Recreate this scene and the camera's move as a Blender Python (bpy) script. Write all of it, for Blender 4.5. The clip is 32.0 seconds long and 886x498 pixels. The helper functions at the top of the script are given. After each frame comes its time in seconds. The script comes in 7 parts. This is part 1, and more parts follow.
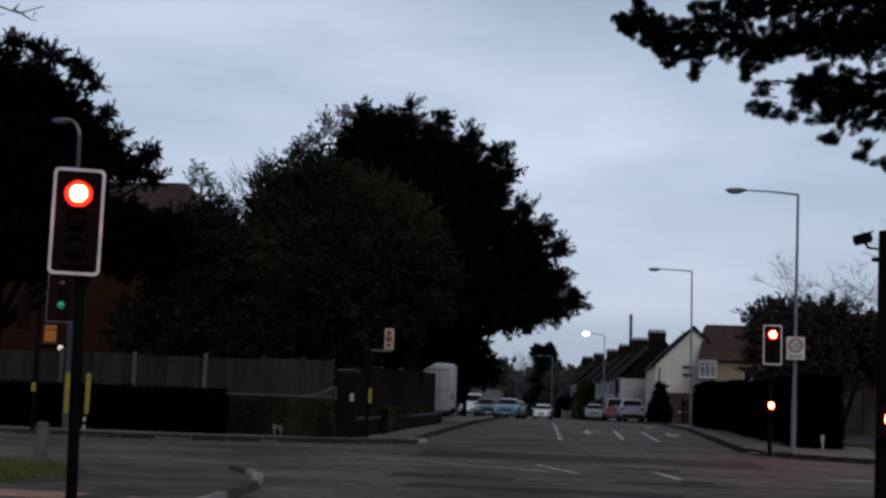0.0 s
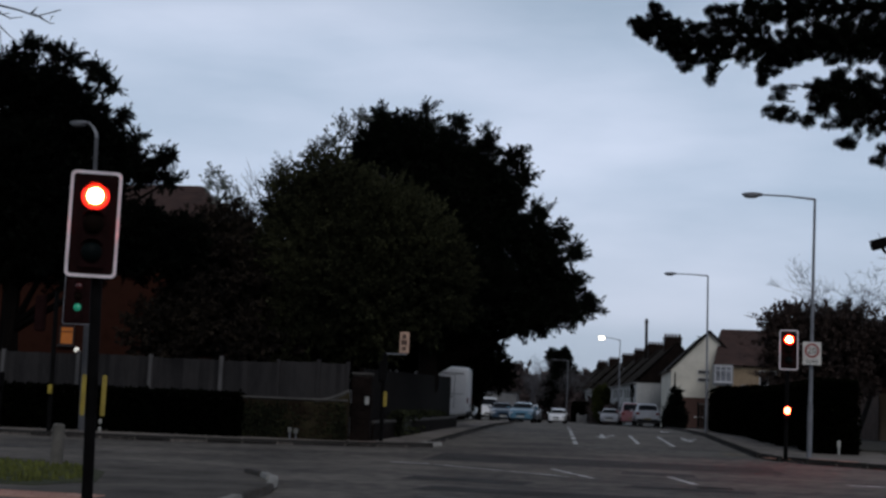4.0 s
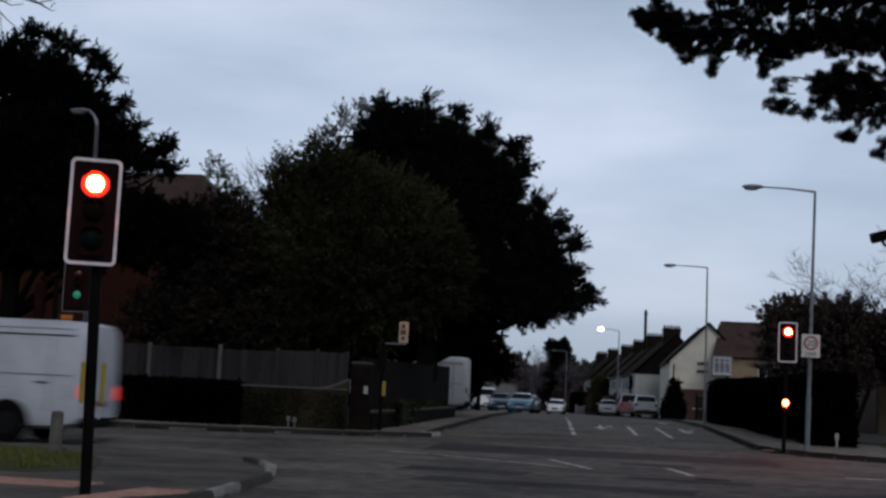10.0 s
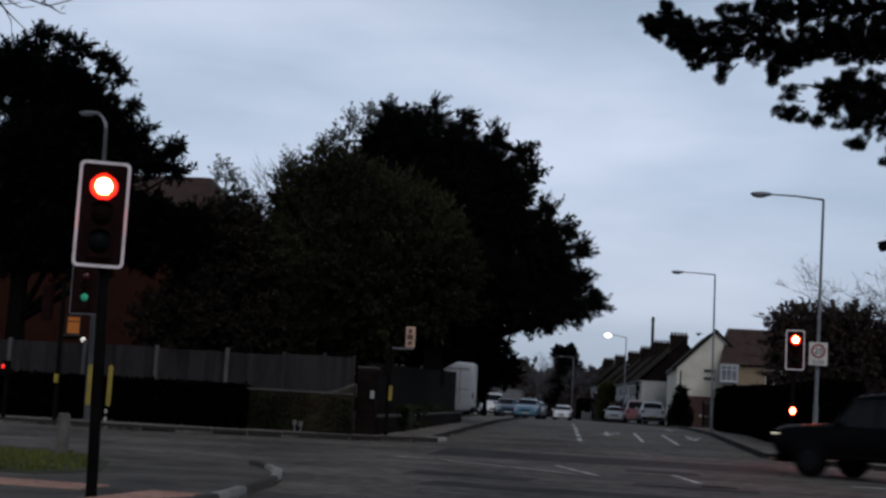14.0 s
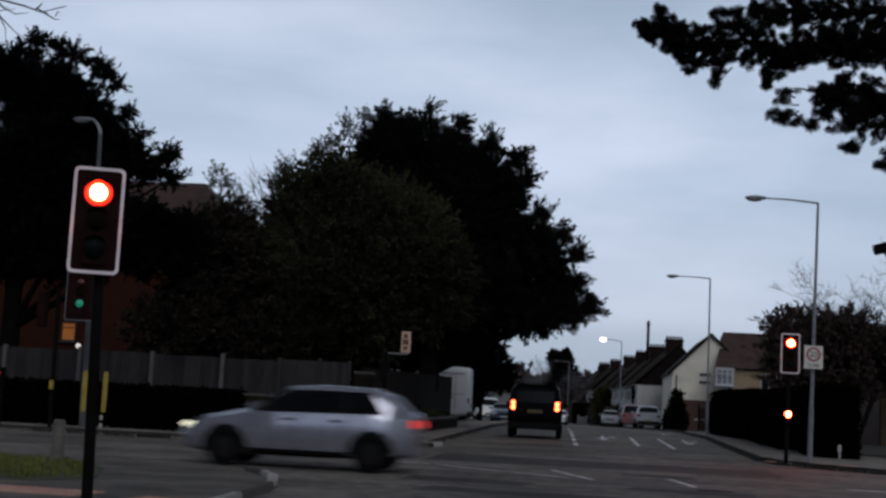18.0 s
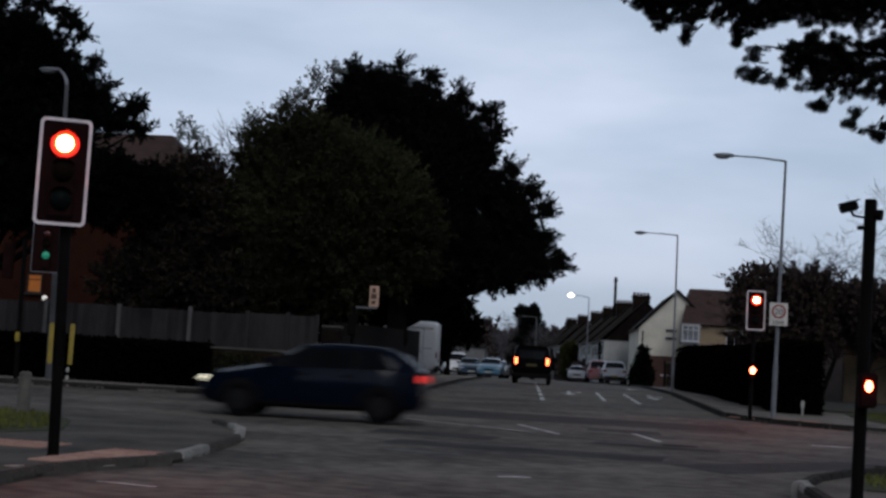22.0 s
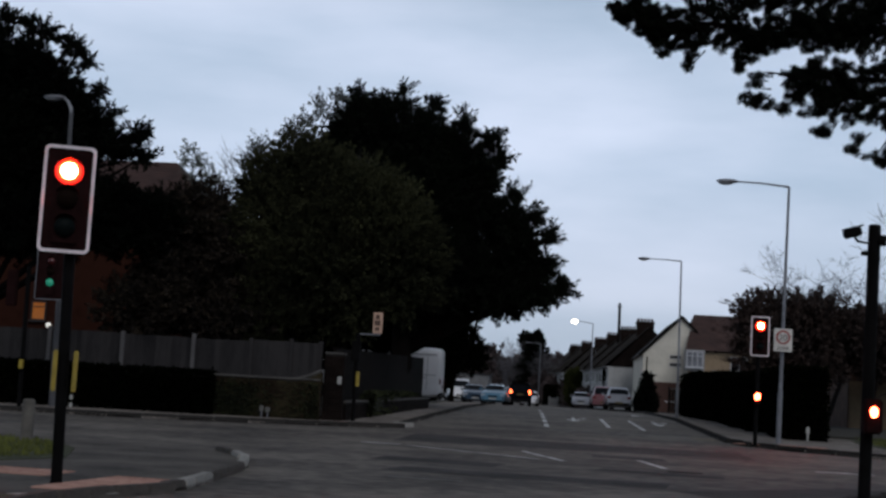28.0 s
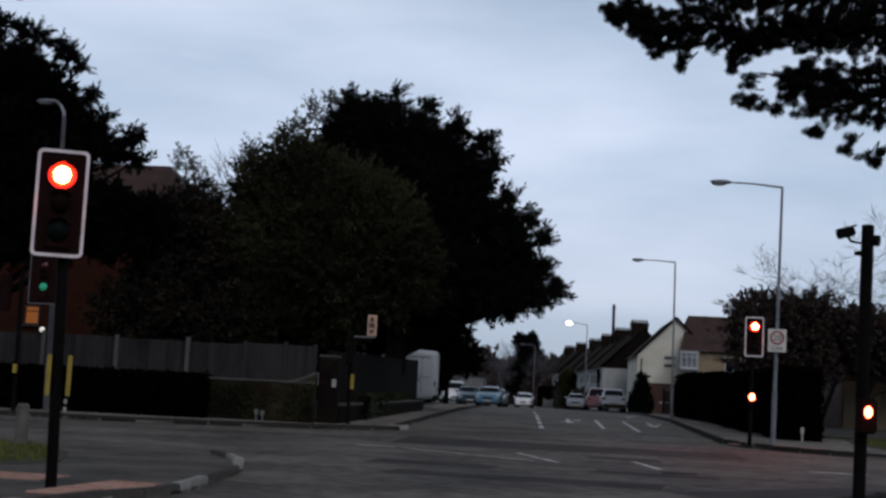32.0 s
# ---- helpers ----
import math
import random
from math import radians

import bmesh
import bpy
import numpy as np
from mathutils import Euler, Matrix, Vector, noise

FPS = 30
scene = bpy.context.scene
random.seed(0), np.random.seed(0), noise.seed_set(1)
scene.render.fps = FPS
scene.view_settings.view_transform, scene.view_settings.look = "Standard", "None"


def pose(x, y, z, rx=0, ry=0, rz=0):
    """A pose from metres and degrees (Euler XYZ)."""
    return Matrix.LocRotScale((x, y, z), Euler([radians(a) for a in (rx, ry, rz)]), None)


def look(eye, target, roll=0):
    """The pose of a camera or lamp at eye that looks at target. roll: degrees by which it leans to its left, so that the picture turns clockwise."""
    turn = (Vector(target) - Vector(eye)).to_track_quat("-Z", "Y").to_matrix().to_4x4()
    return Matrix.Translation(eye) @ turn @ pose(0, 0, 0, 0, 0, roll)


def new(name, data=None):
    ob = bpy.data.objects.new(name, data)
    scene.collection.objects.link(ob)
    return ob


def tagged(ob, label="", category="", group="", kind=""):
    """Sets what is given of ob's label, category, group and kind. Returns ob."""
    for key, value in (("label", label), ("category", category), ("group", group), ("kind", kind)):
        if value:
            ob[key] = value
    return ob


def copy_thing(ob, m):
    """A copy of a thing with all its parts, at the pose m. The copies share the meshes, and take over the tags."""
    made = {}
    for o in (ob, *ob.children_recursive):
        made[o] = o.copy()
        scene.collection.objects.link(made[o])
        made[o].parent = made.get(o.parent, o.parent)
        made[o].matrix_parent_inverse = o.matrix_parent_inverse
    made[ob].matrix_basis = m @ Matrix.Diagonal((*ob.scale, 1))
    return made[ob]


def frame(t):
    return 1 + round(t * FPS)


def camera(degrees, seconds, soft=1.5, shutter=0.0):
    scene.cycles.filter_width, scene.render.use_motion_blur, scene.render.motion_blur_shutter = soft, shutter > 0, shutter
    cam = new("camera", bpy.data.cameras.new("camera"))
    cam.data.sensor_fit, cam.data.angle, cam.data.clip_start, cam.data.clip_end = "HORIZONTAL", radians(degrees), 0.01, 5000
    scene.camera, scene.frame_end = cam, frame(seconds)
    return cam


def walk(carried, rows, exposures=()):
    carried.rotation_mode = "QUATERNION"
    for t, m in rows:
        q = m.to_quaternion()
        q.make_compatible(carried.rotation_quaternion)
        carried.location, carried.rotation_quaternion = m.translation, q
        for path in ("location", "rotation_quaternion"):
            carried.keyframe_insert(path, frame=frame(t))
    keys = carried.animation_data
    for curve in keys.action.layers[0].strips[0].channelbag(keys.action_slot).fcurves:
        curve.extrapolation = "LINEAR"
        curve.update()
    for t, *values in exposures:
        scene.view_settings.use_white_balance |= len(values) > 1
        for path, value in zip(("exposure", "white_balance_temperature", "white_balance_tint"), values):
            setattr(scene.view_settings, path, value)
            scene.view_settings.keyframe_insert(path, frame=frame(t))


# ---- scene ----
LENS = 36.18
cam = camera(LENS, 32.0, soft=2.7, shutter=0.6)
WALK = [
    (0, pose(0, 0, 1.15, 96.683, -2.099, 5.373)),
    (0.5, pose(0, 0, 1.15, 96.684, -2.057, 5.307)),
    (1, pose(0, 0, 1.15, 96.531, -2.172, 5.316)),
    (1.5, pose(0, 0, 1.15, 96.667, -2.192, 5.426)),
    (2, pose(0, 0, 1.15, 96.723, -2.137, 5.391)),
    (2.5, pose(0, 0, 1.15, 96.716, -2.192, 5.908)),
    (3, pose(0, 0, 1.15, 96.808, -2.257, 5.864)),
    (3.5, pose(0, 0, 1.15, 96.837, -2.346, 5.995)),
    (5.5, pose(0, 0, 1.15, 96.679, -2.381, 6.001)),
    (6, pose(0, 0, 1.15, 96.703, -2.426, 6.107)),
    (6.5, pose(0, 0, 1.15, 96.672, -2.575, 6.182)),
    (7, pose(0, 0, 1.15, 96.538, -2.441, 6.129)),
    (7.5, pose(0, 0, 1.15, 96.601, -2.491, 6.040)),
    (8, pose(0, 0, 1.15, 96.684, -2.212, 6.107)),
    (8.5, pose(0, 0, 1.15, 96.714, -2.209, 5.941)),
    (9, pose(0, 0, 1.15, 96.642, -2.308, 6.016)),
    (9.5, pose(0, 0, 1.15, 96.562, -2.484, 5.970)),
    (10, pose(0, 0, 1.15, 96.394, -2.744, 5.947)),
    (10.5, pose(0, 0, 1.15, 96.478, -2.743, 5.835)),
    (11, pose(0, 0, 1.15, 96.548, -2.778, 5.883)),
    (11.5, pose(0, 0, 1.15, 96.553, -2.851, 5.873)),
    (12, pose(0, 0, 1.15, 96.738, -2.932, 5.916)),
    (12.5, pose(0, 0, 1.15, 96.607, -3.081, 5.801)),
    (13, pose(0, 0, 1.15, 96.714, -3.188, 6.141)),
    (13.5, pose(0, 0, 1.15, 96.573, -3.245, 6.027)),
    (14, pose(0, 0, 1.15, 96.594, -3.202, 6.215)),
    (14.5, pose(0, 0, 1.15, 96.744, -3.053, 6.211)),
    (16.5, pose(0, 0, 1.15, 96.486, -3.517, 5.961)),
    (17, pose(0, 0, 1.15, 96.564, -3.371, 5.927)),
    (17.5, pose(0, 0, 1.15, 96.706, -3.078, 5.884)),
    (18, pose(0, 0, 1.15, 96.810, -2.962, 6.036)),
    (18.5, pose(0, 0, 1.15, 96.490, -2.527, 6.205)),
    (19, pose(0, 0, 1.15, 96.539, -2.527, 5.799)),
    (19.5, pose(0, 0, 1.15, 96.548, -2.593, 5.701)),
    (20, pose(0, 0, 1.15, 96.514, -2.346, 5.404)),
    (20.5, pose(0, 0, 1.15, 96.532, -2.521, 5.386)),
    (21, pose(0, 0, 1.15, 96.570, -2.623, 5.331)),
    (21.5, pose(0, 0, 1.15, 95.819, -3.418, 5.143)),
    (22, pose(0, 0, 1.15, 94.974, -3.301, 4.670)),
    (22.5, pose(0, 0, 1.15, 95.115, -2.857, 4.741)),
    (23, pose(0, 0, 1.15, 95.407, -2.736, 4.368)),
    (23.5, pose(0, 0, 1.15, 95.749, -2.602, 4.172)),
    (24, pose(0, 0, 1.15, 95.799, -2.780, 4.538)),
    (24.5, pose(0, 0, 1.15, 95.760, -2.904, 4.232)),
    (25, pose(0, 0, 1.15, 95.902, -3.114, 4.564)),
    (25.5, pose(0, 0, 1.15, 95.682, -3.413, 4.701)),
    (27.5, pose(0, 0, 1.15, 96.085, -2.889, 4.647)),
    (28, pose(0, 0, 1.15, 96.081, -3.199, 4.835)),
    (28.5, pose(0, 0, 1.15, 96.086, -3.332, 4.960)),
    (29, pose(0, 0, 1.15, 95.955, -3.354, 4.909)),
    (29.5, pose(0, 0, 1.15, 96.043, -3.107, 4.765)),
    (30, pose(0, 0, 1.15, 96.173, -2.920, 4.832)),
    (30.5, pose(0, 0, 1.15, 96.173, -2.950, 4.963)),
    (31, pose(0, 0, 1.15, 96.233, -2.800, 4.842)),
    (31.5, pose(0, 0, 1.15, 96.202, -2.924, 4.736)),
    (32, pose(0, 0, 1.15, 96.185, -2.884, 4.612)),
]
walk(cam, WALK, exposures=((0.0, 0.0), (16.0, 0.0), (21.5, 0.02), (24.0, 0.12), (32.0, 0.12)))

# ---- dusk sky and light ----
SUN_EL, SUN_AZ = radians(40), radians(160)
world = bpy.data.worlds.new("dusk_sky")
scene.world = world
world.use_nodes = True
wn, wl = world.node_tree.nodes, world.node_tree.links
wn.clear()
w_out = wn.new("ShaderNodeOutputWorld")
w_bg = wn.new("ShaderNodeBackground")
w_sky = wn.new("ShaderNodeTexSky")
w_sky.sky_type, w_sky.sun_disc = "NISHITA", False
w_sky.sun_elevation, w_sky.sun_rotation = SUN_EL, SUN_AZ
w_tc = wn.new("ShaderNodeTexCoord")
w_map = wn.new("ShaderNodeMapping")
w_map.inputs["Scale"].default_value = (2.6, 2.6, 10.0)
w_map.inputs["Rotation"].default_value = (radians(6), radians(-7), 0)
w_noise = wn.new("ShaderNodeTexNoise")
w_noise.inputs["Scale"].default_value, w_noise.inputs["Detail"].default_value = 1.3, 5
w_noise.inputs["Roughness"].default_value = 0.5
w_ramp = wn.new("ShaderNodeValToRGB")
w_ramp.color_ramp.elements[0].position, w_ramp.color_ramp.elements[0].color = 0.28, (3.95, 5.0, 6.45, 1)
w_ramp.color_ramp.elements[1].position, w_ramp.color_ramp.elements[1].color = 0.72, (6.6, 7.35, 9.05, 1)
w_mix = wn.new("ShaderNodeMixRGB")
w_mix.inputs[0].default_value = 0.93
wl.new(w_tc.outputs["Generated"], w_map.inputs["Vector"])
wl.new(w_map.outputs["Vector"], w_noise.inputs["Vector"])
wl.new(w_noise.outputs["Fac"], w_ramp.inputs["Fac"])
wl.new(w_sky.outputs["Color"], w_mix.inputs[1])
wl.new(w_ramp.outputs["Color"], w_mix.inputs[2])
# the dusk sky is brightest low down and dims towards the zenith
w_sep = wn.new("ShaderNodeSeparateXYZ")
w_fall = wn.new("ShaderNodeMapRange")
w_fall.inputs["From Min"].default_value, w_fall.inputs["From Max"].default_value = 0.26, 0.7
w_fall.inputs["To Min"].default_value, w_fall.inputs["To Max"].default_value = 1.0, 0.14
w_dim = wn.new("ShaderNodeMixRGB")
w_dim.blend_type = "MULTIPLY"
w_dim.inputs[0].default_value = 1.0
wl.new(w_tc.outputs["Generated"], w_sep.inputs[0])
wl.new(w_sep.outputs["Z"], w_fall.inputs["Value"])
wl.new(w_mix.outputs["Color"], w_dim.inputs[1])
# a dimmer band of haze lies over the horizon
w_haze = wn.new("ShaderNodeMapRange")
w_haze.inputs["From Min"].default_value, w_haze.inputs["From Max"].default_value = 0.0, 0.17
w_haze.inputs["To Min"].default_value, w_haze.inputs["To Max"].default_value = 0.74, 1.0
w_both = wn.new("ShaderNodeMath")
w_both.operation = "MULTIPLY"
wl.new(w_sep.outputs["Z"], w_haze.inputs["Value"])
wl.new(w_fall.outputs[0], w_both.inputs[0])
wl.new(w_haze.outputs[0], w_both.inputs[1])
wl.new(w_both.outputs[0], w_dim.inputs[2])
wl.new(w_dim.outputs["Color"], w_bg.inputs["Color"])
w_bg.inputs["Strength"].default_value = 0.1
wl.new(w_bg.outputs["Background"], w_out.inputs["Surface"])
sun = new("sun", bpy.data.lights.new("sun", "SUN"))
sun.data.energy, sun.data.angle, sun.data.color = 0.95, radians(34), (0.97, 0.96, 1.0)
sun.matrix_world = look((0, 0, 0), (math.sin(SUN_AZ) * -math.cos(SUN_EL), -math.cos(SUN_AZ) * math.cos(SUN_EL), -math.sin(SUN_EL)))
scene.view_settings.exposure = 0.0

# ---- materials ----
MATS = {}


def mat(name, col, rough=0.6, metal=0.0, vary=0.25, scale=3.0, col2=None, bump=0.0, bscale=30.0, emit=0.0, emit_col=None,
        stretch=None, island=0.0, spec=0.5, coat=0.0, alpha=1.0, trans=0.0, lo=0.3, hi=0.7, fine=0.35):
    """A principled material: large stains, fine grain, bump, and a shade of its own for each piece."""
    m = bpy.data.materials.new(name)
    m.use_nodes = True
    n, l = m.node_tree.nodes, m.node_tree.links
    b = n["Principled BSDF"]
    b.inputs["Roughness"].default_value, b.inputs["Metallic"].default_value = rough, metal
    b.inputs["Specular IOR Level"].default_value = spec
    b.inputs["Coat Weight"].default_value = coat
    b.inputs["Transmission Weight"].default_value = trans
    b.inputs["Alpha"].default_value = alpha
    tc = n.new("ShaderNodeTexCoord")
    mp = n.new("ShaderNodeMapping")
    mp.inputs["Scale"].default_value = stretch or (1, 1, 1)
    l.new(tc.outputs["Object"], mp.inputs["Vector"])
    n1 = n.new("ShaderNodeTexNoise")
    n1.inputs["Scale"].default_value, n1.inputs["Detail"].default_value = scale, 4
    n2 = n.new("ShaderNodeTexNoise")
    n2.inputs["Scale"].default_value, n2.inputs["Detail"].default_value = scale * 9, 3
    l.new(mp.outputs["Vector"], n1.inputs["Vector"])
    l.new(mp.outputs["Vector"], n2.inputs["Vector"])
    add = n.new("ShaderNodeMath")
    add.operation = "MULTIPLY_ADD"
    add.inputs[1].default_value, add.inputs[2].default_value = fine, -fine / 2
    l.new(n2.outputs["Fac"], add.inputs[0])
    sm = n.new("ShaderNodeMath")
    l.new(n1.outputs["Fac"], sm.inputs[0])
    l.new(add.outputs[0], sm.inputs[1])
    val = sm
    if island:
        oi = n.new("ShaderNodeObjectInfo")
        ge = n.new("ShaderNodeNewGeometry")
        s2 = n.new("ShaderNodeMath")
        l.new(oi.outputs["Random"], s2.inputs[0])
        l.new(ge.outputs["Random Per Island"], s2.inputs[1])
        s3 = n.new("ShaderNodeMath")
        s3.operation = "MULTIPLY_ADD"
        s3.inputs[1].default_value, s3.inputs[2].default_value = island * 0.5, -island * 0.5
        l.new(s2.outputs[0], s3.inputs[0])
        s4 = n.new("ShaderNodeMath")
        l.new(s3.outputs[0], s4.inputs[0])
        l.new(sm.outputs[0], s4.inputs[1])
        val = s4
    rp = n.new("ShaderNodeValToRGB")
    c2 = col2 or tuple(min(1, c * (1 + vary)) for c in col)
    c1 = col if col2 else tuple(c * (1 - vary) for c in col)
    rp.color_ramp.elements[0].position, rp.color_ramp.elements[0].color = lo, (*c1, 1)
    rp.color_ramp.elements[1].position, rp.color_ramp.elements[1].color = hi, (*c2, 1)
    l.new(val.outputs[0], rp.inputs["Fac"])
    l.new(rp.outputs["Color"], b.inputs["Base Color"])
    if bump:
        nb = n.new("ShaderNodeTexNoise")
        nb.inputs["Scale"].default_value, nb.inputs["Detail"].default_value = bscale, 4
        l.new(mp.outputs["Vector"], nb.inputs["Vector"])
        bp = n.new("ShaderNodeBump")
        bp.inputs["Strength"].default_value, bp.inputs["Distance"].default_value = bump, 0.02
        l.new(nb.outputs["Fac"], bp.inputs["Height"])
        l.new(bp.outputs["Normal"], b.inputs["Normal"])
    if emit:
        b.inputs["Emission Color"].default_value = (*(emit_col or col), 1)
        b.inputs["Emission Strength"].default_value = emit
    MATS[name] = m
    return m


ASPHALT = mat("asphalt", (0.044, 0.040, 0.037), 0.85, col2=(0.150, 0.134, 0.118), scale=1.1, bump=0.5, bscale=60, stretch=(0.34, 0.42, 1), spec=0.2, lo=0.30, hi=0.72, fine=0.95)
ASPHALT_PATCH = mat("asphalt_patch", (0.040, 0.038, 0.037), 0.85, vary=0.4, scale=0.9, bump=0.5, bscale=70, spec=0.2)
FOOTWAY = mat("footway", (0.062, 0.055, 0.050), 0.9, col2=(0.150, 0.128, 0.112), scale=0.9, bump=0.4, bscale=50, spec=0.2)
KERB = mat("kerb_concrete", (0.030, 0.028, 0.026), 0.9, vary=0.18, scale=1.2, bump=0.4, island=0.08, spec=0.1)
FOOTWAY_DARK = mat("dark_footway", (0.038, 0.035, 0.032), 0.9, col2=(0.112, 0.100, 0.088), scale=0.9, bump=0.4, bscale=50, spec=0.2)
FOOTWAY_PALE = mat("pale_footway", (0.070, 0.063, 0.057), 0.9, col2=(0.215, 0.190, 0.168), scale=0.9, bump=0.4, bscale=50, spec=0.2)
KERB_PALE = mat("kerb_pale", (0.25, 0.245, 0.225), 0.8, vary=0.3, scale=3, bump=0.4, island=0.4)
TACTILE = mat("tactile_paving", (0.27, 0.14, 0.105), 0.9, col2=(0.42, 0.25, 0.195), scale=2, bump=0.3, island=0.5)
PAINT = mat("road_paint", (0.16, 0.16, 0.16), 0.7, col2=(0.66, 0.66, 0.65), scale=3.5, bump=0.3)
PAINT_WORN = mat("road_paint_worn", (0.05, 0.05, 0.05), 0.75, col2=(0.15, 0.15, 0.15), scale=2.5, bump=0.3)
CHANNEL = mat("sandy_channel", (0.085, 0.074, 0.058), 0.9, col2=(0.20, 0.172, 0.13), scale=1.2, bump=0.3, spec=0.1)
SOIL = mat("soil", (0.02, 0.018, 0.012), 0.95, vary=0.5, scale=1.5, bump=0.6)
GRASS = mat("grass_ground", (0.018, 0.022, 0.008), 0.95, col2=(0.040, 0.046, 0.014), scale=2, bump=0.7, bscale=90)
BLADE = mat("grass_blade", (0.038, 0.047, 0.006), 0.85, col2=(0.092, 0.102, 0.012), scale=2, island=0.8)
BLACK_POST = mat("black_post_paint", (0.0035, 0.0033, 0.0034), 0.75, vary=0.4, scale=4, spec=0.05)
# Matt black with the red lamp's glow put into its colour.
RED_TINTED_BLACK = mat("red_tinted_black", (0.013, 0.005, 0.005), 0.9, vary=0.3, scale=4, spec=0.04)
WHITE_EDGE = mat("white_border", (0.68, 0.60, 0.62), 0.5, vary=0.15, scale=5)
YELLOW = mat("yellow_box", (0.27, 0.20, 0.02), 0.6, vary=0.25, scale=6)
GALV = mat("galvanised_steel", (0.16, 0.165, 0.18), 0.5, metal=0.35, vary=0.25, scale=3)
RED_ON = mat("red_light_on", (0.9, 0.1, 0.04), 0.3, emit=600.0, emit_col=(1.0, 0.05, 0.012))
RED_SMALL = mat("red_figure_on", (0.9, 0.1, 0.04), 0.3, emit=70.0, emit_col=(1.0, 0.05, 0.02))
AMBER_OFF = mat("amber_lens_off", (0.006, 0.003, 0.002), 0.7, vary=0.2, spec=0.03)
# Glowing colours that paint glare round the red lens; the dimmer also lights a figure.
RED_HALO = mat("red_halo", (0.6, 0.03, 0.02), 0.3, emit=3.2, emit_col=(1.0, 0.035, 0.012))
RED_DIM = mat("red_dim_glow", (0.6, 0.03, 0.02), 0.3, emit=1.1, emit_col=(1.0, 0.018, 0.008))
GREEN_OFF = mat("green_lens_off", (0.003, 0.005, 0.005), 0.5, vary=0.2, spec=0.03)
GREEN_ON = mat("green_light_on", (0.02, 0.2, 0.12), 0.3, emit=0.14, emit_col=(0.05, 0.75, 0.45))
LAMP_ON = mat("street_lamp_lit", (1, 0.9, 0.75), 0.3, emit=7.0, emit_col=(1.0, 0.84, 0.62))
LAMP_OFF = mat("lamp_bowl", (0.14, 0.145, 0.155), 0.3, vary=0.1)
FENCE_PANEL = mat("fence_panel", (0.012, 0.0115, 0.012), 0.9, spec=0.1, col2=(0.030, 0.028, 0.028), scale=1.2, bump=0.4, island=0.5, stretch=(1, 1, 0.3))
FENCE_POST = mat("fence_post_concrete", (0.066, 0.063, 0.063), 0.85, vary=0.2, scale=2, bump=0.4)
ROOF_MOSS = mat("roof_tile_mossy", (0.012, 0.009, 0.0075), 0.95, col2=(0.030, 0.023, 0.017), scale=0.35, bump=0.5, spec=0.02)
CURTAIN_GLASS = mat("curtained_pane", (0.16, 0.165, 0.18), 0.15, vary=0.3, scale=2)
SIGN_BROWN = mat("sign_brown", (0.07, 0.035, 0.022), 0.6, vary=0.4, scale=8)
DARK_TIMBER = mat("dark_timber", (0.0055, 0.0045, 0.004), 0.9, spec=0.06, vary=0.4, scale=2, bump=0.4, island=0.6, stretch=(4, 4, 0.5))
BRICK = mat("brick", (0.028, 0.011, 0.007), 0.9, col2=(0.055, 0.025, 0.018), scale=2, bump=0.5, island=0.7)
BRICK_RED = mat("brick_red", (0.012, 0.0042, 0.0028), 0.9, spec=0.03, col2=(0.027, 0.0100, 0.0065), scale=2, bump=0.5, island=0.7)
BRICK_BROWN = mat("brick_brown", (0.05, 0.026, 0.018), 0.9, col2=(0.11, 0.06, 0.04), scale=2, bump=0.5)
RENDER_PALE = mat("pale_render", (0.30, 0.30, 0.29), 0.9, vary=0.2, scale=0.6, bump=0.2)
RENDER_GREY = mat("grey_render", (0.11, 0.108, 0.108), 0.9, vary=0.3, scale=0.6, bump=0.2)
# Darker copy of the column grey: shade put into one lamp's colour.
COLUMN_SHADED = mat("shaded_column", (0.045, 0.045, 0.05), 0.6, vary=0.3, scale=3)
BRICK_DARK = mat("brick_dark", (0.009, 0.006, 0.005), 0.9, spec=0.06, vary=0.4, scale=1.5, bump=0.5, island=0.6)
BRICK_MOSSY = mat("mossy_brick", (0.016, 0.011, 0.007), 0.95, col2=(0.040, 0.034, 0.018), scale=1.6, bump=0.6, island=0.5, spec=0.05)
MORTAR = mat("mortar", (0.02, 0.018, 0.016), 0.95, spec=0.06, vary=0.3)
COPING = mat("coping_stone", (0.055, 0.051, 0.046), 0.85, vary=0.35, scale=2, bump=0.4)
RENDER_CREAM = mat("cream_render", (0.50, 0.47, 0.40), 0.9, vary=0.14, scale=0.7, bump=0.2)
RENDER_WHITE = mat("white_render", (0.20, 0.20, 0.20), 0.9, vary=0.2, scale=0.6, bump=0.2)
RENDER_OCHRE = mat("ochre_render", (0.22, 0.16, 0.10), 0.9, vary=0.25, scale=0.7, bump=0.2)
ROOF_TILE = mat("roof_tile", (0.018, 0.013, 0.012), 0.85, vary=0.4, scale=1.5, bump=0.5, island=0.6)
ROOF_BROWN = mat("roof_tile_brown", (0.040, 0.019, 0.015), 0.85, vary=0.35, scale=1.5, bump=0.5, island=0.6)
WINDOW_FRAME = mat("white_window_frame", (0.42, 0.42, 0.43), 0.4, vary=0.1)
GLASS_DARK = mat("dark_glass", (0.004, 0.004, 0.005), 0.05, vary=0.2, spec=0.3)
GLASS_DULL = mat("dull_house_glass", (0.004, 0.004, 0.005), 0.3, vary=0.2, spec=0.05)
GLASS_SIDE = mat("side_glass", (0.003, 0.0034, 0.0042), 0.08, vary=0.2, spec=0.12)
GLASS_CAR = mat("car_glass", (0.006, 0.007, 0.009), 0.1, vary=0.2, spec=0.18)
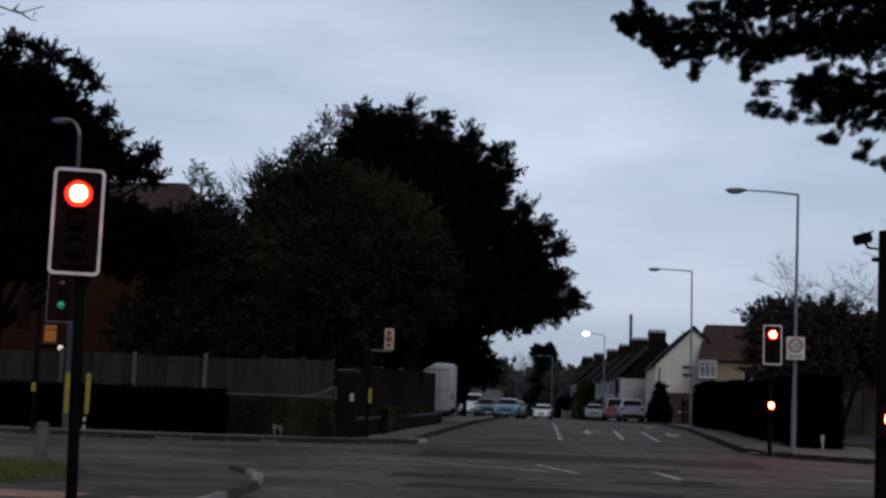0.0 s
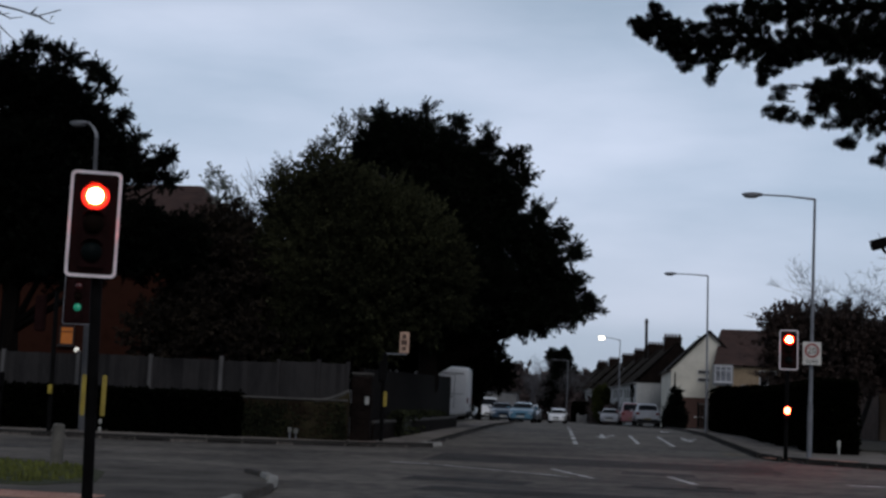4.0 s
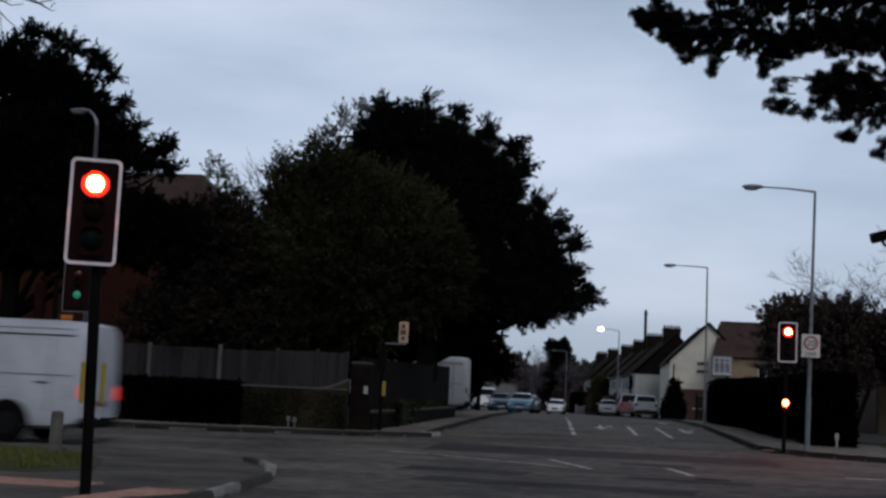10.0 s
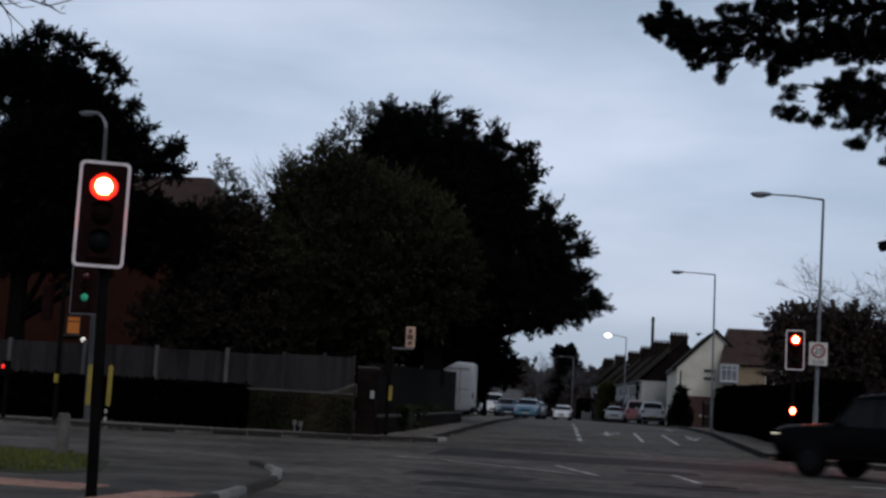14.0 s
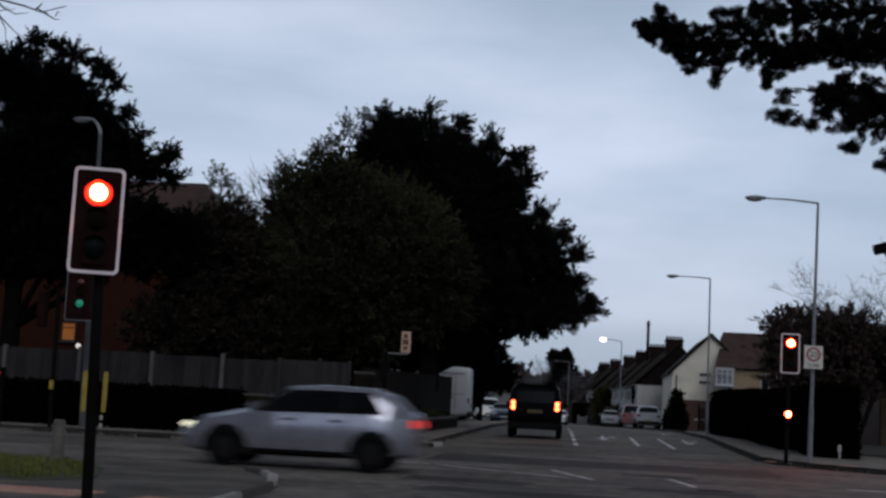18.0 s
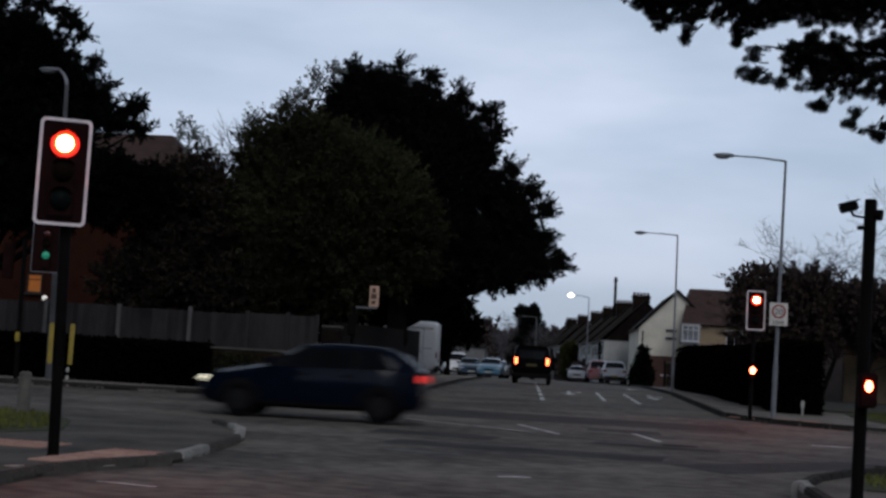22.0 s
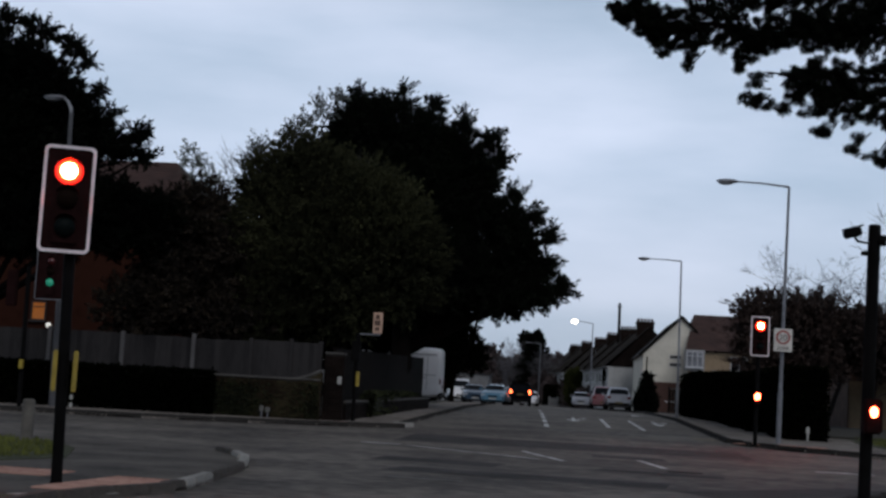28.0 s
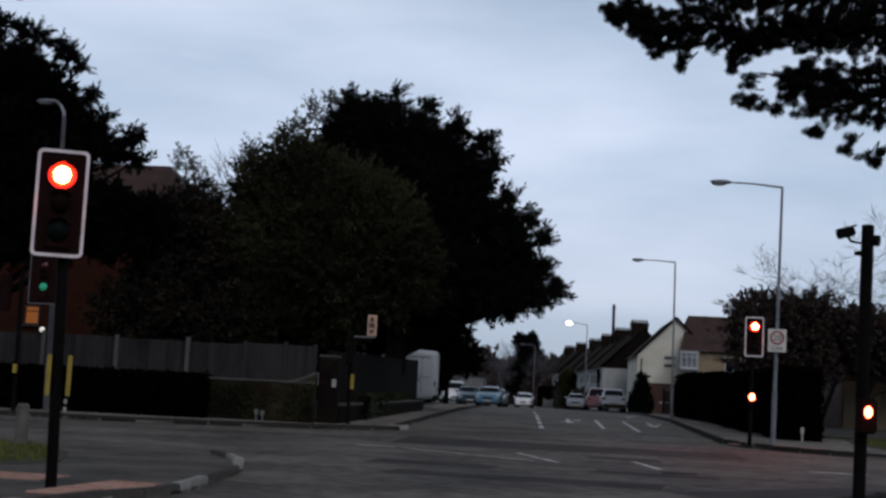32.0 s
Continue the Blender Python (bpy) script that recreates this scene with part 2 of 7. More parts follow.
BARK = mat("bark", (0.004, 0.003, 0.0025), 0.95, spec=0.05, vary=0.4, scale=4, bump=0.8, stretch=(3, 3, 0.6))
TWIG = mat("twig", (0.03, 0.026, 0.025), 0.9, vary=0.4, scale=6)
# Greyed twig colour with haze painted in, for far bare trees.
HAZED_TWIG = mat("hazed_twig", (0.075, 0.07, 0.075), 0.9, vary=0.3, scale=4)
TWIG_RED = mat("reddish_twig", (0.05, 0.026, 0.02), 0.9, vary=0.5, scale=3, island=0.6)
# Far darker than real needles: the crowns' deep shade is put into the colour.
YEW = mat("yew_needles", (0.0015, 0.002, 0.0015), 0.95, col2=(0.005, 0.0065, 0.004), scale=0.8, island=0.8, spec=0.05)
OLIVE = mat("olive_leaf", (0.013, 0.0138, 0.0065), 0.95, col2=(0.056, 0.058, 0.027), scale=0.35, island=0.5, spec=0.1)
BRONZE = mat("bronze_leaf", (0.006, 0.004, 0.003), 0.95, col2=(0.022, 0.016, 0.010), scale=0.6, island=0.9, spec=0.2)
# Far foliage is lightened so that its colour carries the distance haze.
HAZED_WOOD = mat("hazed_leaf", (0.034, 0.026, 0.026), 0.95, col2=(0.078, 0.060, 0.058), scale=0.3, island=0.9, spec=0.1)
GREYLEAF = mat("grey_leaf", (0.08, 0.09, 0.08), 0.85, col2=(0.17, 0.19, 0.17), scale=0.8, island=0.9)
GREYLEAF_DULL = mat("dull_grey_leaf", (0.03, 0.034, 0.032), 0.9, col2=(0.07, 0.078, 0.07), scale=0.8, island=0.9)
# Hedge leaves coloured near black, their deep shade included in the base colour.
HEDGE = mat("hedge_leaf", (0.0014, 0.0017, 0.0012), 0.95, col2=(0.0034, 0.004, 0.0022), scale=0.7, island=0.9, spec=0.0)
HEDGE_BROWN = mat("brown_hedge_leaf", (0.016, 0.012, 0.010), 0.95, col2=(0.042, 0.033, 0.026), scale=0.4, island=0.9, spec=0.05)
HEDGE_MOSS = mat("mossy_leaf", (0.007, 0.0085, 0.004), 0.95, col2=(0.021, 0.025, 0.009), scale=0.7, island=0.9, spec=0.2)
YELLOW_LEAF = mat("yellow_green_leaf", (0.020, 0.023, 0.006), 0.95, col2=(0.055, 0.058, 0.016), scale=0.7, island=0.9, spec=0.1)
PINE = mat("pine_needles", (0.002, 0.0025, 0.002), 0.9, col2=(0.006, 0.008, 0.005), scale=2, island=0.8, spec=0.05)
RUBBER = mat("tyre_rubber", (0.004, 0.004, 0.0045), 0.9, vary=0.3, spec=0.03)
RIM = mat("alloy_rim", (0.009, 0.009, 0.010), 0.65, spec=0.1, vary=0.2)
TRIM_BLACK = mat("black_trim", (0.005, 0.005, 0.0055), 0.75, vary=0.3, spec=0.06)
PLATE_Y = mat("yellow_plate", (0.06, 0.045, 0.010), 0.5, vary=0.1)
PLATE_DULL = mat("dull_plate", (0.11, 0.11, 0.10), 0.6, vary=0.2)
PLATE_W = mat("white_plate", (0.30, 0.30, 0.28), 0.5, vary=0.1)
HEAD_ON = mat("headlamp_lit", (0.9, 0.88, 0.75), 0.2, emit=0.85, emit_col=(1.0, 0.93, 0.66))
HEAD_OFF = mat("headlamp_off", (0.35, 0.37, 0.4), 0.15, vary=0.1)
TAIL_ON = mat("tail_lamp_lit", (0.5, 0.02, 0.015), 0.25, emit=0.6, emit_col=(1.0, 0.06, 0.05))
BRAKE_ON = mat("brake_lamp_lit", (0.8, 0.1, 0.03), 0.25, emit=9.0, emit_col=(1.0, 0.13, 0.04))
TAIL_OFF = mat("tail_lamp_off", (0.10, 0.012, 0.01), 0.25, vary=0.2)
MARKER_ON = mat("amber_marker_lit", (0.9, 0.5, 0.1), 0.3, emit=1.3, emit_col=(1.0, 0.50, 0.10))
P_WHITE = mat("white_car_paint", (0.68, 0.68, 0.69), 0.28, vary=0.08, scale=1.2, coat=0.4)
P_WHITE_D = mat("dirty_white_paint", (0.40, 0.42, 0.46), 0.42, vary=0.18, scale=1.2, coat=0.15)
P_SILVER = mat("silver_car_paint", (0.33, 0.34, 0.40), 0.26, metal=0.75, vary=0.1, coat=0.5)
P_SILVER_D = mat("dull_silver_paint", (0.24, 0.25, 0.275), 0.35, metal=0.4, vary=0.12, coat=0.4)
P_NAVY = mat("navy_car_paint", (0.0012, 0.003, 0.009), 0.2, vary=0.15, spec=0.15)
P_BLACK = mat("black_car_paint", (0.0018, 0.0018, 0.0024), 0.4, vary=0.2, spec=0.05)
P_BLUE = mat("pale_blue_car_paint", (0.06, 0.145, 0.21), 0.3, vary=0.1, coat=0.6)
P_DKBLUE = mat("dark_blue_car_paint", (0.016, 0.035, 0.06), 0.3, vary=0.1, coat=0.6)
P_RED = mat("dull_red_car_paint", (0.13, 0.045, 0.052), 0.35, vary=0.15, coat=0.5)
SIGN_WHITE = mat("sign_white", (0.50, 0.48, 0.44), 0.5, vary=0.15, scale=5)
SIGN_RED = mat("sign_red", (0.24, 0.035, 0.03), 0.5, vary=0.2)
SIGN_DARK = mat("sign_black", (0.02, 0.018, 0.018), 0.5, vary=0.2)
SIGN_ORANGE = mat("sign_faded_orange", (0.42, 0.27, 0.19), 0.6, vary=0.3, scale=6)
LETTER_GREY = mat("grey_lettering", (0.13, 0.13, 0.14), 0.6, vary=0.2)
COACH_RED = mat("coach_red_lettering", (0.26, 0.03, 0.045), 0.4, vary=0.2)
COACH_GOLD = mat("coach_gold_lettering", (0.36, 0.25, 0.05), 0.4, vary=0.2)
WINDOW_LIT = mat("sodium_lit_window", (0.10, 0.045, 0.01), 0.5, emit=0.14, emit_col=(1.0, 0.27, 0.02))
FRAME_DARK = mat("dark_window_frame", (0.010, 0.006, 0.005), 0.6, vary=0.2)
mat("wall_lamp_lit", (0.9, 0.9, 0.85), 0.3, emit=0.45, emit_col=(1.0, 0.95, 0.85))
PORCH_LIT = mat("porch_lamp_lit", (1, 0.8, 0.5), 0.3, emit=2.0, emit_col=(1.0, 0.75, 0.45))


# ---- building helpers ----
def gz(y):
    """Height of the road above the near stop line."""
    return float(np.interp(y, [0, 14, 30, 36, 48, 60, 86, 160, 400], [0, 0, 0.06, 0.14, 0.35, 0.54, 0.62, 0.30, 0.30]))


def link(name, bm, material, parent=None, label="", smooth=False, mats=()):
    me = bpy.data.meshes.new(name)
    bm.normal_update()
    bm.to_mesh(me)
    bm.free()
    me.materials.append(material)
    for m in mats:
        me.materials.append(m)
    if smooth:
        for p in me.polygons:
            p.use_smooth = True
    ob = new(name, me)
    if parent is not None:
        ob.parent = parent
    if label:
        ob["label"] = label
    return ob


def part(name, bm, material, parent, label="", smooth=False):
    return link(name, bm, material, parent, label, smooth)


def thing(name, label, category, m=None, group="", kind=""):
    ob = new(name)
    ob.empty_display_size = 0.3
    if m is not None:
        ob.matrix_basis = m
    return tagged(ob, label, category, group, kind)


def nb():
    return bmesh.new()


def box(bm, c, s, bevel=0.0, m=None):
    r = bmesh.ops.create_cube(bm, size=1, matrix=(m or Matrix()) @ Matrix.Translation(c) @ Matrix.Diagonal((*s, 1)))
    if bevel:
        es = list({e for v in r["verts"] for e in v.link_edges})
        bmesh.ops.bevel(bm, geom=es, offset=bevel, segments=2, affect="EDGES", clamp_overlap=True)
    return bm


def cyl(bm, a, b, r0, r1=None, n=12):
    a, b = Vector(a), Vector(b)
    d = b - a
    m = Matrix.Translation((a + b) / 2) @ d.to_track_quat("Z", "Y").to_matrix().to_4x4()
    bmesh.ops.create_cone(bm, cap_ends=True, segments=n, radius1=r0, radius2=r0 if r1 is None else r1, depth=d.length, matrix=m)
    return bm


def tube(bm, pts, radii, n=6):
    """A bent, tapered tube through the points."""
    rings = []
    pts = [Vector(p) for p in pts]
    for i, p in enumerate(pts):
        d = (pts[min(i + 1, len(pts) - 1)] - pts[max(i - 1, 0)]).normalized()
        q = d.to_track_quat("Z", "Y")
        rings.append([bm.verts.new(p + q @ Vector((math.cos(a) * radii[i], math.sin(a) * radii[i], 0)))
                      for a in (2 * math.pi * k / n for k in range(n))])
    for a, b in zip(rings, rings[1:]):
        for k in range(n):
            bm.faces.new((a[k], a[(k + 1) % n], b[(k + 1) % n], b[k]))
    bm.faces.new(rings[-1])
    bm.faces.new(rings[0][::-1])
    return bm


def slab(bm, outline, top, down=0.3, cuts=(14, 30, 36, 48, 60, 86, 160)):
    """A raised sheet over a plan outline whose top follows the road's rise."""
    vs = [bm.verts.new((x, y, 0)) for x, y in outline]
    f = bm.faces.new(vs)
    for c in cuts:
        bmesh.ops.bisect_plane(bm, geom=bm.verts[:] + bm.edges[:] + bm.faces[:], plane_co=(0, c, 0), plane_no=(0, 1, 0))
    bmesh.ops.triangulate(bm, faces=bm.faces[:])
    bmesh.ops.recalc_face_normals(bm, faces=bm.faces[:])
    if bm.faces[:][0].normal.z < 0:
        bmesh.ops.reverse_faces(bm, faces=bm.faces[:])
    edge = [e for e in bm.edges if e.is_boundary]
    for v in bm.verts:
        v.co.z = gz(v.co.y) + top
    if down:
        r = bmesh.ops.extrude_edge_only(bm, edges=edge)
        for v in r["geom"]:
            if isinstance(v, bmesh.types.BMVert):
                v.co.z -= down
        bmesh.ops.recalc_face_normals(bm, faces=bm.faces[:])
    return bm


def leaves(name, pos, direc, size, material, parent=None, width=0.35, rng=None, label=""):
    """One mesh of many small pointed leaf sprays: two crossed blades to each."""
    rng = rng or np.random.default_rng(3)
    n = len(pos)
    d = direc / np.maximum(np.linalg.norm(direc, axis=1, keepdims=True), 1e-6)
    r = rng.normal(size=(n, 3))
    u = np.cross(d, r)
    u /= np.maximum(np.linalg.norm(u, axis=1, keepdims=True), 1e-6)
    s = size[:, None]
    a = pos
    mid = pos + d * s * 0.5
    tip = pos + d * s
    w = u * s * width * 0.5
    v = np.stack([a, mid + w, tip, mid - w], 1).reshape(-1, 3)
    me = bpy.data.meshes.new(name)
    nf = n
    me.vertices.add(len(v))
    me.vertices.foreach_set("co", v.ravel())
    me.loops.add(nf * 4)
    me.loops.foreach_set("vertex_index", np.arange(nf * 4))
    me.polygons.add(nf)
    me.polygons.foreach_set("loop_start", np.arange(nf) * 4)
    me.polygons.foreach_set("loop_total", np.full(nf, 4))
    me.update()
    me.validate()
    me.materials.append(material)
    ob = new(name, me)
    if parent is not None:
        ob.parent = parent
    if label:
        ob["label"] = label
    return ob


# ---- ground, roads, footways ----
def ground_sheet():
    xs = [-2500, -600, -210, -60, 60, 210, 600, 2500]
    ys = [-2500, -300, -70, 0, 14, 30, 36, 48, 60, 86, 160, 300, 400, 900, 2500]
    bm = nb()
    g = [[bm.verts.new((x, y, gz(y) - 0.06)) for x in xs] for y in ys]
    for j in range(len(ys) - 1):
        for i in range(len(xs) - 1):
            bm.faces.new((g[j][i], g[j][i + 1], g[j + 1][i + 1], g[j + 1][i]))
    tagged(link("ground", bm, SOIL), "dark earth ground reaching the horizon", "ground", kind="structure")


ground_sheet()
bm = nb()
slab(bm, [(-230, 17), (-6, 17), (-6, -70), (6.5, -70), (6.5, 17), (230, 17), (230, 42), (8, 42), (8, 300), (-8, 300), (-8, 42), (-230, 42)], 0.0, 0)
road = tagged(link("road", bm, ASPHALT), "worn grey asphalt junction with patches and faded markings", "road", kind="structure")

# kerb lines of the four corners, from the side road's arm round to the through road
NL = [(-230, 22.9), (-60, 22.9), (-20, 22.7), (-10, 22.5), (-7.0, 22.0)] + [(-6.0, 21.8), (-5.2, 21.2), (-4.72, 20.3), (-4.36, 19.3), (-4.12, 18.2), (-3.98, 17.1), (-3.92, 15.9), (-3.86, 14.9), (-3.83, 14.1), (-3.95, 13.2), (-4.2, 12.5), (-4.38, 11.6), (-4.39, 10.6), (-4.4, 8), (-4.4, -70)]
NR = [(230, 20.2), (60, 20.2), (14, 20.2), (8, 19.9), (5.8, 19.2), (4.5, 18.3), (3.6, 17.0), (2.95, 15.7), (2.55, 14.5), (2.4, 12), (2.35, 6), (2.35, -70)]
FL = [(-230, 33.2), (-60, 33.2), (-18, 33.2), (-10.6, 33.6), (-7.5, 34.7), (-5.6, 35.7), (-4.75, 36.4), (-4.3, 37.3), (-4.28, 42), (-4.1, 60), (-4.3, 86), (-5.5, 120), (-9, 160), (-30, 300)]
FR = [(230, 32.8), (60, 32.8), (16, 33.0), (11, 33.6), (8.4, 34.6), (7.0, 35.8), (5.75, 37.0), (5.05, 38.5), (4.8, 40.3), (4.88, 50), (5.15, 70), (5.3, 86), (4.6, 120), (1.5, 160), (-17, 300)]


def footway(name, line, far, label, top=0.115, material=FOOTWAY):
    bm = nb()
    slab(bm, line + far, top, 0.25)
    return tagged(link(name, bm, material), label, "pavement", kind="structure")


pave_nl = footway("pavement_1", NL, [(-230, -70)], "grey asphalt footway at the rounded near corner", 0.034, FOOTWAY_DARK)
pave_nr = footway("pavement_2", NR, [(230, -70)], "grey asphalt footway beside a grass verge")
pave_fl = footway("pavement_3", FL, [(-230, 300)], "worn pale asphalt footway before the hedge and fence", 0.060, FOOTWAY_PALE)
pave_fr = footway("pavement_4", FR, [(230, 300)], "pale asphalt footway sloping along the side road", 0.060, FOOTWAY_PALE)


def along(line, step):
    """Points at even steps along a plan line, with the heading there."""
    out, rest = [], 0.0
    for (x0, y0), (x1, y1) in zip(line, line[1:]):
        L = math.hypot(x1 - x0, y1 - y0)
        d = rest
        while d < L:
            out.append((x0 + (x1 - x0) * d / L, y0 + (y1 - y0) * d / L, math.atan2(y1 - y0, x1 - x0)))
            d += step
        rest = d - L
    return out


def verge(name, outline, label, material=GRASS, top=0.13):
    bm = nb()
    slab(bm, outline, top, 0.1)
    return tagged(link(name, bm, material), label, "grass verge" if material is GRASS else "paving", kind="structure")


verge("grass_verge_1", [(-60, 22.2), (-8.0, 21.2), (-7.0, 19.5), (-6.35, 17.4), (-6.7, 16.2), (-60, 15.4)], "short damp grass verge round a concrete post", GRASS, 0.045)
verge("grass_verge_2", [(60, 19.7), (7.0, 19.0), (4.6, 17.9), (3.5, 16.2), (3.3, 14.6), (4.3, 14.2), (60, 14.0)], "rough dark grass beside the near signal post")
verge("grass_verge_3", [(60, 36.4), (12.2, 36.6), (9.4, 38.2), (9.2, 43), (9.8, 47.5), (60, 47.5)], "yellowish grass verge before a hedge", GRASS, 0.075)
verge("garden_ground_1", [(-230, 37.2), (-6.6, 38.6), (-6.2, 60), (-7.5, 110), (-14, 160), (-35, 300), (-230, 300)], "dark garden soil behind the fence", SOIL, 0.12)
verge("garden_ground_2", [(230, 47.5), (7.0, 46.5), (7.2, 86), (7, 110), (4.5, 160), (-13, 300), (230, 300)], "dark garden soil behind the hedge", SOIL, 0.12)
verge("verge_patch", [(-7.9, 10.9), (-4.6, 11.2), (-4.5, 11.9), (-7.9, 12.1)], "strip of worn grass at the kerb", GRASS, 0.042)


def grass_blades(name, outline, n, h, seed, label, top=0.125):
    rng = np.random.default_rng(seed)
    xs, ys = [p[0] for p in outline], [p[1] for p in outline]
    pts = []
    while len(pts) < n:
        x, y = rng.uniform(min(xs), max(xs)), rng.uniform(min(ys), max(ys))
        inside = False
        for (x0, y0), (x1, y1) in zip(outline, outline[1:] + outline[:1]):
            if (y0 > y) != (y1 > y) and x < (x1 - x0) * (y - y0) / (y1 - y0) + x0:
                inside = not inside
        if inside:
            pts.append((x, y, gz(y) + top))
    pos = np.array(pts)
    d = rng.normal(0, 0.35, (n, 3))
    d[:, 2] = 1
    ob = leaves(name, pos, d, rng.uniform(0.5, 1.3, n) * h, BLADE, width=0.3, rng=rng)
    tagged(ob, label, "grass", kind="stuff")


grass_blades("grass", [(-13, 21.6), (-8.1, 20.9), (-7.1, 19.4), (-6.5, 17.4), (-6.9, 16.4), (-13, 15.9)], 9000, 0.075, 1, "short green grass blades of the verge", 0.04)
grass_blades("grass", [(8, 19.0), (4.7, 17.7), (3.6, 16.2), (3.4, 14.8), (8, 14.4)], 5000, 0.08, 2, "rough dark grass blades of the verge")
grass_blades("grass", [(20, 36.7), (12.3, 36.8), (9.6, 38.4), (9.4, 43), (10, 47.3), (20, 47.3)], 9000, 0.10, 3, "yellow green grass blades of the verge", 0.07)


# road markings lie flush, a few millimetres proud
def marking(name, quads, label, material=PAINT, lift=0.006, parent=None):
    bm = nb()
    for q in quads:
        bm.faces.new([bm.verts.new((x, y, gz(y) + lift)) for x, y in q])
    ob = link(name, bm, material, road)
    ob["label"] = label
    return ob


def dash(x0, y0, x1, y1, w=0.10):
    d = Vector((x1 - x0, y1 - y0)).normalized()
    n = Vector((-d.y, d.x)) * w / 2
    return [(x0 - n.x, y0 - n.y), (x1 - n.x, y1 - n.y), (x1 + n.x, y1 + n.y), (x0 + n.x, y0 + n.y)]


for y in (43.7, 48.0, 52.3, 56.2, 62, 69):
    marking("centre_dash", [dash(-0.32 - (y - 43.7) * 0.023, y, -0.32 - (y - 40.8) * 0.023, y + 2.9, 0.15)], "white painted centre line dash")
for x, y, n in ((1.75, 46.2, 9.4), (2.86, 45.2, 10.4)):
    marking("lane_dash", [dash(x, y, x - 0.01, y + n, 0.13)], "white painted lane line")
marking("stop_line", [dash(-0.4, 41.8, 4.7, 41.5, 0.22)], "faded white stop line", PAINT_WORN)
for x, y in ((0.62, 50.6), (3.8, 50.6), (3.8, 66)):
    marking("turn_arrow", [dash(x, y + 0.8, x, y + 5.0, 0.14), [(x - 0.3, y + 2.0), (x + 0.3, y + 2.0), (x, y)], [(x + 0.07, y + 3.9), (x + 0.5, y + 3.4), (x + 0.5, y + 4.4)]],
            "white painted turning arrow")
marking("turn_line", [dash(-4.04, 28.24, -3.2, 28.13, 0.26)], "white broken turning line across the junction")
marking("turn_line", [dash(-3.1, 28.0, -0.3, 25.35, 0.13)], "worn white turning line across the junction")
marking("turn_line", [dash(-0.69, 28.4, 0.15, 25.18, 0.12)], "white guide stroke in the junction")
marking("turn_line", [dash(1.63, 27.2, 1.95, 24.6, 0.13)], "white guide stroke in the junction")
marking("guide_line", [dash(4.98, 26.95, 6.12, 27.05, 0.30)], "white guide stroke in the junction")
marking("guide_line", [dash(-0.55, 14.85, -0.2, 14.97, 0.12)], "short worn white stroke")
marking("guide_line", [dash(1.1, 17.5, 2.0, 17.7, 0.1)], "short worn white stroke", PAINT_WORN)
for i in range(9):
    marking("hazard_dash", [dash(-12.4 - i * 6, 27.9, -8.6 - i * 6, 27.8, 0.12)], "worn white hazard line dash", PAINT_WORN)
    marking("hazard_dash", [dash(8.8 + i * 6, 27.9, 11.4 + i * 6, 27.9, 0.2)], "worn white hazard line dash", PAINT)
marking("guide_line", [dash(4.2, 30.2, 6.6, 29.6, 0.1), dash(-8.6, 30.6, -6.2, 30.2, 0.1)], "worn white crossing studs", PAINT_WORN)
marking("guide_line", [dash(-2.2, 18.1, -1.2, 18.0, 0.12)], "short worn white stroke", PAINT_WORN)
marking("guide_line", [dash(-3.85, 11.5, -3.3, 11.35, 0.08)], "short worn white stroke", PAINT)
for q in ([(-2.5, 19.5), (1.5, 18.9), (1.7, 20.2), (-2.3, 20.6)], [(0.6, 22.6), (2.7, 22.2), (2.8, 23.0), (0.8, 23.4)], [(2.2, 17.4), (5.5, 21.4), (4.5, 21.8), (1.6, 18.6)],
          [(-3.6, 30.2), (4.4, 30.6), (4.4, 33.6), (-3.5, 34.0)], [(0.7, 27.6), (2.2, 27.4), (2.2, 28.6), (0.8, 28.8)], [(-3.0, 22.2), (-1.0, 21.8), (-0.8, 23.0), (-2.9, 23.4)]):
    marking("repair_patch", [q], "darker asphalt repair patch", ASPHALT_PATCH, 0.004)
marking("kerb_line", [dash(4.35, 40.0, 4.62, 62, 0.7)], "pale sandy worn channel along the kerb", CHANNEL, 0.005)
marking("drain_cover", [[(1.9, 23.4), (2.5, 23.4), (2.5, 23.9), (1.9, 23.9)]], "dark iron drain cover", BLACK_POST, 0.007)


# ---- fences, hedges, walls on the far corner ----
FENCE_Y, FENCE_TOP = 37.9, 2.40


def fence_run():
    f = thing("panel_fence", "grey boarded fence with pale concrete posts above a hedge", "fence")
    posts = [-25.6, -23.45, -21.3, -19.05, -16.85, -14.6, -12.45, -10.38, -8.72, -7.56, -6.72]
    rng = random.Random(4)
    for i, x in enumerate(posts):
        bm = nb()
        box(bm, (x, FENCE_Y - 0.02, 1.24), (0.11, 0.12, 2.36 + (0.06 if i % 2 else 0)), 0.012)
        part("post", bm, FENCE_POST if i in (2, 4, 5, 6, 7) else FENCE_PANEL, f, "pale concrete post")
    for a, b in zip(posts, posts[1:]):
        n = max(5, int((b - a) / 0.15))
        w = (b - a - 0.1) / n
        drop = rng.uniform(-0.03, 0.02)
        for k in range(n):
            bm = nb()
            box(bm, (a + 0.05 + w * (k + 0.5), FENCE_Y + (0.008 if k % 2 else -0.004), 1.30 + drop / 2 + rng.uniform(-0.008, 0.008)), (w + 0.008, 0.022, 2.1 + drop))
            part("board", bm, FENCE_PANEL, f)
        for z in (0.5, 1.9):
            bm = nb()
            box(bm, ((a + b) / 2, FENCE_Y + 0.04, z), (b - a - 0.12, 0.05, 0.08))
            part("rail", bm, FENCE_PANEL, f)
    return f


fence_run()


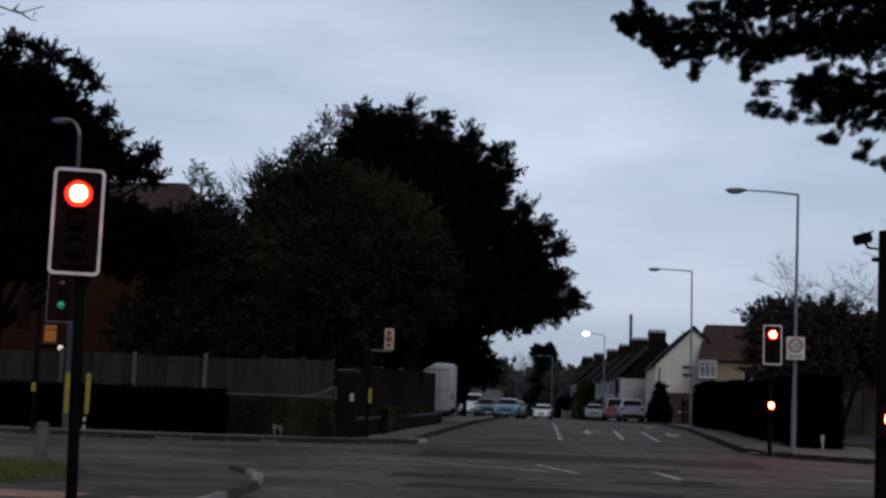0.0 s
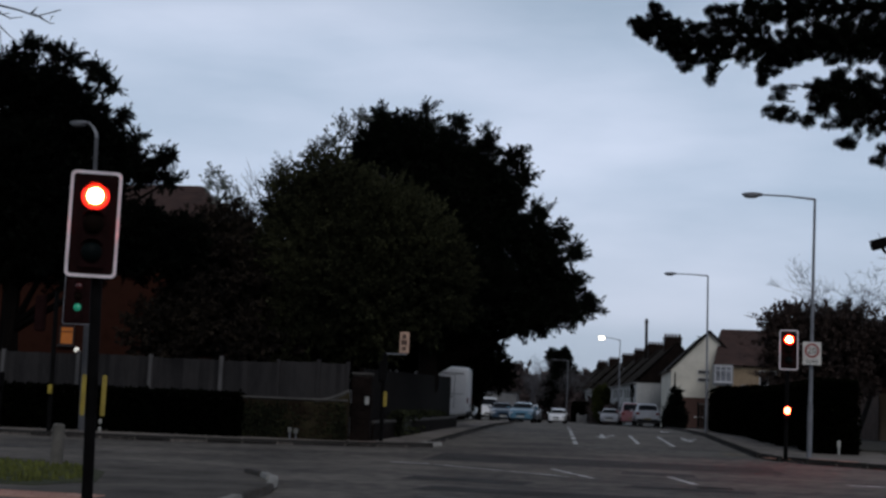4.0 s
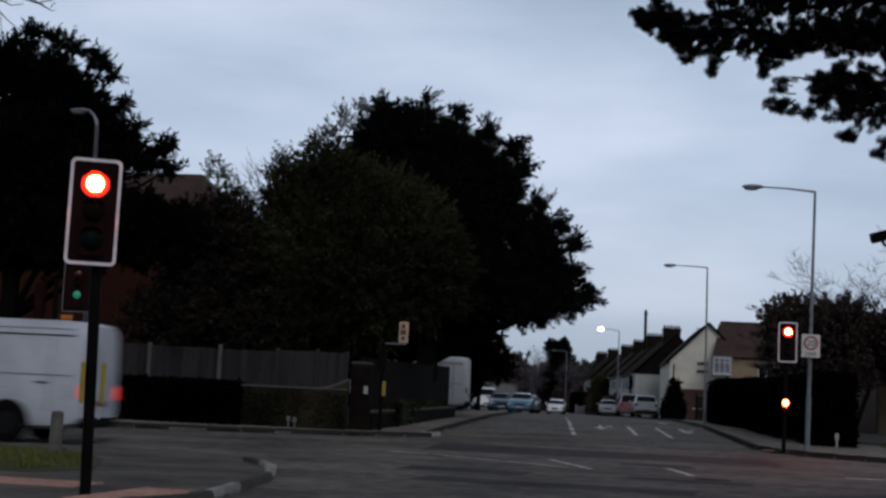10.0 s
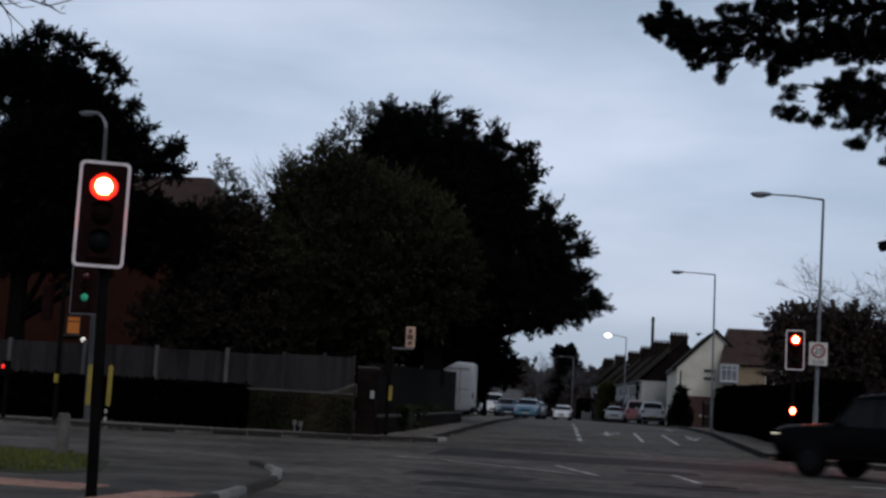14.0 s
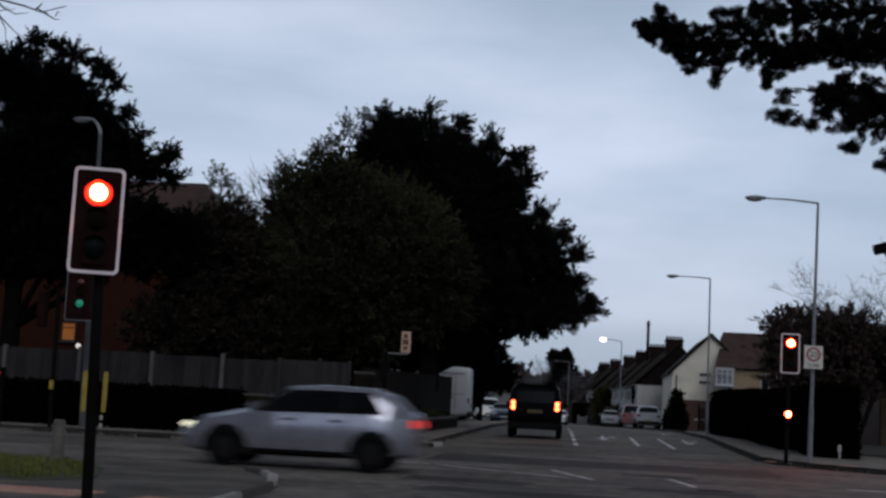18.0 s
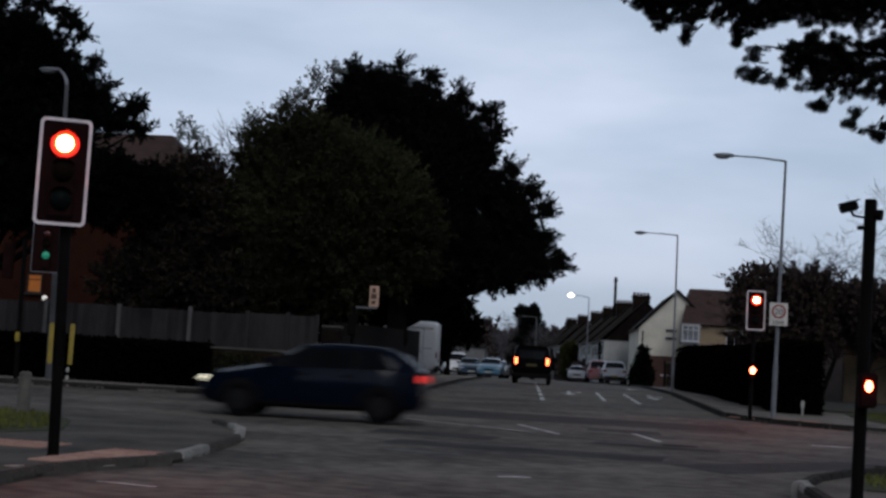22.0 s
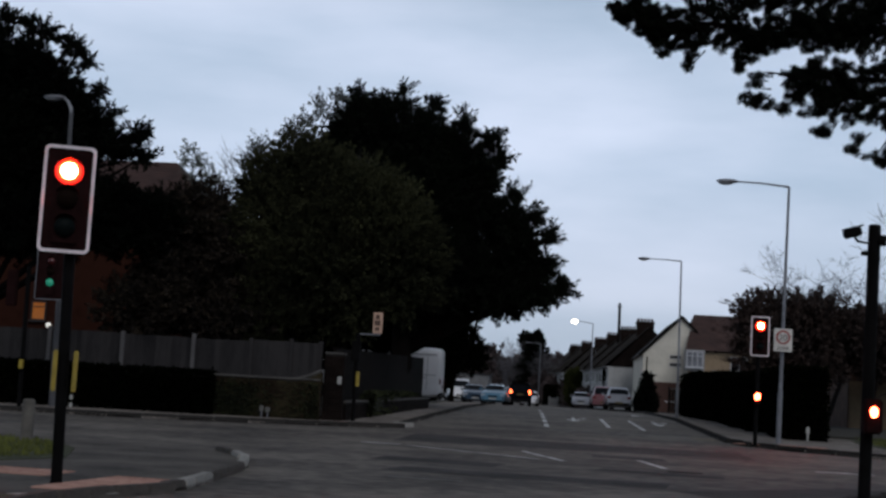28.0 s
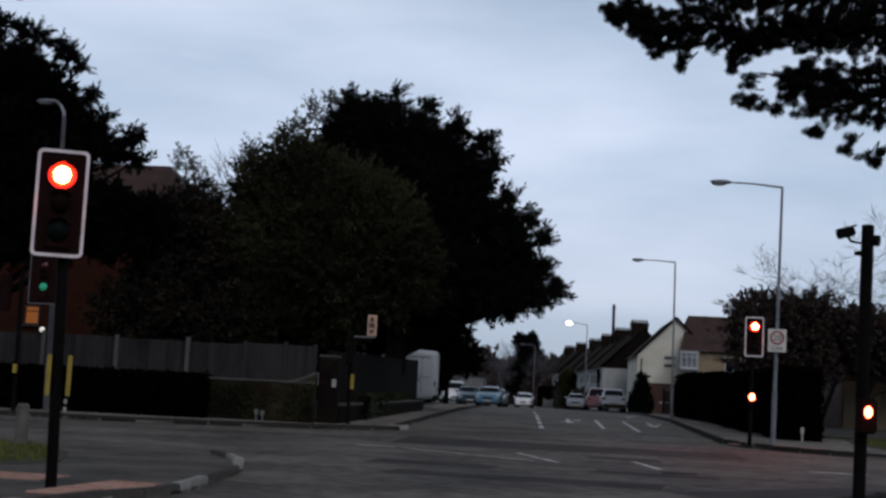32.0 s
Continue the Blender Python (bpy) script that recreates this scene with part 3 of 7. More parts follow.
def hedge(name, x0, x1, y0, y1, top, base, material, label, n, seed, leaf=0.13, rot=0.0):
    """A clipped hedge: a woody core and a coat of many small leaves."""
    rng = np.random.default_rng(seed)
    h = thing(name, label, "hedge")
    cx, cy = (x0 + x1) / 2, (y0 + y1) / 2
    sx, sy, sz = x1 - x0, y1 - y0, top - base
    bm = nb()
    box(bm, (0, 0, sz / 2), (sx - 0.16, sy - 0.16, sz - 0.12), 0.06)
    bmesh.ops.subdivide_edges(bm, edges=bm.edges[:], cuts=5, use_grid_fill=True)
    for v in bm.verts:
        v.co += 0.06 * noise.noise_vector(v.co * 2.0)
    core = part("core", bm, material, h)
    u = rng.uniform(-0.5, 0.5, (n, 3))
    face = rng.choice(6, n, p=[0.06, 0.06, 0.42, 0.10, 0.30, 0.06])
    sgn = np.where(face % 2, 0.5, -0.5)
    for k in range(3):
        sel = face // 2 == k
        u[sel, k] = sgn[sel] if k < 2 else -sgn[sel]
    out = np.zeros((n, 3))
    out[np.arange(n), face // 2] = np.where(face // 2 == 2, -np.sign(sgn), np.sign(sgn))
    pos = u * np.array([sx - 0.1, sy - 0.1, sz]) + np.array([0, 0, sz / 2])
    pos += rng.normal(0, 0.03, pos.shape)
    pos[:, 2] = np.maximum(pos[:, 2], 0.02)
    d = out + rng.normal(0, 0.7, (n, 3)) + np.array([0, 0, 0.3])
    leaves("foliage", pos, d, rng.uniform(0.6, 1.4, n) * leaf, material, h, 0.6, rng)
    h.matrix_basis = pose(cx, cy, base, 0, 0, rot)
    return h


zg = gz(37) + 0.06
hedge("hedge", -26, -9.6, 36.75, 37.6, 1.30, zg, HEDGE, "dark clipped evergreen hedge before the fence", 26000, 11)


def brick_wall(name, length, height, thick, label, m, bw=0.215, bh=0.065, coping=True, dark=True, brick=None):
    """A wall of single bricks with recessed joints and a coping."""
    w = thing(name, label, "wall", m)
    bm = nb()
    box(bm, (length / 2, 0, height / 2), (length - 0.02, thick - 0.03, height))
    part("mortar", bm, MORTAR, w)
    me = None
    g = 0.01
    rows = int(height / (bh + g))
    allv = []
    for r in range(rows):
        off = 0 if r % 2 else (bw + g) / 2
        k = -1
        while True:
            a = max(0, k * (bw + g) + off)
            b = min(length, k * (bw + g) + off + bw)
            k += 1
            if a >= length - 0.03:
                break
            if b - a < 0.03:
                continue
            allv.append((a, b, r * (bh + g)))
    bm = nb()
    rng = random.Random(int(length * 100))
    for a, b, z in allv:
        box(bm, ((a + b) / 2, rng.uniform(-0.003, 0.003), z + bh / 2), (b - a, thick, bh))
    part("brickwork", bm, brick or (BRICK_DARK if dark else BRICK), w)["kind"] = "stuff"
    if coping:
        n = max(1, int(length / 0.6))
        for i in range(n):
            bm = nb()
            box(bm, ((i + 0.5) * length / n, 0, height + 0.03), (length / n - 0.008, thick + 0.08, 0.06), 0.01)
            part("coping", bm, COPING, w, "pale worn coping stone")
    return w


def corner_wall():
    """An old garden wall that sweeps up to the gate pier, with ivy and moss on its face."""
    w = brick_wall("corner_wall", 3.05, 1.08, 0.23, "old brown brick wall grown over with moss and ivy", pose(-9.6, 37.42, zg), brick=BRICK_MOSSY)
    bm = nb()
    n = 9
    up = [0.30 * (1 - math.cos(math.pi / 2 * k / n)) for k in range(n + 1)]
    rows = [[bm.verts.new((2.15 + 0.9 * k / n, y, 1.02 + up[k] * lift)) for y in (-0.115, 0.115) for lift in (0, 1)] for k in range(n + 1)]
    for p, q in zip(rows, rows[1:]):
        for i, j in ((0, 1), (1, 3), (3, 2), (2, 0)):
            bm.faces.new((p[i], p[j], q[j], q[i]))
    bm.faces.new((rows[-1][0], rows[-1][1], rows[-1][3], rows[-1][2]))
    bmesh.ops.recalc_face_normals(bm, faces=bm.faces[:])
    part("swept_end", bm, BRICK_MOSSY, w, "brickwork sweeping up to the pier")
    bm = nb()
    tube(bm, [(2.1 + 0.95 * k / n, -0.05, 1.07 + up[k]) for k in range(n + 1)], [0.07] * (n + 1), 6)
    part("swept_coping", bm, COPING, w, "pale curved coping")
    rng = np.random.default_rng(12)
    m = 5200
    x = rng.uniform(0, 3.0, m)
    keep = np.sin(x * 2.1 + 0.6) + rng.normal(0, 0.7, m) > -0.1
    x = x[keep]
    z = rng.beta(1.2, 1.5, len(x)) * 1.05
    d = np.stack([rng.normal(0, 0.6, len(x)), -np.abs(rng.normal(0.6, 0.4, len(x))), rng.normal(0.0, 0.6, len(x))], 1)
    leaves("ivy", np.stack([x, np.full(len(x), -0.12), z], 1), d, rng.uniform(0.04, 0.10, len(x)), HEDGE_MOSS, w, 0.7, rng, "mossy green ivy")["kind"] = "stuff"


corner_wall()
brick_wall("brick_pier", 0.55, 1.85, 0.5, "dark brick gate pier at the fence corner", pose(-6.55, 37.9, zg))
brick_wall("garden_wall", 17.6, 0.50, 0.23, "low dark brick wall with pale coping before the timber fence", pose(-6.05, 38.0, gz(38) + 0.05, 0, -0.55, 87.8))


def side_fence():
    f = thing("timber_fence", "dark close-boarded timber fence along the side road", "fence")
    rng = random.Random(8)
    m = pose(-6.33, 38.2, 0, 0, 0, 87.8)
    for k in range(120):
        u = 0.1 + k * 0.15
        bm = nb()
        z = gz(38.2 + u) + 0.12
        box(bm, (u, 0, z + 1.0), (0.145, 0.02, 1.92 + rng.uniform(-0.012, 0.012)), 0, m)
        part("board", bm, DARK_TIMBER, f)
    for k in range(8):
        u = 0.1 + k * 2.56
        bm = nb()
        box(bm, (u, 0.07, gz(38.2 + u) + 1.1), (0.1, 0.1, 2.0), 0.01, m)
        part("post", bm, DARK_TIMBER, f)
    for k in range(7):
        u = 1.38 + k * 2.56
        for z in (0.6, 1.7):
            bm = nb()
            box(bm, (u, 0.05, gz(38.2 + u) + 0.12 + z), (2.5, 0.05, 0.09), 0, m)
            part("rail", bm, DARK_TIMBER, f)


side_fence()
hedge("hedge", -9.2, -6.9, 70, 78, 1.7, gz(74), HEDGE, "dark garden hedge along the side road", 5000, 14)

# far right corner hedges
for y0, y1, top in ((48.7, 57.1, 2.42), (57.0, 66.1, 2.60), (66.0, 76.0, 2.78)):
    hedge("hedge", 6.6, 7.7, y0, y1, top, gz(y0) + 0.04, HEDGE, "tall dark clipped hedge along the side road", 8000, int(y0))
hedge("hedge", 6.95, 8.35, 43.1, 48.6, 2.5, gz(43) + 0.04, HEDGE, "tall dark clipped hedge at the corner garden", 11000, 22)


for hx, hy, ang in ((5.4, 138, 94.5), (3.7, 158, 95), (2.0, 177, 97)):
    h = hedge("hedge", hx - 8.5, hx + 8.5, hy - 0.7, hy + 0.7, gz(hy) + 2.35, gz(hy), HEDGE_BROWN, "dim brown garden hedge before the row of houses", 5000, 24, 0.3, ang)
hedge("hedge", -1.9, 2.1, 187.2, 188.6, 2.9, gz(188), HEDGE, "dark garden hedge far along the road", 2600, 25, 0.3)
hedge("low_shrubs", -5.98, -5.62, 41.5, 55, 0.98, gz(48) + 0.02, HEDGE_MOSS, "straggling green plants along the low wall", 3200, 26, 0.14)


def front_wall():
    """A low pale wall with piers before the far hedge."""
    w = thing("front_wall", "low pale rendered garden wall with square piers", "wall")
    for x0, x1 in ((-1.2, -0.1), (0.35, 1.5)):
        bm = nb()
        box(bm, ((x0 + x1) / 2, 186.4, 0.8), (x1 - x0, 0.22, 1.1))
        part("panel", bm, RENDER_GREY, w, "pale rendered panel")
        for x in (x0, x1):
            bm = nb()
            box(bm, (x, 186.35, 0.9), (0.3, 0.34, 1.3), 0.02)
            part("pier", bm, RENDER_GREY, w)


front_wall()
# ---- street furniture ----
def aspect(parent, c, r, lens, face=-1, visor=True):
    """A signal lens with its dark surround and hood, facing -y."""
    bm = nb()
    x, y, z = c
    bmesh.ops.create_uvsphere(bm, u_segments=20, v_segments=10, radius=r, matrix=Matrix.Translation(c) @ Matrix.Diagonal((1, 0.7, 1, 1)))
    bmesh.ops.delete(bm, geom=[v for v in bm.verts if v.co.y > y + 0.001], context="VERTS")
    ln = part("lens", bm, lens, parent, "", True)
    # Emissive rings wider than the lens paint its glare.
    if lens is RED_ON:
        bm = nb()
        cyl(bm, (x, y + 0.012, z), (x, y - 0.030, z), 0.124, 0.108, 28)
        part("lens_rim", bm, RED_HALO, ln, "glowing red ring painting the lamp's glare")
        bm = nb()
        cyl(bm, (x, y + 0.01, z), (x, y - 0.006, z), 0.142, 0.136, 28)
        part("lens_edge", bm, RED_DIM, ln, "dimmer outer ring of painted red glare")
    bm = nb()
    r = max(r, 0.104)
    n = 22
    lo, hi = 28, 152
    rings = []
    for k in range(n + 1):
        a = radians(lo + (hi - lo) * k / n)
        dp = 0.012 + 0.075 * max(0, math.sin((k / n) * math.pi)) ** 2.0
        rings.append([bm.verts.new((x + math.cos(a) * (r + 0.020), y, z + math.sin(a) * (r + 0.020))),
                      bm.verts.new((x + math.cos(a) * (r + 0.024), y - dp, z + math.sin(a) * (r + 0.024))),
                      bm.verts.new((x + math.cos(a) * (r + 0.030), y - dp, z + math.sin(a) * (r + 0.030))),
                      bm.verts.new((x + math.cos(a) * (r + 0.026), y, z + math.sin(a) * (r + 0.026)))])
    for p, q in zip(rings, rings[1:]):
        for k in range(4):
            bm.faces.new((p[k], p[(k + 1) % 4], q[(k + 1) % 4], q[k]))
    bmesh.ops.recalc_face_normals(bm, faces=bm.faces[:])
    part("hood", bm, RED_TINTED_BLACK, ln, "black hood")
    return ln


def signal_head(parent, cx, cy, zb, w, h, lit=0, border=0.032, edge=None, lift=0.0):
    """A three-light head on a backing board with a white border, facing -y; zb is the board's lower edge."""
    bm = nb()
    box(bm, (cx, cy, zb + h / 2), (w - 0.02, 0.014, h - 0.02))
    board = part("backing_board", bm, RED_TINTED_BLACK, parent, "black backing board with the red glow painted in")
    bm = nb()
    rad = 0.055
    outer, inner = [], []
    for sx, sz, a0 in ((1, 1, 0), (-1, 1, 90), (-1, -1, 180), (1, -1, 270)):
        for k in range(5):
            a = radians(a0 + 22.5 * k)
            for lst, ww, hh, rr in ((outer, w / 2, h / 2, rad), (inner, w / 2 - border, h / 2 - border, rad - border * 0.6)):
                lst.append((cx + sx * (ww - rr) + math.cos(a) * rr, zb + h / 2 + sz * (hh - rr) + math.sin(a) * rr))
    front = [[bm.verts.new((p[0], cy - 0.012, p[1])) for p in lst] for lst in (outer, inner)]
    back = [[bm.verts.new((p[0], cy + 0.012, p[1])) for p in lst] for lst in (outer, inner)]
    n = len(outer)
    for k in range(n):
        j = (k + 1) % n
        bm.faces.new((front[0][k], front[0][j], front[1][j], front[1][k]))
        bm.faces.new((back[0][j], back[0][k], back[1][k], back[1][j]))
        bm.faces.new((front[0][j], front[0][k], back[0][k], back[0][j]))
        bm.faces.new((front[1][k], front[1][j], back[1][j], back[1][k]))
    bmesh.ops.recalc_face_normals(bm, faces=bm.faces[:])
    part("border", bm, edge or WHITE_EDGE, board, "white reflective border")
    bm = nb()
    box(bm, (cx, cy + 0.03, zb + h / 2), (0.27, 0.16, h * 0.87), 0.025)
    case = part("signal_case", bm, RED_TINTED_BLACK, parent, "black signal case")
    hl = min(h, 1.09)
    mats = [AMBER_OFF, AMBER_OFF, GREEN_OFF]
    mats[0] = RED_ON if lit == 0 else mat("red_lens_off", (0.05, 0.008, 0.008), 0.25) if "red_lens_off" not in MATS else MATS["red_lens_off"]
    if lit == 2:
        mats[2] = GREEN_ON
    zs = [zb + lift + hl * 0.755, zb + lift + hl * 0.5, zb + lift + hl * 0.235]
    for z, m in zip(zs, mats):
        aspect(case, (cx, cy - 0.055, z), 0.094 if m is RED_ON else 0.104, m)
    return board


def post(parent, x, y, z0, z1, r=0.057, lean=0.0, material=BLACK_POST):
    bm = nb()
    cyl(bm, (x, y, z0), (x + lean, y, z1), r, r, 16)
    cyl(bm, (x, y, z0), (x, y, z0 + 0.03), r + 0.012, r + 0.004, 16)
    return part("post", bm, material, parent, smooth=False)


def near_signal():
    s = thing("traffic_signal", "black traffic signal post with white-edged board, red light lit", "traffic light", pose(-4.93, 13.3, 0, 0, 0, 19), group="traffic signals")
    post(s, -0.005, 0.1, 0.03, 3.36, 0.057, -0.085)
    bm = nb()
    cyl(bm, (-0.05, 0.08, 3.34), (-0.05, 0.08, 3.44), 0.06, 0.03)
    part("cap", bm, BLACK_POST, s)
    signal_head(s, -0.13, -0.05, 2.345, 0.51, 1.09, 0)
    for x, z0, z1 in ((-0.115, 0.955, 1.37), (0.085, 0.955, 1.37)):
        bm = nb()
        box(bm, (x, 0.08, (z0 + z1) / 2), (0.045, 0.11, z1 - z0), 0.01)
        part("push_button_box", bm, YELLOW, s, "yellow push button box")
    for z in (0.905, 0.825):
        bm = nb()
        box(bm, (0.07, 0.06, z), (0.03, 0.06, 0.05), 0.006)
        part("indicator", bm, PLATE_W, s, "small pale indicator")
    for z in (2.42, 3.15):
        bm = nb()
        box(bm, (-0.05, 0.05, z), (0.16, 0.16, 0.05), 0.008)
        part("bracket", bm, BLACK_POST, s)


near_signal()


def right_near_post():
    y = 13.3
    s = thing("signal_post", "black signal post with camera on top and red figure box", "signal post", group="traffic signals")
    post(s, 2.915, y, 0.115, 2.99, 0.06, 0.05)
    bm = nb()
    cyl(bm, (2.965, y, 2.985), (2.965, y, 3.0), 0.062, 0.05)
    part("cap", bm, BLACK_POST, s)
    bm = nb()
    box(bm, (2.95, y - 0.13, 1.16), (0.17, 0.16, 0.33), 0.02)
    bx = part("figure_box", bm, RED_TINTED_BLACK, s, "black nearside figure box")
    bm = nb()
    bmesh.ops.create_uvsphere(bm, u_segments=14, v_segments=8, radius=0.046, matrix=Matrix.Translation((2.95, y - 0.21, 1.2)) @ Matrix.Diagonal((0.8, 0.4, 1.15, 1)))
    part("red_figure", bm, RED_SMALL, bx, "lit red figure", True)
    # detector camera on its bracket
    bm = nb()
    box(bm, (0, 0, 0), (0.17, 0.09, 0.085), 0.012, Matrix.Translation((2.745, y - 0.05, 2.905)) @ Euler((0, radians(-16), 0)).to_matrix().to_4x4())
    c = part("detector_camera", bm, BLACK_POST, s, "small black detector camera")
    bm = nb()
    box(bm, (0, 0, 0), (0.2, 0.11, 0.012), 0.004, Matrix.Translation((2.745, y - 0.05, 2.955)) @ Euler((0, radians(-16), 0)).to_matrix().to_4x4())
    part("sunshield", bm, BLACK_POST, c)
    bm = nb()
    tube(bm, [(2.77, y - 0.04, 2.87), (2.80, y - 0.03, 2.83), (2.87, y - 0.02, 2.82), (2.93, y, 2.82)], [0.014, 0.014, 0.012, 0.012])
    tube(bm, [(2.84, y - 0.02, 2.715), (2.93, y, 2.72)], [0.02, 0.03])
    part("bracket", bm, BLACK_POST, s)
    bm = nb()
    cyl(bm, (3.0, y - 0.03, 2.85), (3.06, y - 0.06, 2.84), 0.05, 0.055)
    part("rear_detector", bm, BLACK_POST, s)


right_near_post()


def far_right_signal():
    y = 37.5
    z = gz(y) + 0.055
    s = thing("traffic_signal", "black traffic signal across the junction, red light lit", "traffic light", group="traffic signals")
    post(s, 5.34, y + 0.1, z, 3.6, 0.057, 0.03)
    signal_head(s, 5.375, y - 0.05, 2.63, 0.5, 1.08, 0)
    bm = nb()
    box(bm, (5.34, y - 0.06, 1.5), (0.17, 0.16, 0.36), 0.02)
    bx = part("figure_box", bm, RED_TINTED_BLACK, s, "black nearside figure box")
    bm = nb()
    bmesh.ops.create_uvsphere(bm, u_segments=14, v_segments=8, radius=0.085, matrix=Matrix.Translation((5.34, y - 0.15, 1.54)) @ Matrix.Diagonal((0.9, 0.4, 1.1, 1)))
    part("red_figure", bm, RED_SMALL, bx, "lit red figure", True)


far_right_signal()


def far_left_signal():
    y = 34.8
    z = gz(y) + 0.055
    s = thing("traffic_signal", "black traffic signal at the far corner, green light lit", "traffic light", group="traffic signals")
    post(s, -14.13, y + 0.1, z, 3.9, 0.06, -0.05)
    signal_head(s, -13.52, y - 0.02, 3.03, 0.82, 1.5, 2, 0.02, GALV, 0.2)
    bm = nb()
    box(bm, (-13.9, y + 0.08, 3.65), (0.5, 0.06, 0.06))
    part("bracket", bm, BLACK_POST, s)
    bm = nb()
    box(bm, (-14.55, y, 3.3), (0.26, 0.22, 0.95), 0.03)
    part("signal_case", bm, RED_TINTED_BLACK, s, "black signal case seen from the back")
    bm = nb()
    box(bm, (-14.12, y - 0.03, 1.3), (0.09, 0.12, 0.24), 0.01)
    part("push_button_box", bm, YELLOW, s, "yellow push button box")
    bm = nb()
    box(bm, (-15.5, y - 0.1, 1.5), (0.2, 0.16, 0.4), 0.02)
    box(bm, (-15.5, y, z + 0.65), (0.09, 0.09, 1.35))
    fb = part("figure_box", bm, BLACK_POST, s, "black figure box on a stub post")
    bm = nb()
    bmesh.ops.create_uvsphere(bm, u_segments=12, v_segments=8, radius=0.06, matrix=Matrix.Translation((-15.55, y - 0.18, 1.54)) @ Matrix.Diagonal((0.8, 0.4, 1, 1)))
    part("red_figure", bm, RED_DIM, fb, "dim lit red figure", True)


far_left_signal()


def street_lamp(x, y, top, tip_dx, tip_dz, label, lit=False, lean=0.0, curved=False, r=0.075, metal=GALV):
    z = gz(y) + 0.055
    s = thing("street_lamp", label, "street lamp", group="street lamps")
    bm = nb()
    cyl(bm, (x, y, z), (x + lean * 0.2, y, z + 1.5), r * 1.25, r * 1.25, 14)
    part("base", bm, metal, s)
    bm = nb()
    cyl(bm, (x + lean * 0.2, y, z + 1.45), (x + lean, y, top), r, r * 0.62, 14)
    part("column", bm, metal, s)
    bm = nb()
    cx = x + lean
    if curved:
        tube(bm, [(cx, y, top - 0.05), (cx - 0.02, y, top + 0.12), (cx + tip_dx * 0.45, y, top + tip_dz * 0.75), (cx + tip_dx, y, top + tip_dz)], [r * 0.6, r * 0.6, r * 0.5, r * 0.45], 8)
    else:
        tube(bm, [(cx, y, top - 0.08), (cx, y, top), (cx + tip_dx * 0.5, y, top + tip_dz * 0.75), (cx + tip_dx, y, top + tip_dz)], [r * 0.62, r * 0.6, r * 0.45, r * 0.4], 8)
    part("arm", bm, GALV, s)
    sg = math.copysign(1, tip_dx)
    bm = nb()
    hx = cx + tip_dx
    bmesh.ops.create_uvsphere(bm, u_segments=16, v_segments=10, radius=1, matrix=Matrix.Translation((hx - sg * 0.22 + sg * 0.45, y, top + tip_dz)) @ Matrix.Diagonal((0.33, 0.12, 0.07, 1)))
    head = part("head", bm, GALV, s, "grey lamp head", True)
    bm = nb()
    # The lit bowl is enlarged so its shape takes in the lamp's glare.
    bmesh.ops.create_uvsphere(bm, u_segments=16, v_segments=10, radius=1, matrix=Matrix.Translation((hx + sg * 0.28, y, top + tip_dz - 0.05)) @ Matrix.Diagonal((0.22, 0.10, 0.065, 1) if not lit else (0.32, 0.20, 0.19, 1)))
    part("bowl", bm, LAMP_ON if lit else LAMP_OFF, head, "glowing warm white bowl, oversized to take in its glare" if lit else "clear lamp bowl", True)
    return s


street_lamp(6.34, 40.0, 7.72, -1.55, 0.10, "tall grey street lamp, unlit, beside the far signal", lean=0.10, r=0.058)
street_lamp(5.84, 68.0, 8.35, -1.6, 0.06, "tall grey street lamp, unlit, along the side road", lean=-0.05, r=0.06)
street_lamp(3.2, 140.0, 9.1, -1.6, 0.2, "tall grey street lamp, lit, far along the side road", lit=True)
street_lamp(-13.83, 36.5, 8.42, -0.28, 0.42, "tall grey street lamp with curved arm behind the signal", lean=-0.18, curved=True, r=0.085, metal=COLUMN_SHADED)
street_lamp(-3.0, 205.0, 9.4, -1.7, 0.1, "tall grey street lamp, unlit, far down the road")


def zone_sign():
    y = 39.9
    s = thing("zone_sign", "white speed limit zone sign plate on the lamp column", "road sign")
    bm = nb()
    box(bm, (6.36, y - 0.11, 3.22), (0.52, 0.02, 0.66), 0.006)
    part("plate", bm, SIGN_WHITE, s)
    bm = nb()
    bmesh.ops.create_circle(bm, segments=28, radius=0.205, cap_ends=False)
    outer = bm.verts[:]
    r = bmesh.ops.create_circle(bm, segments=28, radius=0.15, cap_ends=False)
    bmesh.ops.bridge_loops(bm, edges=bm.edges[:])
    bmesh.ops.transform(bm, matrix=pose(6.36, y - 0.125, 3.30, 90, 0, 0), verts=bm.verts[:])
    part("ring", bm, SIGN_RED, s, "red ring")
    for body, z, h in (("20", 3.215, 0.25), ("ZONE", 2.945, 0.13)):
        cu = bpy.data.curves.new("lettering", "FONT")
        cu.body, cu.size, cu.align_x, cu.extrude = body, h, "CENTER", 0.002
        ob = new("lettering", cu)
        cu.materials.append(SIGN_DARK)
        ob.parent = s
        ob.matrix_basis = pose(6.36, y - 0.13, z, 90, 0, 0)
    bm = nb()
    box(bm, (6.36, y - 0.03, 3.42), (0.14, 0.16, 0.04))
    box(bm, (6.36, y - 0.03, 3.02), (0.14, 0.16, 0.04))
    part("clip", bm, GALV, s)


zone_sign()


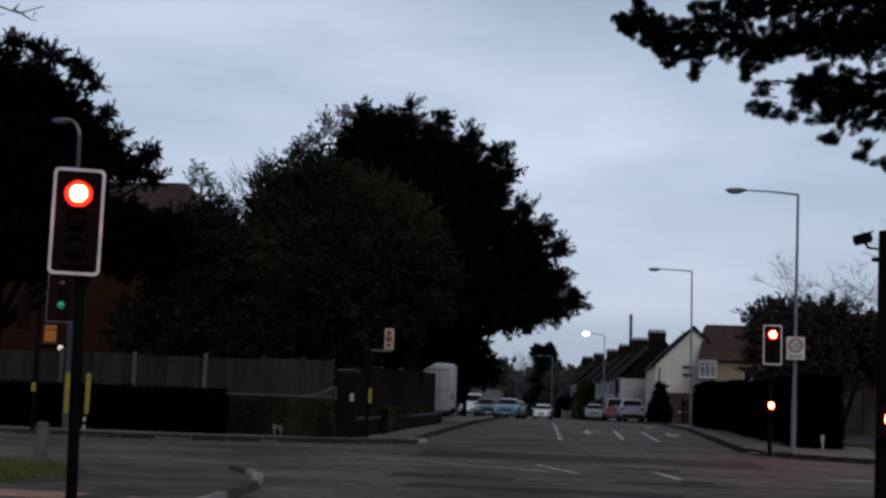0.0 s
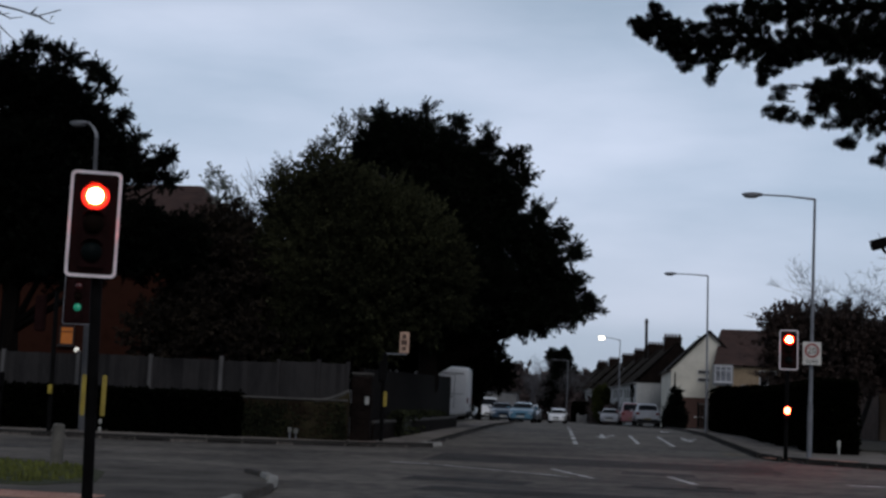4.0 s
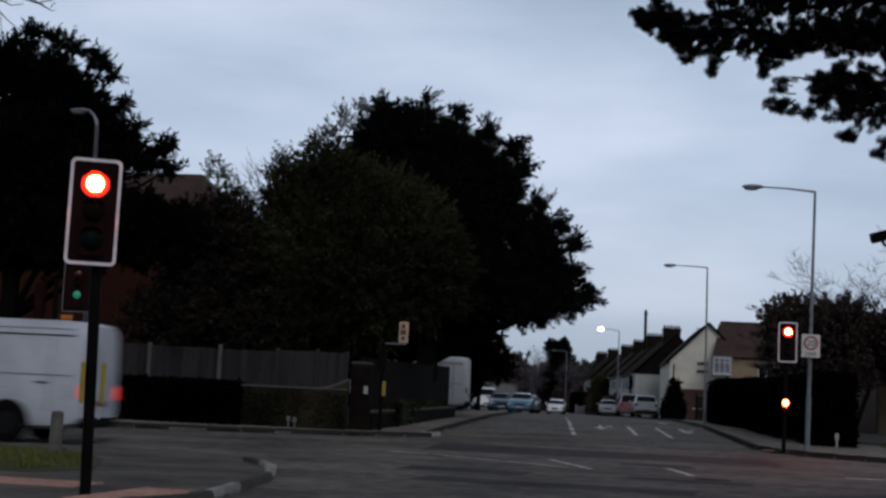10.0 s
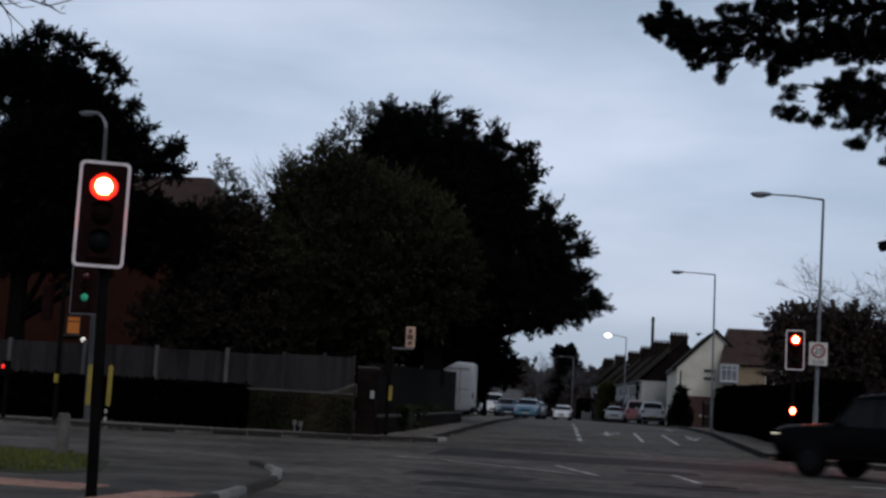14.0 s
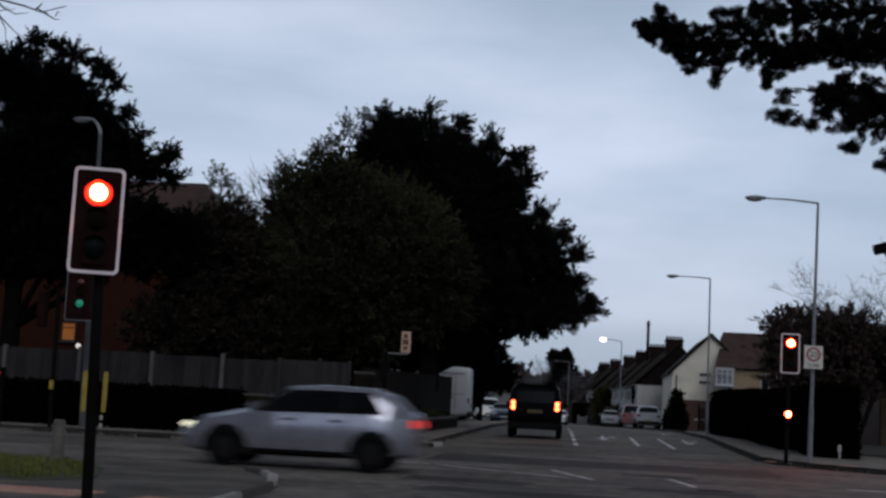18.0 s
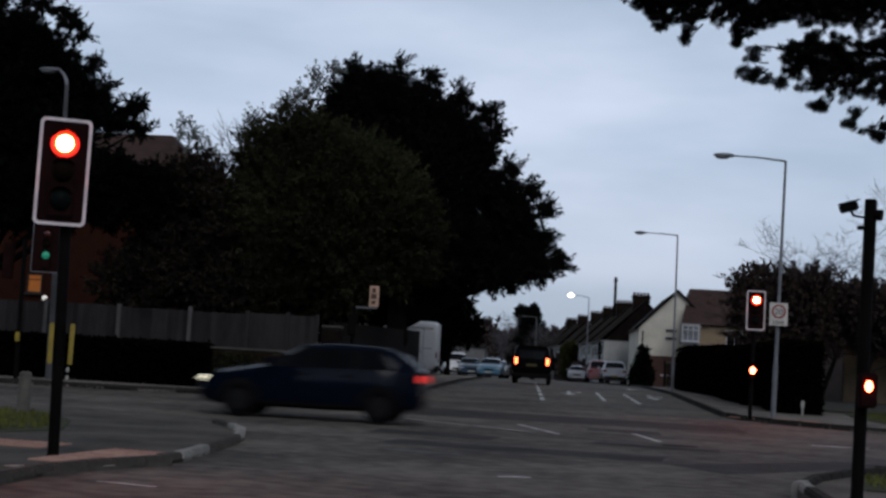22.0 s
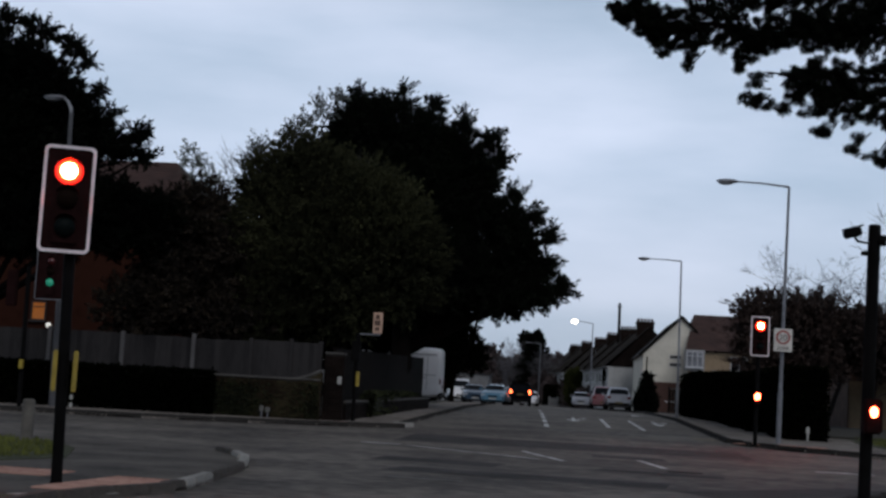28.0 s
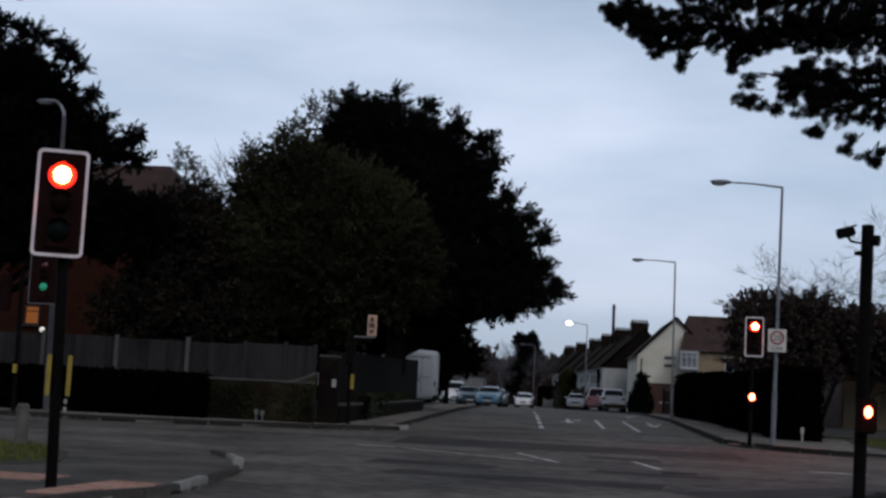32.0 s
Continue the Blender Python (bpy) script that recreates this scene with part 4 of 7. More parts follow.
def corner_post():
    y = 38.2
    z = gz(y) + 0.055
    s = thing("signal_post", "black post with faded sign plate and yellow tag", "signal post", group="traffic signals")
    post(s, -5.74, y, z, 2.72, 0.057)
    bm = nb()
    box(bm, (-5.44, y, 2.70), (0.66, 0.05, 0.04))
    part("bracket", bm, GALV, s, "pale bracket arm")
    bm = nb()
    box(bm, (-5.19, y - 0.02, 3.03), (0.27, 0.03, 0.60), 0.01)
    pl = part("sign_plate", bm, SIGN_ORANGE, s, "faded cream sign plate with dark picture")
    for dz, w, hh in ((0.17, 0.11, 0.13), (0.0, 0.17, 0.14), (-0.17, 0.12, 0.10)):
        bm = nb()
        box(bm, (-5.20, y - 0.04, 3.03 + dz), (w, 0.006, hh))
        part("bar", bm, SIGN_BROWN, pl, "dark brown bar")
    bm = nb()
    box(bm, (-5.67, y - 0.03, 1.42), (0.09, 0.1, 0.42), 0.01)
    part("push_button_box", bm, YELLOW, s, "yellow push button box")
    bm = nb()
    box(bm, (-5.76, y - 0.02, 2.2), (0.24, 0.2, 0.6), 0.03)
    part("figure_box", bm, BLACK_POST, s, "black signal case, dark")


corner_post()


def bollard(x, y, r, h, label):
    s = thing("concrete_bollard", label, "bollard")
    bm = nb()
    z = gz(y) + 0.04
    cyl(bm, (x, y, z), (x, y, z + h), r, r * 0.93, 20)
    cyl(bm, (x, y, z + h), (x, y, z + h + 0.03), r * 0.93, r * 0.6, 20)
    part("shaft", bm, mat("weathered_concrete", (0.05, 0.046, 0.040), 0.9, col2=(0.12, 0.11, 0.095), scale=3, bump=0.5) if "weathered_concrete" not in MATS else MATS["weathered_concrete"], s)
    return s


bollard(-8.1, 20.4, 0.10, 0.62, "weathered pale concrete bollard in the grass")
for dx, h in ((0, 0.26), (0.17, 0.23)):
    s = thing("marker_plate", "small white marker plate on a short stub before the hedge", "marker")
    bm = nb()
    box(bm, (-8.02 + dx, 36.6, zg + h), (0.13, 0.02, 0.15), 0.01)
    part("plate", bm, PLATE_DULL, s)
    bm = nb()
    cyl(bm, (-8.02 + dx, 36.62, zg), (-8.02 + dx, 36.62, zg + h), 0.02)
    part("stub", bm, GALV, s)
s = thing("notice_plate", "small white notice plate on the gate pier", "notice")
bm = nb()
box(bm, (-6.1, 37.63, 1.35), (0.12, 0.012, 0.22), 0.006)
part("plate", bm, PLATE_W, s)
s = thing("marker_post", "short pale marker post at the corner hedge", "marker")
bm = nb()
box(bm, (7.65, 42.7, gz(43) + 0.38), (0.11, 0.06, 0.22), 0.02)
cyl(bm, (7.65, 42.7, gz(43) + 0.05), (7.65, 42.7, gz(43) + 0.3), 0.03)
part("plate", bm, PLATE_W, s)


# ---- trees ----
def rand_dirs(rng, n):
    v = rng.normal(size=(n, 3))
    return v / np.linalg.norm(v, axis=1, keepdims=True)


def plumes(rng, lobes, n, length, per, up, shell=(0.78, 1.05), loose=0.13):
    """Feathery sprays over a set of lobes: clusters of leaves that follow short outward branchlets."""
    lob = np.array(lobes, float)
    area = lob[:, 3] * lob[:, 5] + lob[:, 4] * lob[:, 5]
    pick = rng.choice(len(lob), n, p=area / area.sum())
    d = rand_dirs(rng, n)
    rr = rng.uniform(*shell, n)[:, None]
    c = lob[pick, :3] + d * lob[pick, 3:6] * rr
    ax = d / lob[pick, 3:6]
    ax /= np.linalg.norm(ax, axis=1, keepdims=True)
    ax = ax + np.array(up) + rng.normal(0, 0.25, (n, 3))
    ax /= np.linalg.norm(ax, axis=1, keepdims=True)
    L = rng.uniform(0.5, 1.5, n) * length
    t = rng.uniform(-0.45, 0.75, (n, per))
    pos = c[:, None, :] + ax[:, None, :] * (t * L[:, None])[:, :, None]
    taper = (0.95 - t)[:, :, None]
    pos = pos + rng.normal(0, loose, pos.shape) * length * taper
    dr = ax[:, None, :] + rng.normal(0, 4.2 * loose, pos.shape)
    return pos.reshape(-1, 3), dr.reshape(-1, 3)


def tree(name, label, base, lobes, material, n, length, per, leaf, up=(0, 0, 0.35), core=0.72, trunk_r=0.3, seed=1, width=0.45, shell=(0.78, 1.05), limbs=True, bark=None, category="tree", loose=0.13):
    """Tapered trunk, a limb to each lobe and a crown of many small leaf sprays; lobes: centre and radii."""
    rng = np.random.default_rng(seed)
    t = thing(name, label, category)
    bx, by, bz = base
    lob = [(a - bx, b - by, c - bz, *r) for a, b, c, *r in lobes]
    top = max(lob, key=lambda q: q[2])
    bm = nb()
    ht = top[2]
    tube(bm, [(0, 0, -0.1), (0.03, 0, ht * 0.12), (top[0] * 0.15, top[1] * 0.15, ht * 0.4), (top[0] * 0.6, top[1] * 0.6, ht * 0.75), (top[0], top[1], ht)],
         [trunk_r * 1.35, trunk_r, trunk_r * 0.8, trunk_r * 0.45, trunk_r * 0.12], 9)
    part("trunk", bm, bark or BARK, t, "", True)
    if limbs:
        for q in lob:
            f = min(0.7, max(0.15, (q[2] - 1.5) / ht * 0.65))
            st = Vector((top[0] * f * f, top[1] * f * f, ht * f))
            en = Vector(q[:3])
            bm = nb()
            tube(bm, [st, st.lerp(en, 0.5) + Vector((0, 0, 0.25)), en], [trunk_r * 0.4, trunk_r * 0.25, trunk_r * 0.08], 6)
            part("limb", bm, bark or BARK, t, "", True)
    pos, dr = plumes(rng, lob, n, length, per, up, shell, loose)
    if core:
        # filling sprays deep in the crown
        p2, d2 = plumes(rng, lob, n // 2, length * 1.3, per, (0, 0, 0), (0.2, core))
        pos, dr = np.concatenate([pos, p2]), np.concatenate([dr, d2])
        size = np.concatenate([rng.uniform(0.6, 1.4, len(pos) - len(p2)) * leaf, rng.uniform(1.4, 2.8, len(p2)) * leaf])
    else:
        size = rng.uniform(0.6, 1.4, len(pos)) * leaf
    leaves("crown", pos, dr, size, material, t, width, rng)
    t.matrix_basis = pose(*base)
    return t


def bare_crown(name, label, base, height, spread, seed, levels=4, r=0.12, material=None, first=0.35, kids=4, category="tree"):
    """A leafless tree: limbs that fork into fine twigs."""
    rng = random.Random(seed)
    t = thing(name, label, category, pose(*base))
    trunk, twigs = nb(), nb()

    def grow(bm, p, d, length, rad, level):
        pts, rads = [p], [rad]
        q = p.copy()
        for k in range(3):
            d = (d + Vector((rng.gauss(0, 0.16), rng.gauss(0, 0.16), rng.gauss(0.05, 0.1)))).normalized()
            q = q + d * length / 3
            pts.append(q.copy())
            rads.append(rad * (1 - 0.22 * (k + 1)))
        tube(bm, pts, rads, 5 if level < 2 else 3)
        if level < levels:
            for k in range(kids if level else kids + 2):
                f = rng.uniform(first if level == 0 else 0.3, 1.0)
                i = min(2, int(f * 3))
                s = pts[i].lerp(pts[i + 1], f * 3 - i)
                nd = (d + Vector((rng.gauss(0, 0.75) * spread, rng.gauss(0, 0.75) * spread, rng.gauss(0.1, 0.35)))).normalized()
                grow(twigs, s, nd, length * rng.uniform(0.5, 0.72), max(0.008, rads[i] * 0.52), level + 1)

    grow(trunk, Vector((0, 0, -0.05)), Vector((0, 0, 1)), height * 0.55, r, 0)
    part("trunk", trunk, material or BARK, t, "", True)
    part("branchwork", twigs, material or TWIG, t, "fine bare twigs")["kind"] = "stuff"
    return t


def zt(y):
    return gz(y) + 0.12


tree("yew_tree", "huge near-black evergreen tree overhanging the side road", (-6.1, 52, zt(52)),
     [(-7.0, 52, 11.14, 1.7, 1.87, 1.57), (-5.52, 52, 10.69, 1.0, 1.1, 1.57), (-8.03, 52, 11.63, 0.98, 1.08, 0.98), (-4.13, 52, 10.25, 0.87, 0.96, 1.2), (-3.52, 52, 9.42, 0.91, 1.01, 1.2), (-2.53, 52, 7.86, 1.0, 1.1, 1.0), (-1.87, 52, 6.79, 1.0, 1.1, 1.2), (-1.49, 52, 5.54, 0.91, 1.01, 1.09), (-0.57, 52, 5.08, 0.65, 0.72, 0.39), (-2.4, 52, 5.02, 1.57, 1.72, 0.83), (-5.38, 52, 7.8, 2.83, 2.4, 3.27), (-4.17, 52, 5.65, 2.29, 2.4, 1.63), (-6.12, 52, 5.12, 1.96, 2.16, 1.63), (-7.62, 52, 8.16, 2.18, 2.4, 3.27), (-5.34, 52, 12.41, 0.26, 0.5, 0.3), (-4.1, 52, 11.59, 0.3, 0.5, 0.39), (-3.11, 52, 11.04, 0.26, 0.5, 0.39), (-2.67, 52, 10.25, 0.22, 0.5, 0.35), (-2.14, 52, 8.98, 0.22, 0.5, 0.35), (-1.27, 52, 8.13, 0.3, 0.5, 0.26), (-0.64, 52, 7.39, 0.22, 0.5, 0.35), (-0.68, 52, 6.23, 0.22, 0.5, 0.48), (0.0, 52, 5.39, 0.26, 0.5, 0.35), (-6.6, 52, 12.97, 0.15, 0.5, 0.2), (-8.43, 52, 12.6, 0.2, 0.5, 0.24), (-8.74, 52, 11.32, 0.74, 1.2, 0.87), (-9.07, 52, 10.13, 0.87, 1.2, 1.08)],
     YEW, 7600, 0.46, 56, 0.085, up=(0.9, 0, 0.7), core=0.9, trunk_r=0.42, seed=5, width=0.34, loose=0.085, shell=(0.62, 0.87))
tree("broadleaf_tree", "dull olive leafy tree standing behind the fence", (-8.0, 43.5, zt(43)),
     [(-7.6, 43.5, 7.0, 2.6, 1.8, 1.7), (-9.0, 43.5, 6.0, 2.0, 1.7, 2.0), (-6.2, 43.5, 6.3, 2.0, 1.7, 1.7), (-5.3, 43.5, 5.2, 1.5, 1.5, 1.6), (-7.7, 43.5, 5.0, 2.7, 1.9, 1.9), (-9.4, 43.5, 3.4, 1.8, 1.5, 1.6), (-6.9, 43.5, 4.2, 1.1, 1.2, 1.1), (-7.05, 43.5, 3.5, 0.95, 1.0, 0.8), (-9.6, 43.5, 7.5, 1.1, 1.2, 1.2), (-8.6, 43.5, 8.3, 1.3, 1.2, 1.1)],
     OLIVE, 3600, 0.5, 60, 0.085, up=(0, 0, 0.3), trunk_r=0.2, seed=6, width=0.5)
tree("broadleaf_tree", "dim bronze leafed shrubby tree behind the fence", (-11.6, 43, zt(43)),
     [(-12.0, 43, 6.4, 1.0, 1.0, 1.2), (-10.7, 43, 4.9, 0.9, 1.0, 1.3), (-12.7, 43, 5.1, 1.2, 1.2, 1.4), (-11.8, 43, 3.8, 1.7, 1.2, 1.2), (-13.6, 43, 3.2, 1.4, 1.2, 1.2), (-10.6, 43, 3.0, 1.4, 1.2, 1.2)],
     BRONZE, 1200, 0.45, 24, 0.13, up=(0, 0, 0.3), trunk_r=0.14, seed=7, width=0.5)
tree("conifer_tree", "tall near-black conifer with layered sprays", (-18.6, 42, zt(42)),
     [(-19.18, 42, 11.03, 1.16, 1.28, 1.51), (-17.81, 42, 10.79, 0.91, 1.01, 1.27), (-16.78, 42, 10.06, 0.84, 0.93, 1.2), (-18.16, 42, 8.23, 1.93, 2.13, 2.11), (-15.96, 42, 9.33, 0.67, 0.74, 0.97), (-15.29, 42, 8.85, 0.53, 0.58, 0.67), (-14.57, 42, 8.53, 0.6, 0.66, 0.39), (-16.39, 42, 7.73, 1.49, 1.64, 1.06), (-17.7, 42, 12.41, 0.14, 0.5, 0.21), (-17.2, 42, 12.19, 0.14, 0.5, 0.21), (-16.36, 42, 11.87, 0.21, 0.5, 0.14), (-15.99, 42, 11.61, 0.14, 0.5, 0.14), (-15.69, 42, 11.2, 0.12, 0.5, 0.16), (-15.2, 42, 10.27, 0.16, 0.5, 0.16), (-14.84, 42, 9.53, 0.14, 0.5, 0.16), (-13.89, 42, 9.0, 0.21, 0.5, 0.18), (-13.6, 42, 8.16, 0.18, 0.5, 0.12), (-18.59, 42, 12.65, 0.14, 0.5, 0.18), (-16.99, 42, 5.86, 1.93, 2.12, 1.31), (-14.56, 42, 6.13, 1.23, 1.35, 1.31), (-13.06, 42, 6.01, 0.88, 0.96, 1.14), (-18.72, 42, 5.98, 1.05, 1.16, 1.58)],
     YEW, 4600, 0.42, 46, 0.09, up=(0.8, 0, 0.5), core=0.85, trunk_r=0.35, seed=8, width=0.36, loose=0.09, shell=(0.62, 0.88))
tree("birch_tree", "slender pale grey small-leaved tree beyond the fence", (-14.0, 50, zt(50)),
     [(-14.3, 50, 9.5, 0.45, 0.5, 0.8), (-13.6, 50, 8.7, 0.6, 0.6, 0.7), (-13.1, 50, 7.6, 0.9, 0.7, 0.8), (-12.6, 50, 6.6, 1.1, 0.8, 1.0)],
     GREYLEAF, 420, 0.3, 14, 0.10, core=0, trunk_r=0.09, seed=9, width=0.55, shell=(0.2, 1.05))
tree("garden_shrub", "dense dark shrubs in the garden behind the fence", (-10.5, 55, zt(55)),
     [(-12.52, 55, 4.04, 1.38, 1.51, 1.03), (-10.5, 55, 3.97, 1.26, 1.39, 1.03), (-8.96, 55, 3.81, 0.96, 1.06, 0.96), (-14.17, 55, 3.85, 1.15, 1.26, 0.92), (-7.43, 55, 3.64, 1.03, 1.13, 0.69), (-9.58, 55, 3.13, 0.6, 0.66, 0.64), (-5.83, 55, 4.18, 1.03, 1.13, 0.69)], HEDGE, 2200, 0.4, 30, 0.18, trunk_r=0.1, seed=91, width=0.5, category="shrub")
tree("slender_tree", "thin grey small-leaved tree against the sky", (-11.2, 47, zt(47)),
     [(-8.88, 47, 11.05, 0.43, 0.5, 0.47), (-9.4, 47, 10.5, 0.35, 0.5, 0.39), (-8.33, 47, 11.41, 0.24, 0.5, 0.31), (-9.9, 47, 10.19, 0.27, 0.5, 0.27), (-11.08, 47, 9.38, 0.27, 0.5, 0.59), (-11.32, 47, 8.96, 0.31, 0.5, 0.43)], GREYLEAF_DULL, 330, 0.3, 9, 0.10, core=0, trunk_r=0.07, seed=92, width=0.5, shell=(0.1, 1.1))
bare_crown("bare_tree", "bare grey twiggy tree beside the great evergreen", (-9.6, 46, zt(46)), 8.6, 0.75, 15, 5, 0.1)
# Brown leaves whose red cast is the signals' glare put into the colour.
tree("red_shrub_tree", "dark brown leafy tree over the corner hedge, signal red painted in", (9.6, 56, zt(56)),
     [(8.4, 56, 4.6, 1.5, 1.4, 1.5), (10.3, 56, 4.7, 1.7, 1.5, 1.3), (12.4, 56, 4.2, 1.9, 1.6, 1.3), (15.2, 57, 4.5, 2.2, 1.6, 1.4), (9.4, 56, 3.2, 2.2, 1.5, 1.2), (13.0, 56, 4.0, 2.4, 1.6, 1.0)],
     mat("red_lit_leaf", (0.012, 0.006, 0.0045), 0.9, col2=(0.030, 0.015, 0.010), scale=0.8, island=0.45), 1500, 0.42, 18, 0.16, trunk_r=0.16, seed=31, width=0.5)
bare_crown("bare_tree", "bare twiggy tree rising behind the corner hedge", (11.2, 59, zt(59)), 8.8, 1.3, 23, 5, 0.14, TWIG)
bare_crown("bare_tree", "bare twiggy tree rising behind the corner hedge", (14.6, 60, zt(60)), 9.2, 1.3, 24, 5, 0.14, TWIG)
bare_crown("bare_tree", "bare reddish twiggy shrub beside the far signal", (9.2, 58, zt(58)), 5.6, 1.2, 25, 5, 0.1, TWIG_RED)
bare_crown("bare_tree", "bare reddish twiggy tree behind the corner hedge", (13.0, 58, zt(58)), 6.4, 1.3, 26, 5, 0.1, TWIG_RED)
bare_crown("bare_tree", "bare reddish twiggy tree beside the garage", (17.0, 59, zt(59)), 7.4, 1.3, 27, 5, 0.12, TWIG_RED)
tree("garden_conifer", "small dark pointed conifer by the gable house", (5.95, 93, zt(93)),
     [(5.95, 93, 2.85, 0.18, 0.2, 0.5), (5.9, 93, 2.1, 0.45, 0.45, 0.7), (5.9, 93, 1.2, 0.78, 0.7, 0.9)], YEW, 420, 0.22, 18, 0.15, trunk_r=0.1, seed=33)
tree("garden_bush", "dull yellow green garden bush along the side road", (1.95, 163, gz(163) + 0.1),
     [(1.9, 163, 3.6, 1.2, 1.0, 1.3), (2.2, 163, 1.9, 1.4, 1.1, 1.4)], YELLOW_LEAF, 700, 0.3, 16, 0.2, trunk_r=0.08, seed=34, category="bush")
tree("garden_bush", "dark garden bush along the side road", (5.0, 138, gz(138) + 0.1), [(5.0, 138, 1.6, 1.4, 1.0, 1.5), (4.4, 142, 1.4, 1.3, 1.0, 1.3)], HEDGE, 200, 0.3, 14, 0.2, trunk_r=0.08, seed=35, category="bush")


tree("garden_conifer", "dark leafy garden tree before the pale terrace", (5.2, 128, zt(128)),
     [(5.2, 128, 3.6, 1.0, 1.0, 1.5), (5.4, 129, 1.8, 1.2, 1.0, 1.2)], HEDGE, 260, 0.35, 14, 0.22, trunk_r=0.1, seed=36)


def pine_branch():
    """The pine limbs that hang in from the right: round tufts of long needles crowded along forking twigs."""
    rng = np.random.default_rng(41)
    r2 = random.Random(41)
    t = thing("pine_tree", "dark pine with long-needled tufted branches overhanging the road", "tree", pose(8.6, 15.6, 0.1))
    bm = nb()
    tube(bm, [(0, 0, 0), (0.1, 0, 3), (-0.1, 0.1, 7), (0, 0, 11)], [0.34, 0.27, 0.2, 0.05], 10)
    part("trunk", bm, BARK, t, "", True)
    tips, twig = [], nb()
    # each limb: the depth and height that its foliage fills along its length
    limbs = [([(-8.16, 5.58, 5.64), (-8.05, 5.54, 5.65), (-7.88, 5.45, 5.82), (-7.72, 5.33, 5.62), (-7.58, 5.2, 5.58), (-7.42, 5.26, 5.6), (-7.26, 5.17, 5.78), (-6.97, 5.26, 5.78), (-6.71, 5.2, 5.56), (-6.39, 5.28, 5.51), (-6.07, 5.33, 5.57), (-5.76, 5.33, 5.61), (-5.33, 5.27, 5.69), (-4.87, 5.27, 5.8), (-2.8, 5.0, 5.7), (0, 4.8, 5.2)], 0.06, 1250, 0.05),
             ([(-6.87, 5.96, 5.99), (-6.72, 5.8, 6.04), (-6.4, 5.82, 6.13), (-6.08, 5.76, 6.14), (-5.76, 5.7, 6.14), (-5.33, 5.76, 6.19), (-4.88, 5.8, 6.2), (-2.6, 5.7, 6.3), (0, 5.6, 6.0)], 0.06, 520, 0.3),
             ([(-6.14, 4.7, 4.9), (-6.0, 4.56, 5.04), (-5.81, 4.52, 5.04), (-5.62, 4.44, 5.0), (-5.32, 4.43, 5.0), (-4.87, 4.38, 5.13), (-2.4, 4.2, 5.1), (0, 4.4, 4.8)], 0.05, 600, 0.0),
             ([(-6.42, 4.88, 4.96), (-6.29, 4.87, 4.95), (-6.13, 4.84, 4.9), (-5.94, 4.78, 4.97), (-3.6, 4.7, 5.0)], 0.03, 60, -0.1)]
    loose = [((-7.08, 5.2), (-7.3, 4.99), 2), ((-6.59, 5.17), (-6.7, 5.06), 3), ((-6.55, 5.13), (-6.69, 4.99), 3), ((-6.38, 4.7), (-6.62, 4.65), 3), ((-6.34, 4.67), (-6.51, 4.59), 3), ((-6.31, 4.7), (-6.45, 4.66), 3), ((-6.31, 4.77), (-6.51, 4.81), 2), ((-6.35, 4.86), (-6.48, 4.92), 2), ((-6.06, 4.64), (-6.18, 4.51), 3), ((-6.12, 4.61), (-6.35, 4.59), 2), ((-6.33, 5.26), (-6.43, 5.19), 3), ((-6.45, 5.26), (-6.56, 5.11), 2), ((-5.55, 4.39), (-5.79, 4.28), 3), ((-5.55, 4.39), (-5.7, 4.24), 3), ((-5.24, 4.26), (-5.38, 4.08), 3), ((-5.17, 4.3), (-5.31, 4.19), 2), ((-4.99, 4.21), (-5.07, 3.95), 4), ((-4.99, 4.21), (-5.17, 4.01), 2), ((-4.86, 4.28), (-4.99, 4.05), 3), ((-7.52, 5.27), (-7.57, 5.13), 2), ((-7.19, 5.24), (-7.25, 5.09), 2), ((-8.08, 5.6), (-8.16, 5.7), 2), ((-7.86, 5.74), (-7.92, 5.89), 2), ((-7.24, 5.68), (-7.29, 5.84), 2), ((-7.04, 5.69), (-7.01, 5.86), 2)]
    for prof, r, count, yo in limbs:
        mid = [Vector((x, yo, (a + b) / 2)) for x, a, b in prof][::-1]
        bm = nb()
        tube(bm, mid, [r * (1 - 0.85 * i / (len(mid) - 1)) for i in range(len(mid))], 6)
        part("limb", bm, BARK, t, "", True)
        xs, lo, hi = ([p[k] for p in prof] for k in range(3))
        for k in range(count):
            x = prof[0][0] + (min(-4.2, prof[-1][0]) - prof[0][0]) * r2.random() if k < count * 0.9 else r2.uniform(-4.4, -1.5)
            z0, z1 = float(np.interp(x, xs, lo)), float(np.interp(x, xs, hi))
            m = (z0 + z1) / 2
            e = Vector((x, yo + r2.uniform(-0.3, 0.3), r2.uniform(z0 - 0.05, z1 + 0.05) + r2.gauss(0, 0.015)))
            p = Vector((x + r2.uniform(0.05, 0.25), yo, m))
            if r2.random() < 0.5:
                tube(twig, [p, p.lerp(e, 0.5) + Vector((0, 0, -0.02)), e], [0.010, 0.008, 0.006], 4)
            tips.append((e, ((e - p).normalized() + Vector((-0.3, 0, 0))).normalized(), r2.uniform(0.5, 0.85)))
    for p, e, count in loose:
        p, e = Vector((p[0], 0.1, p[1])), Vector((e[0], 0.05, e[1]))
        d = (e - p).normalized()
        tube(twig, [p, p.lerp(e, 0.5) + Vector((0, 0, -0.03)), e], [0.010, 0.007, 0.005], 4)
        for k in range(count * 2):
            tips.append((e + Vector((r2.gauss(0, 0.035), r2.gauss(0, 0.035), r2.gauss(0, 0.028))), d, r2.uniform(0.6, 0.85)))
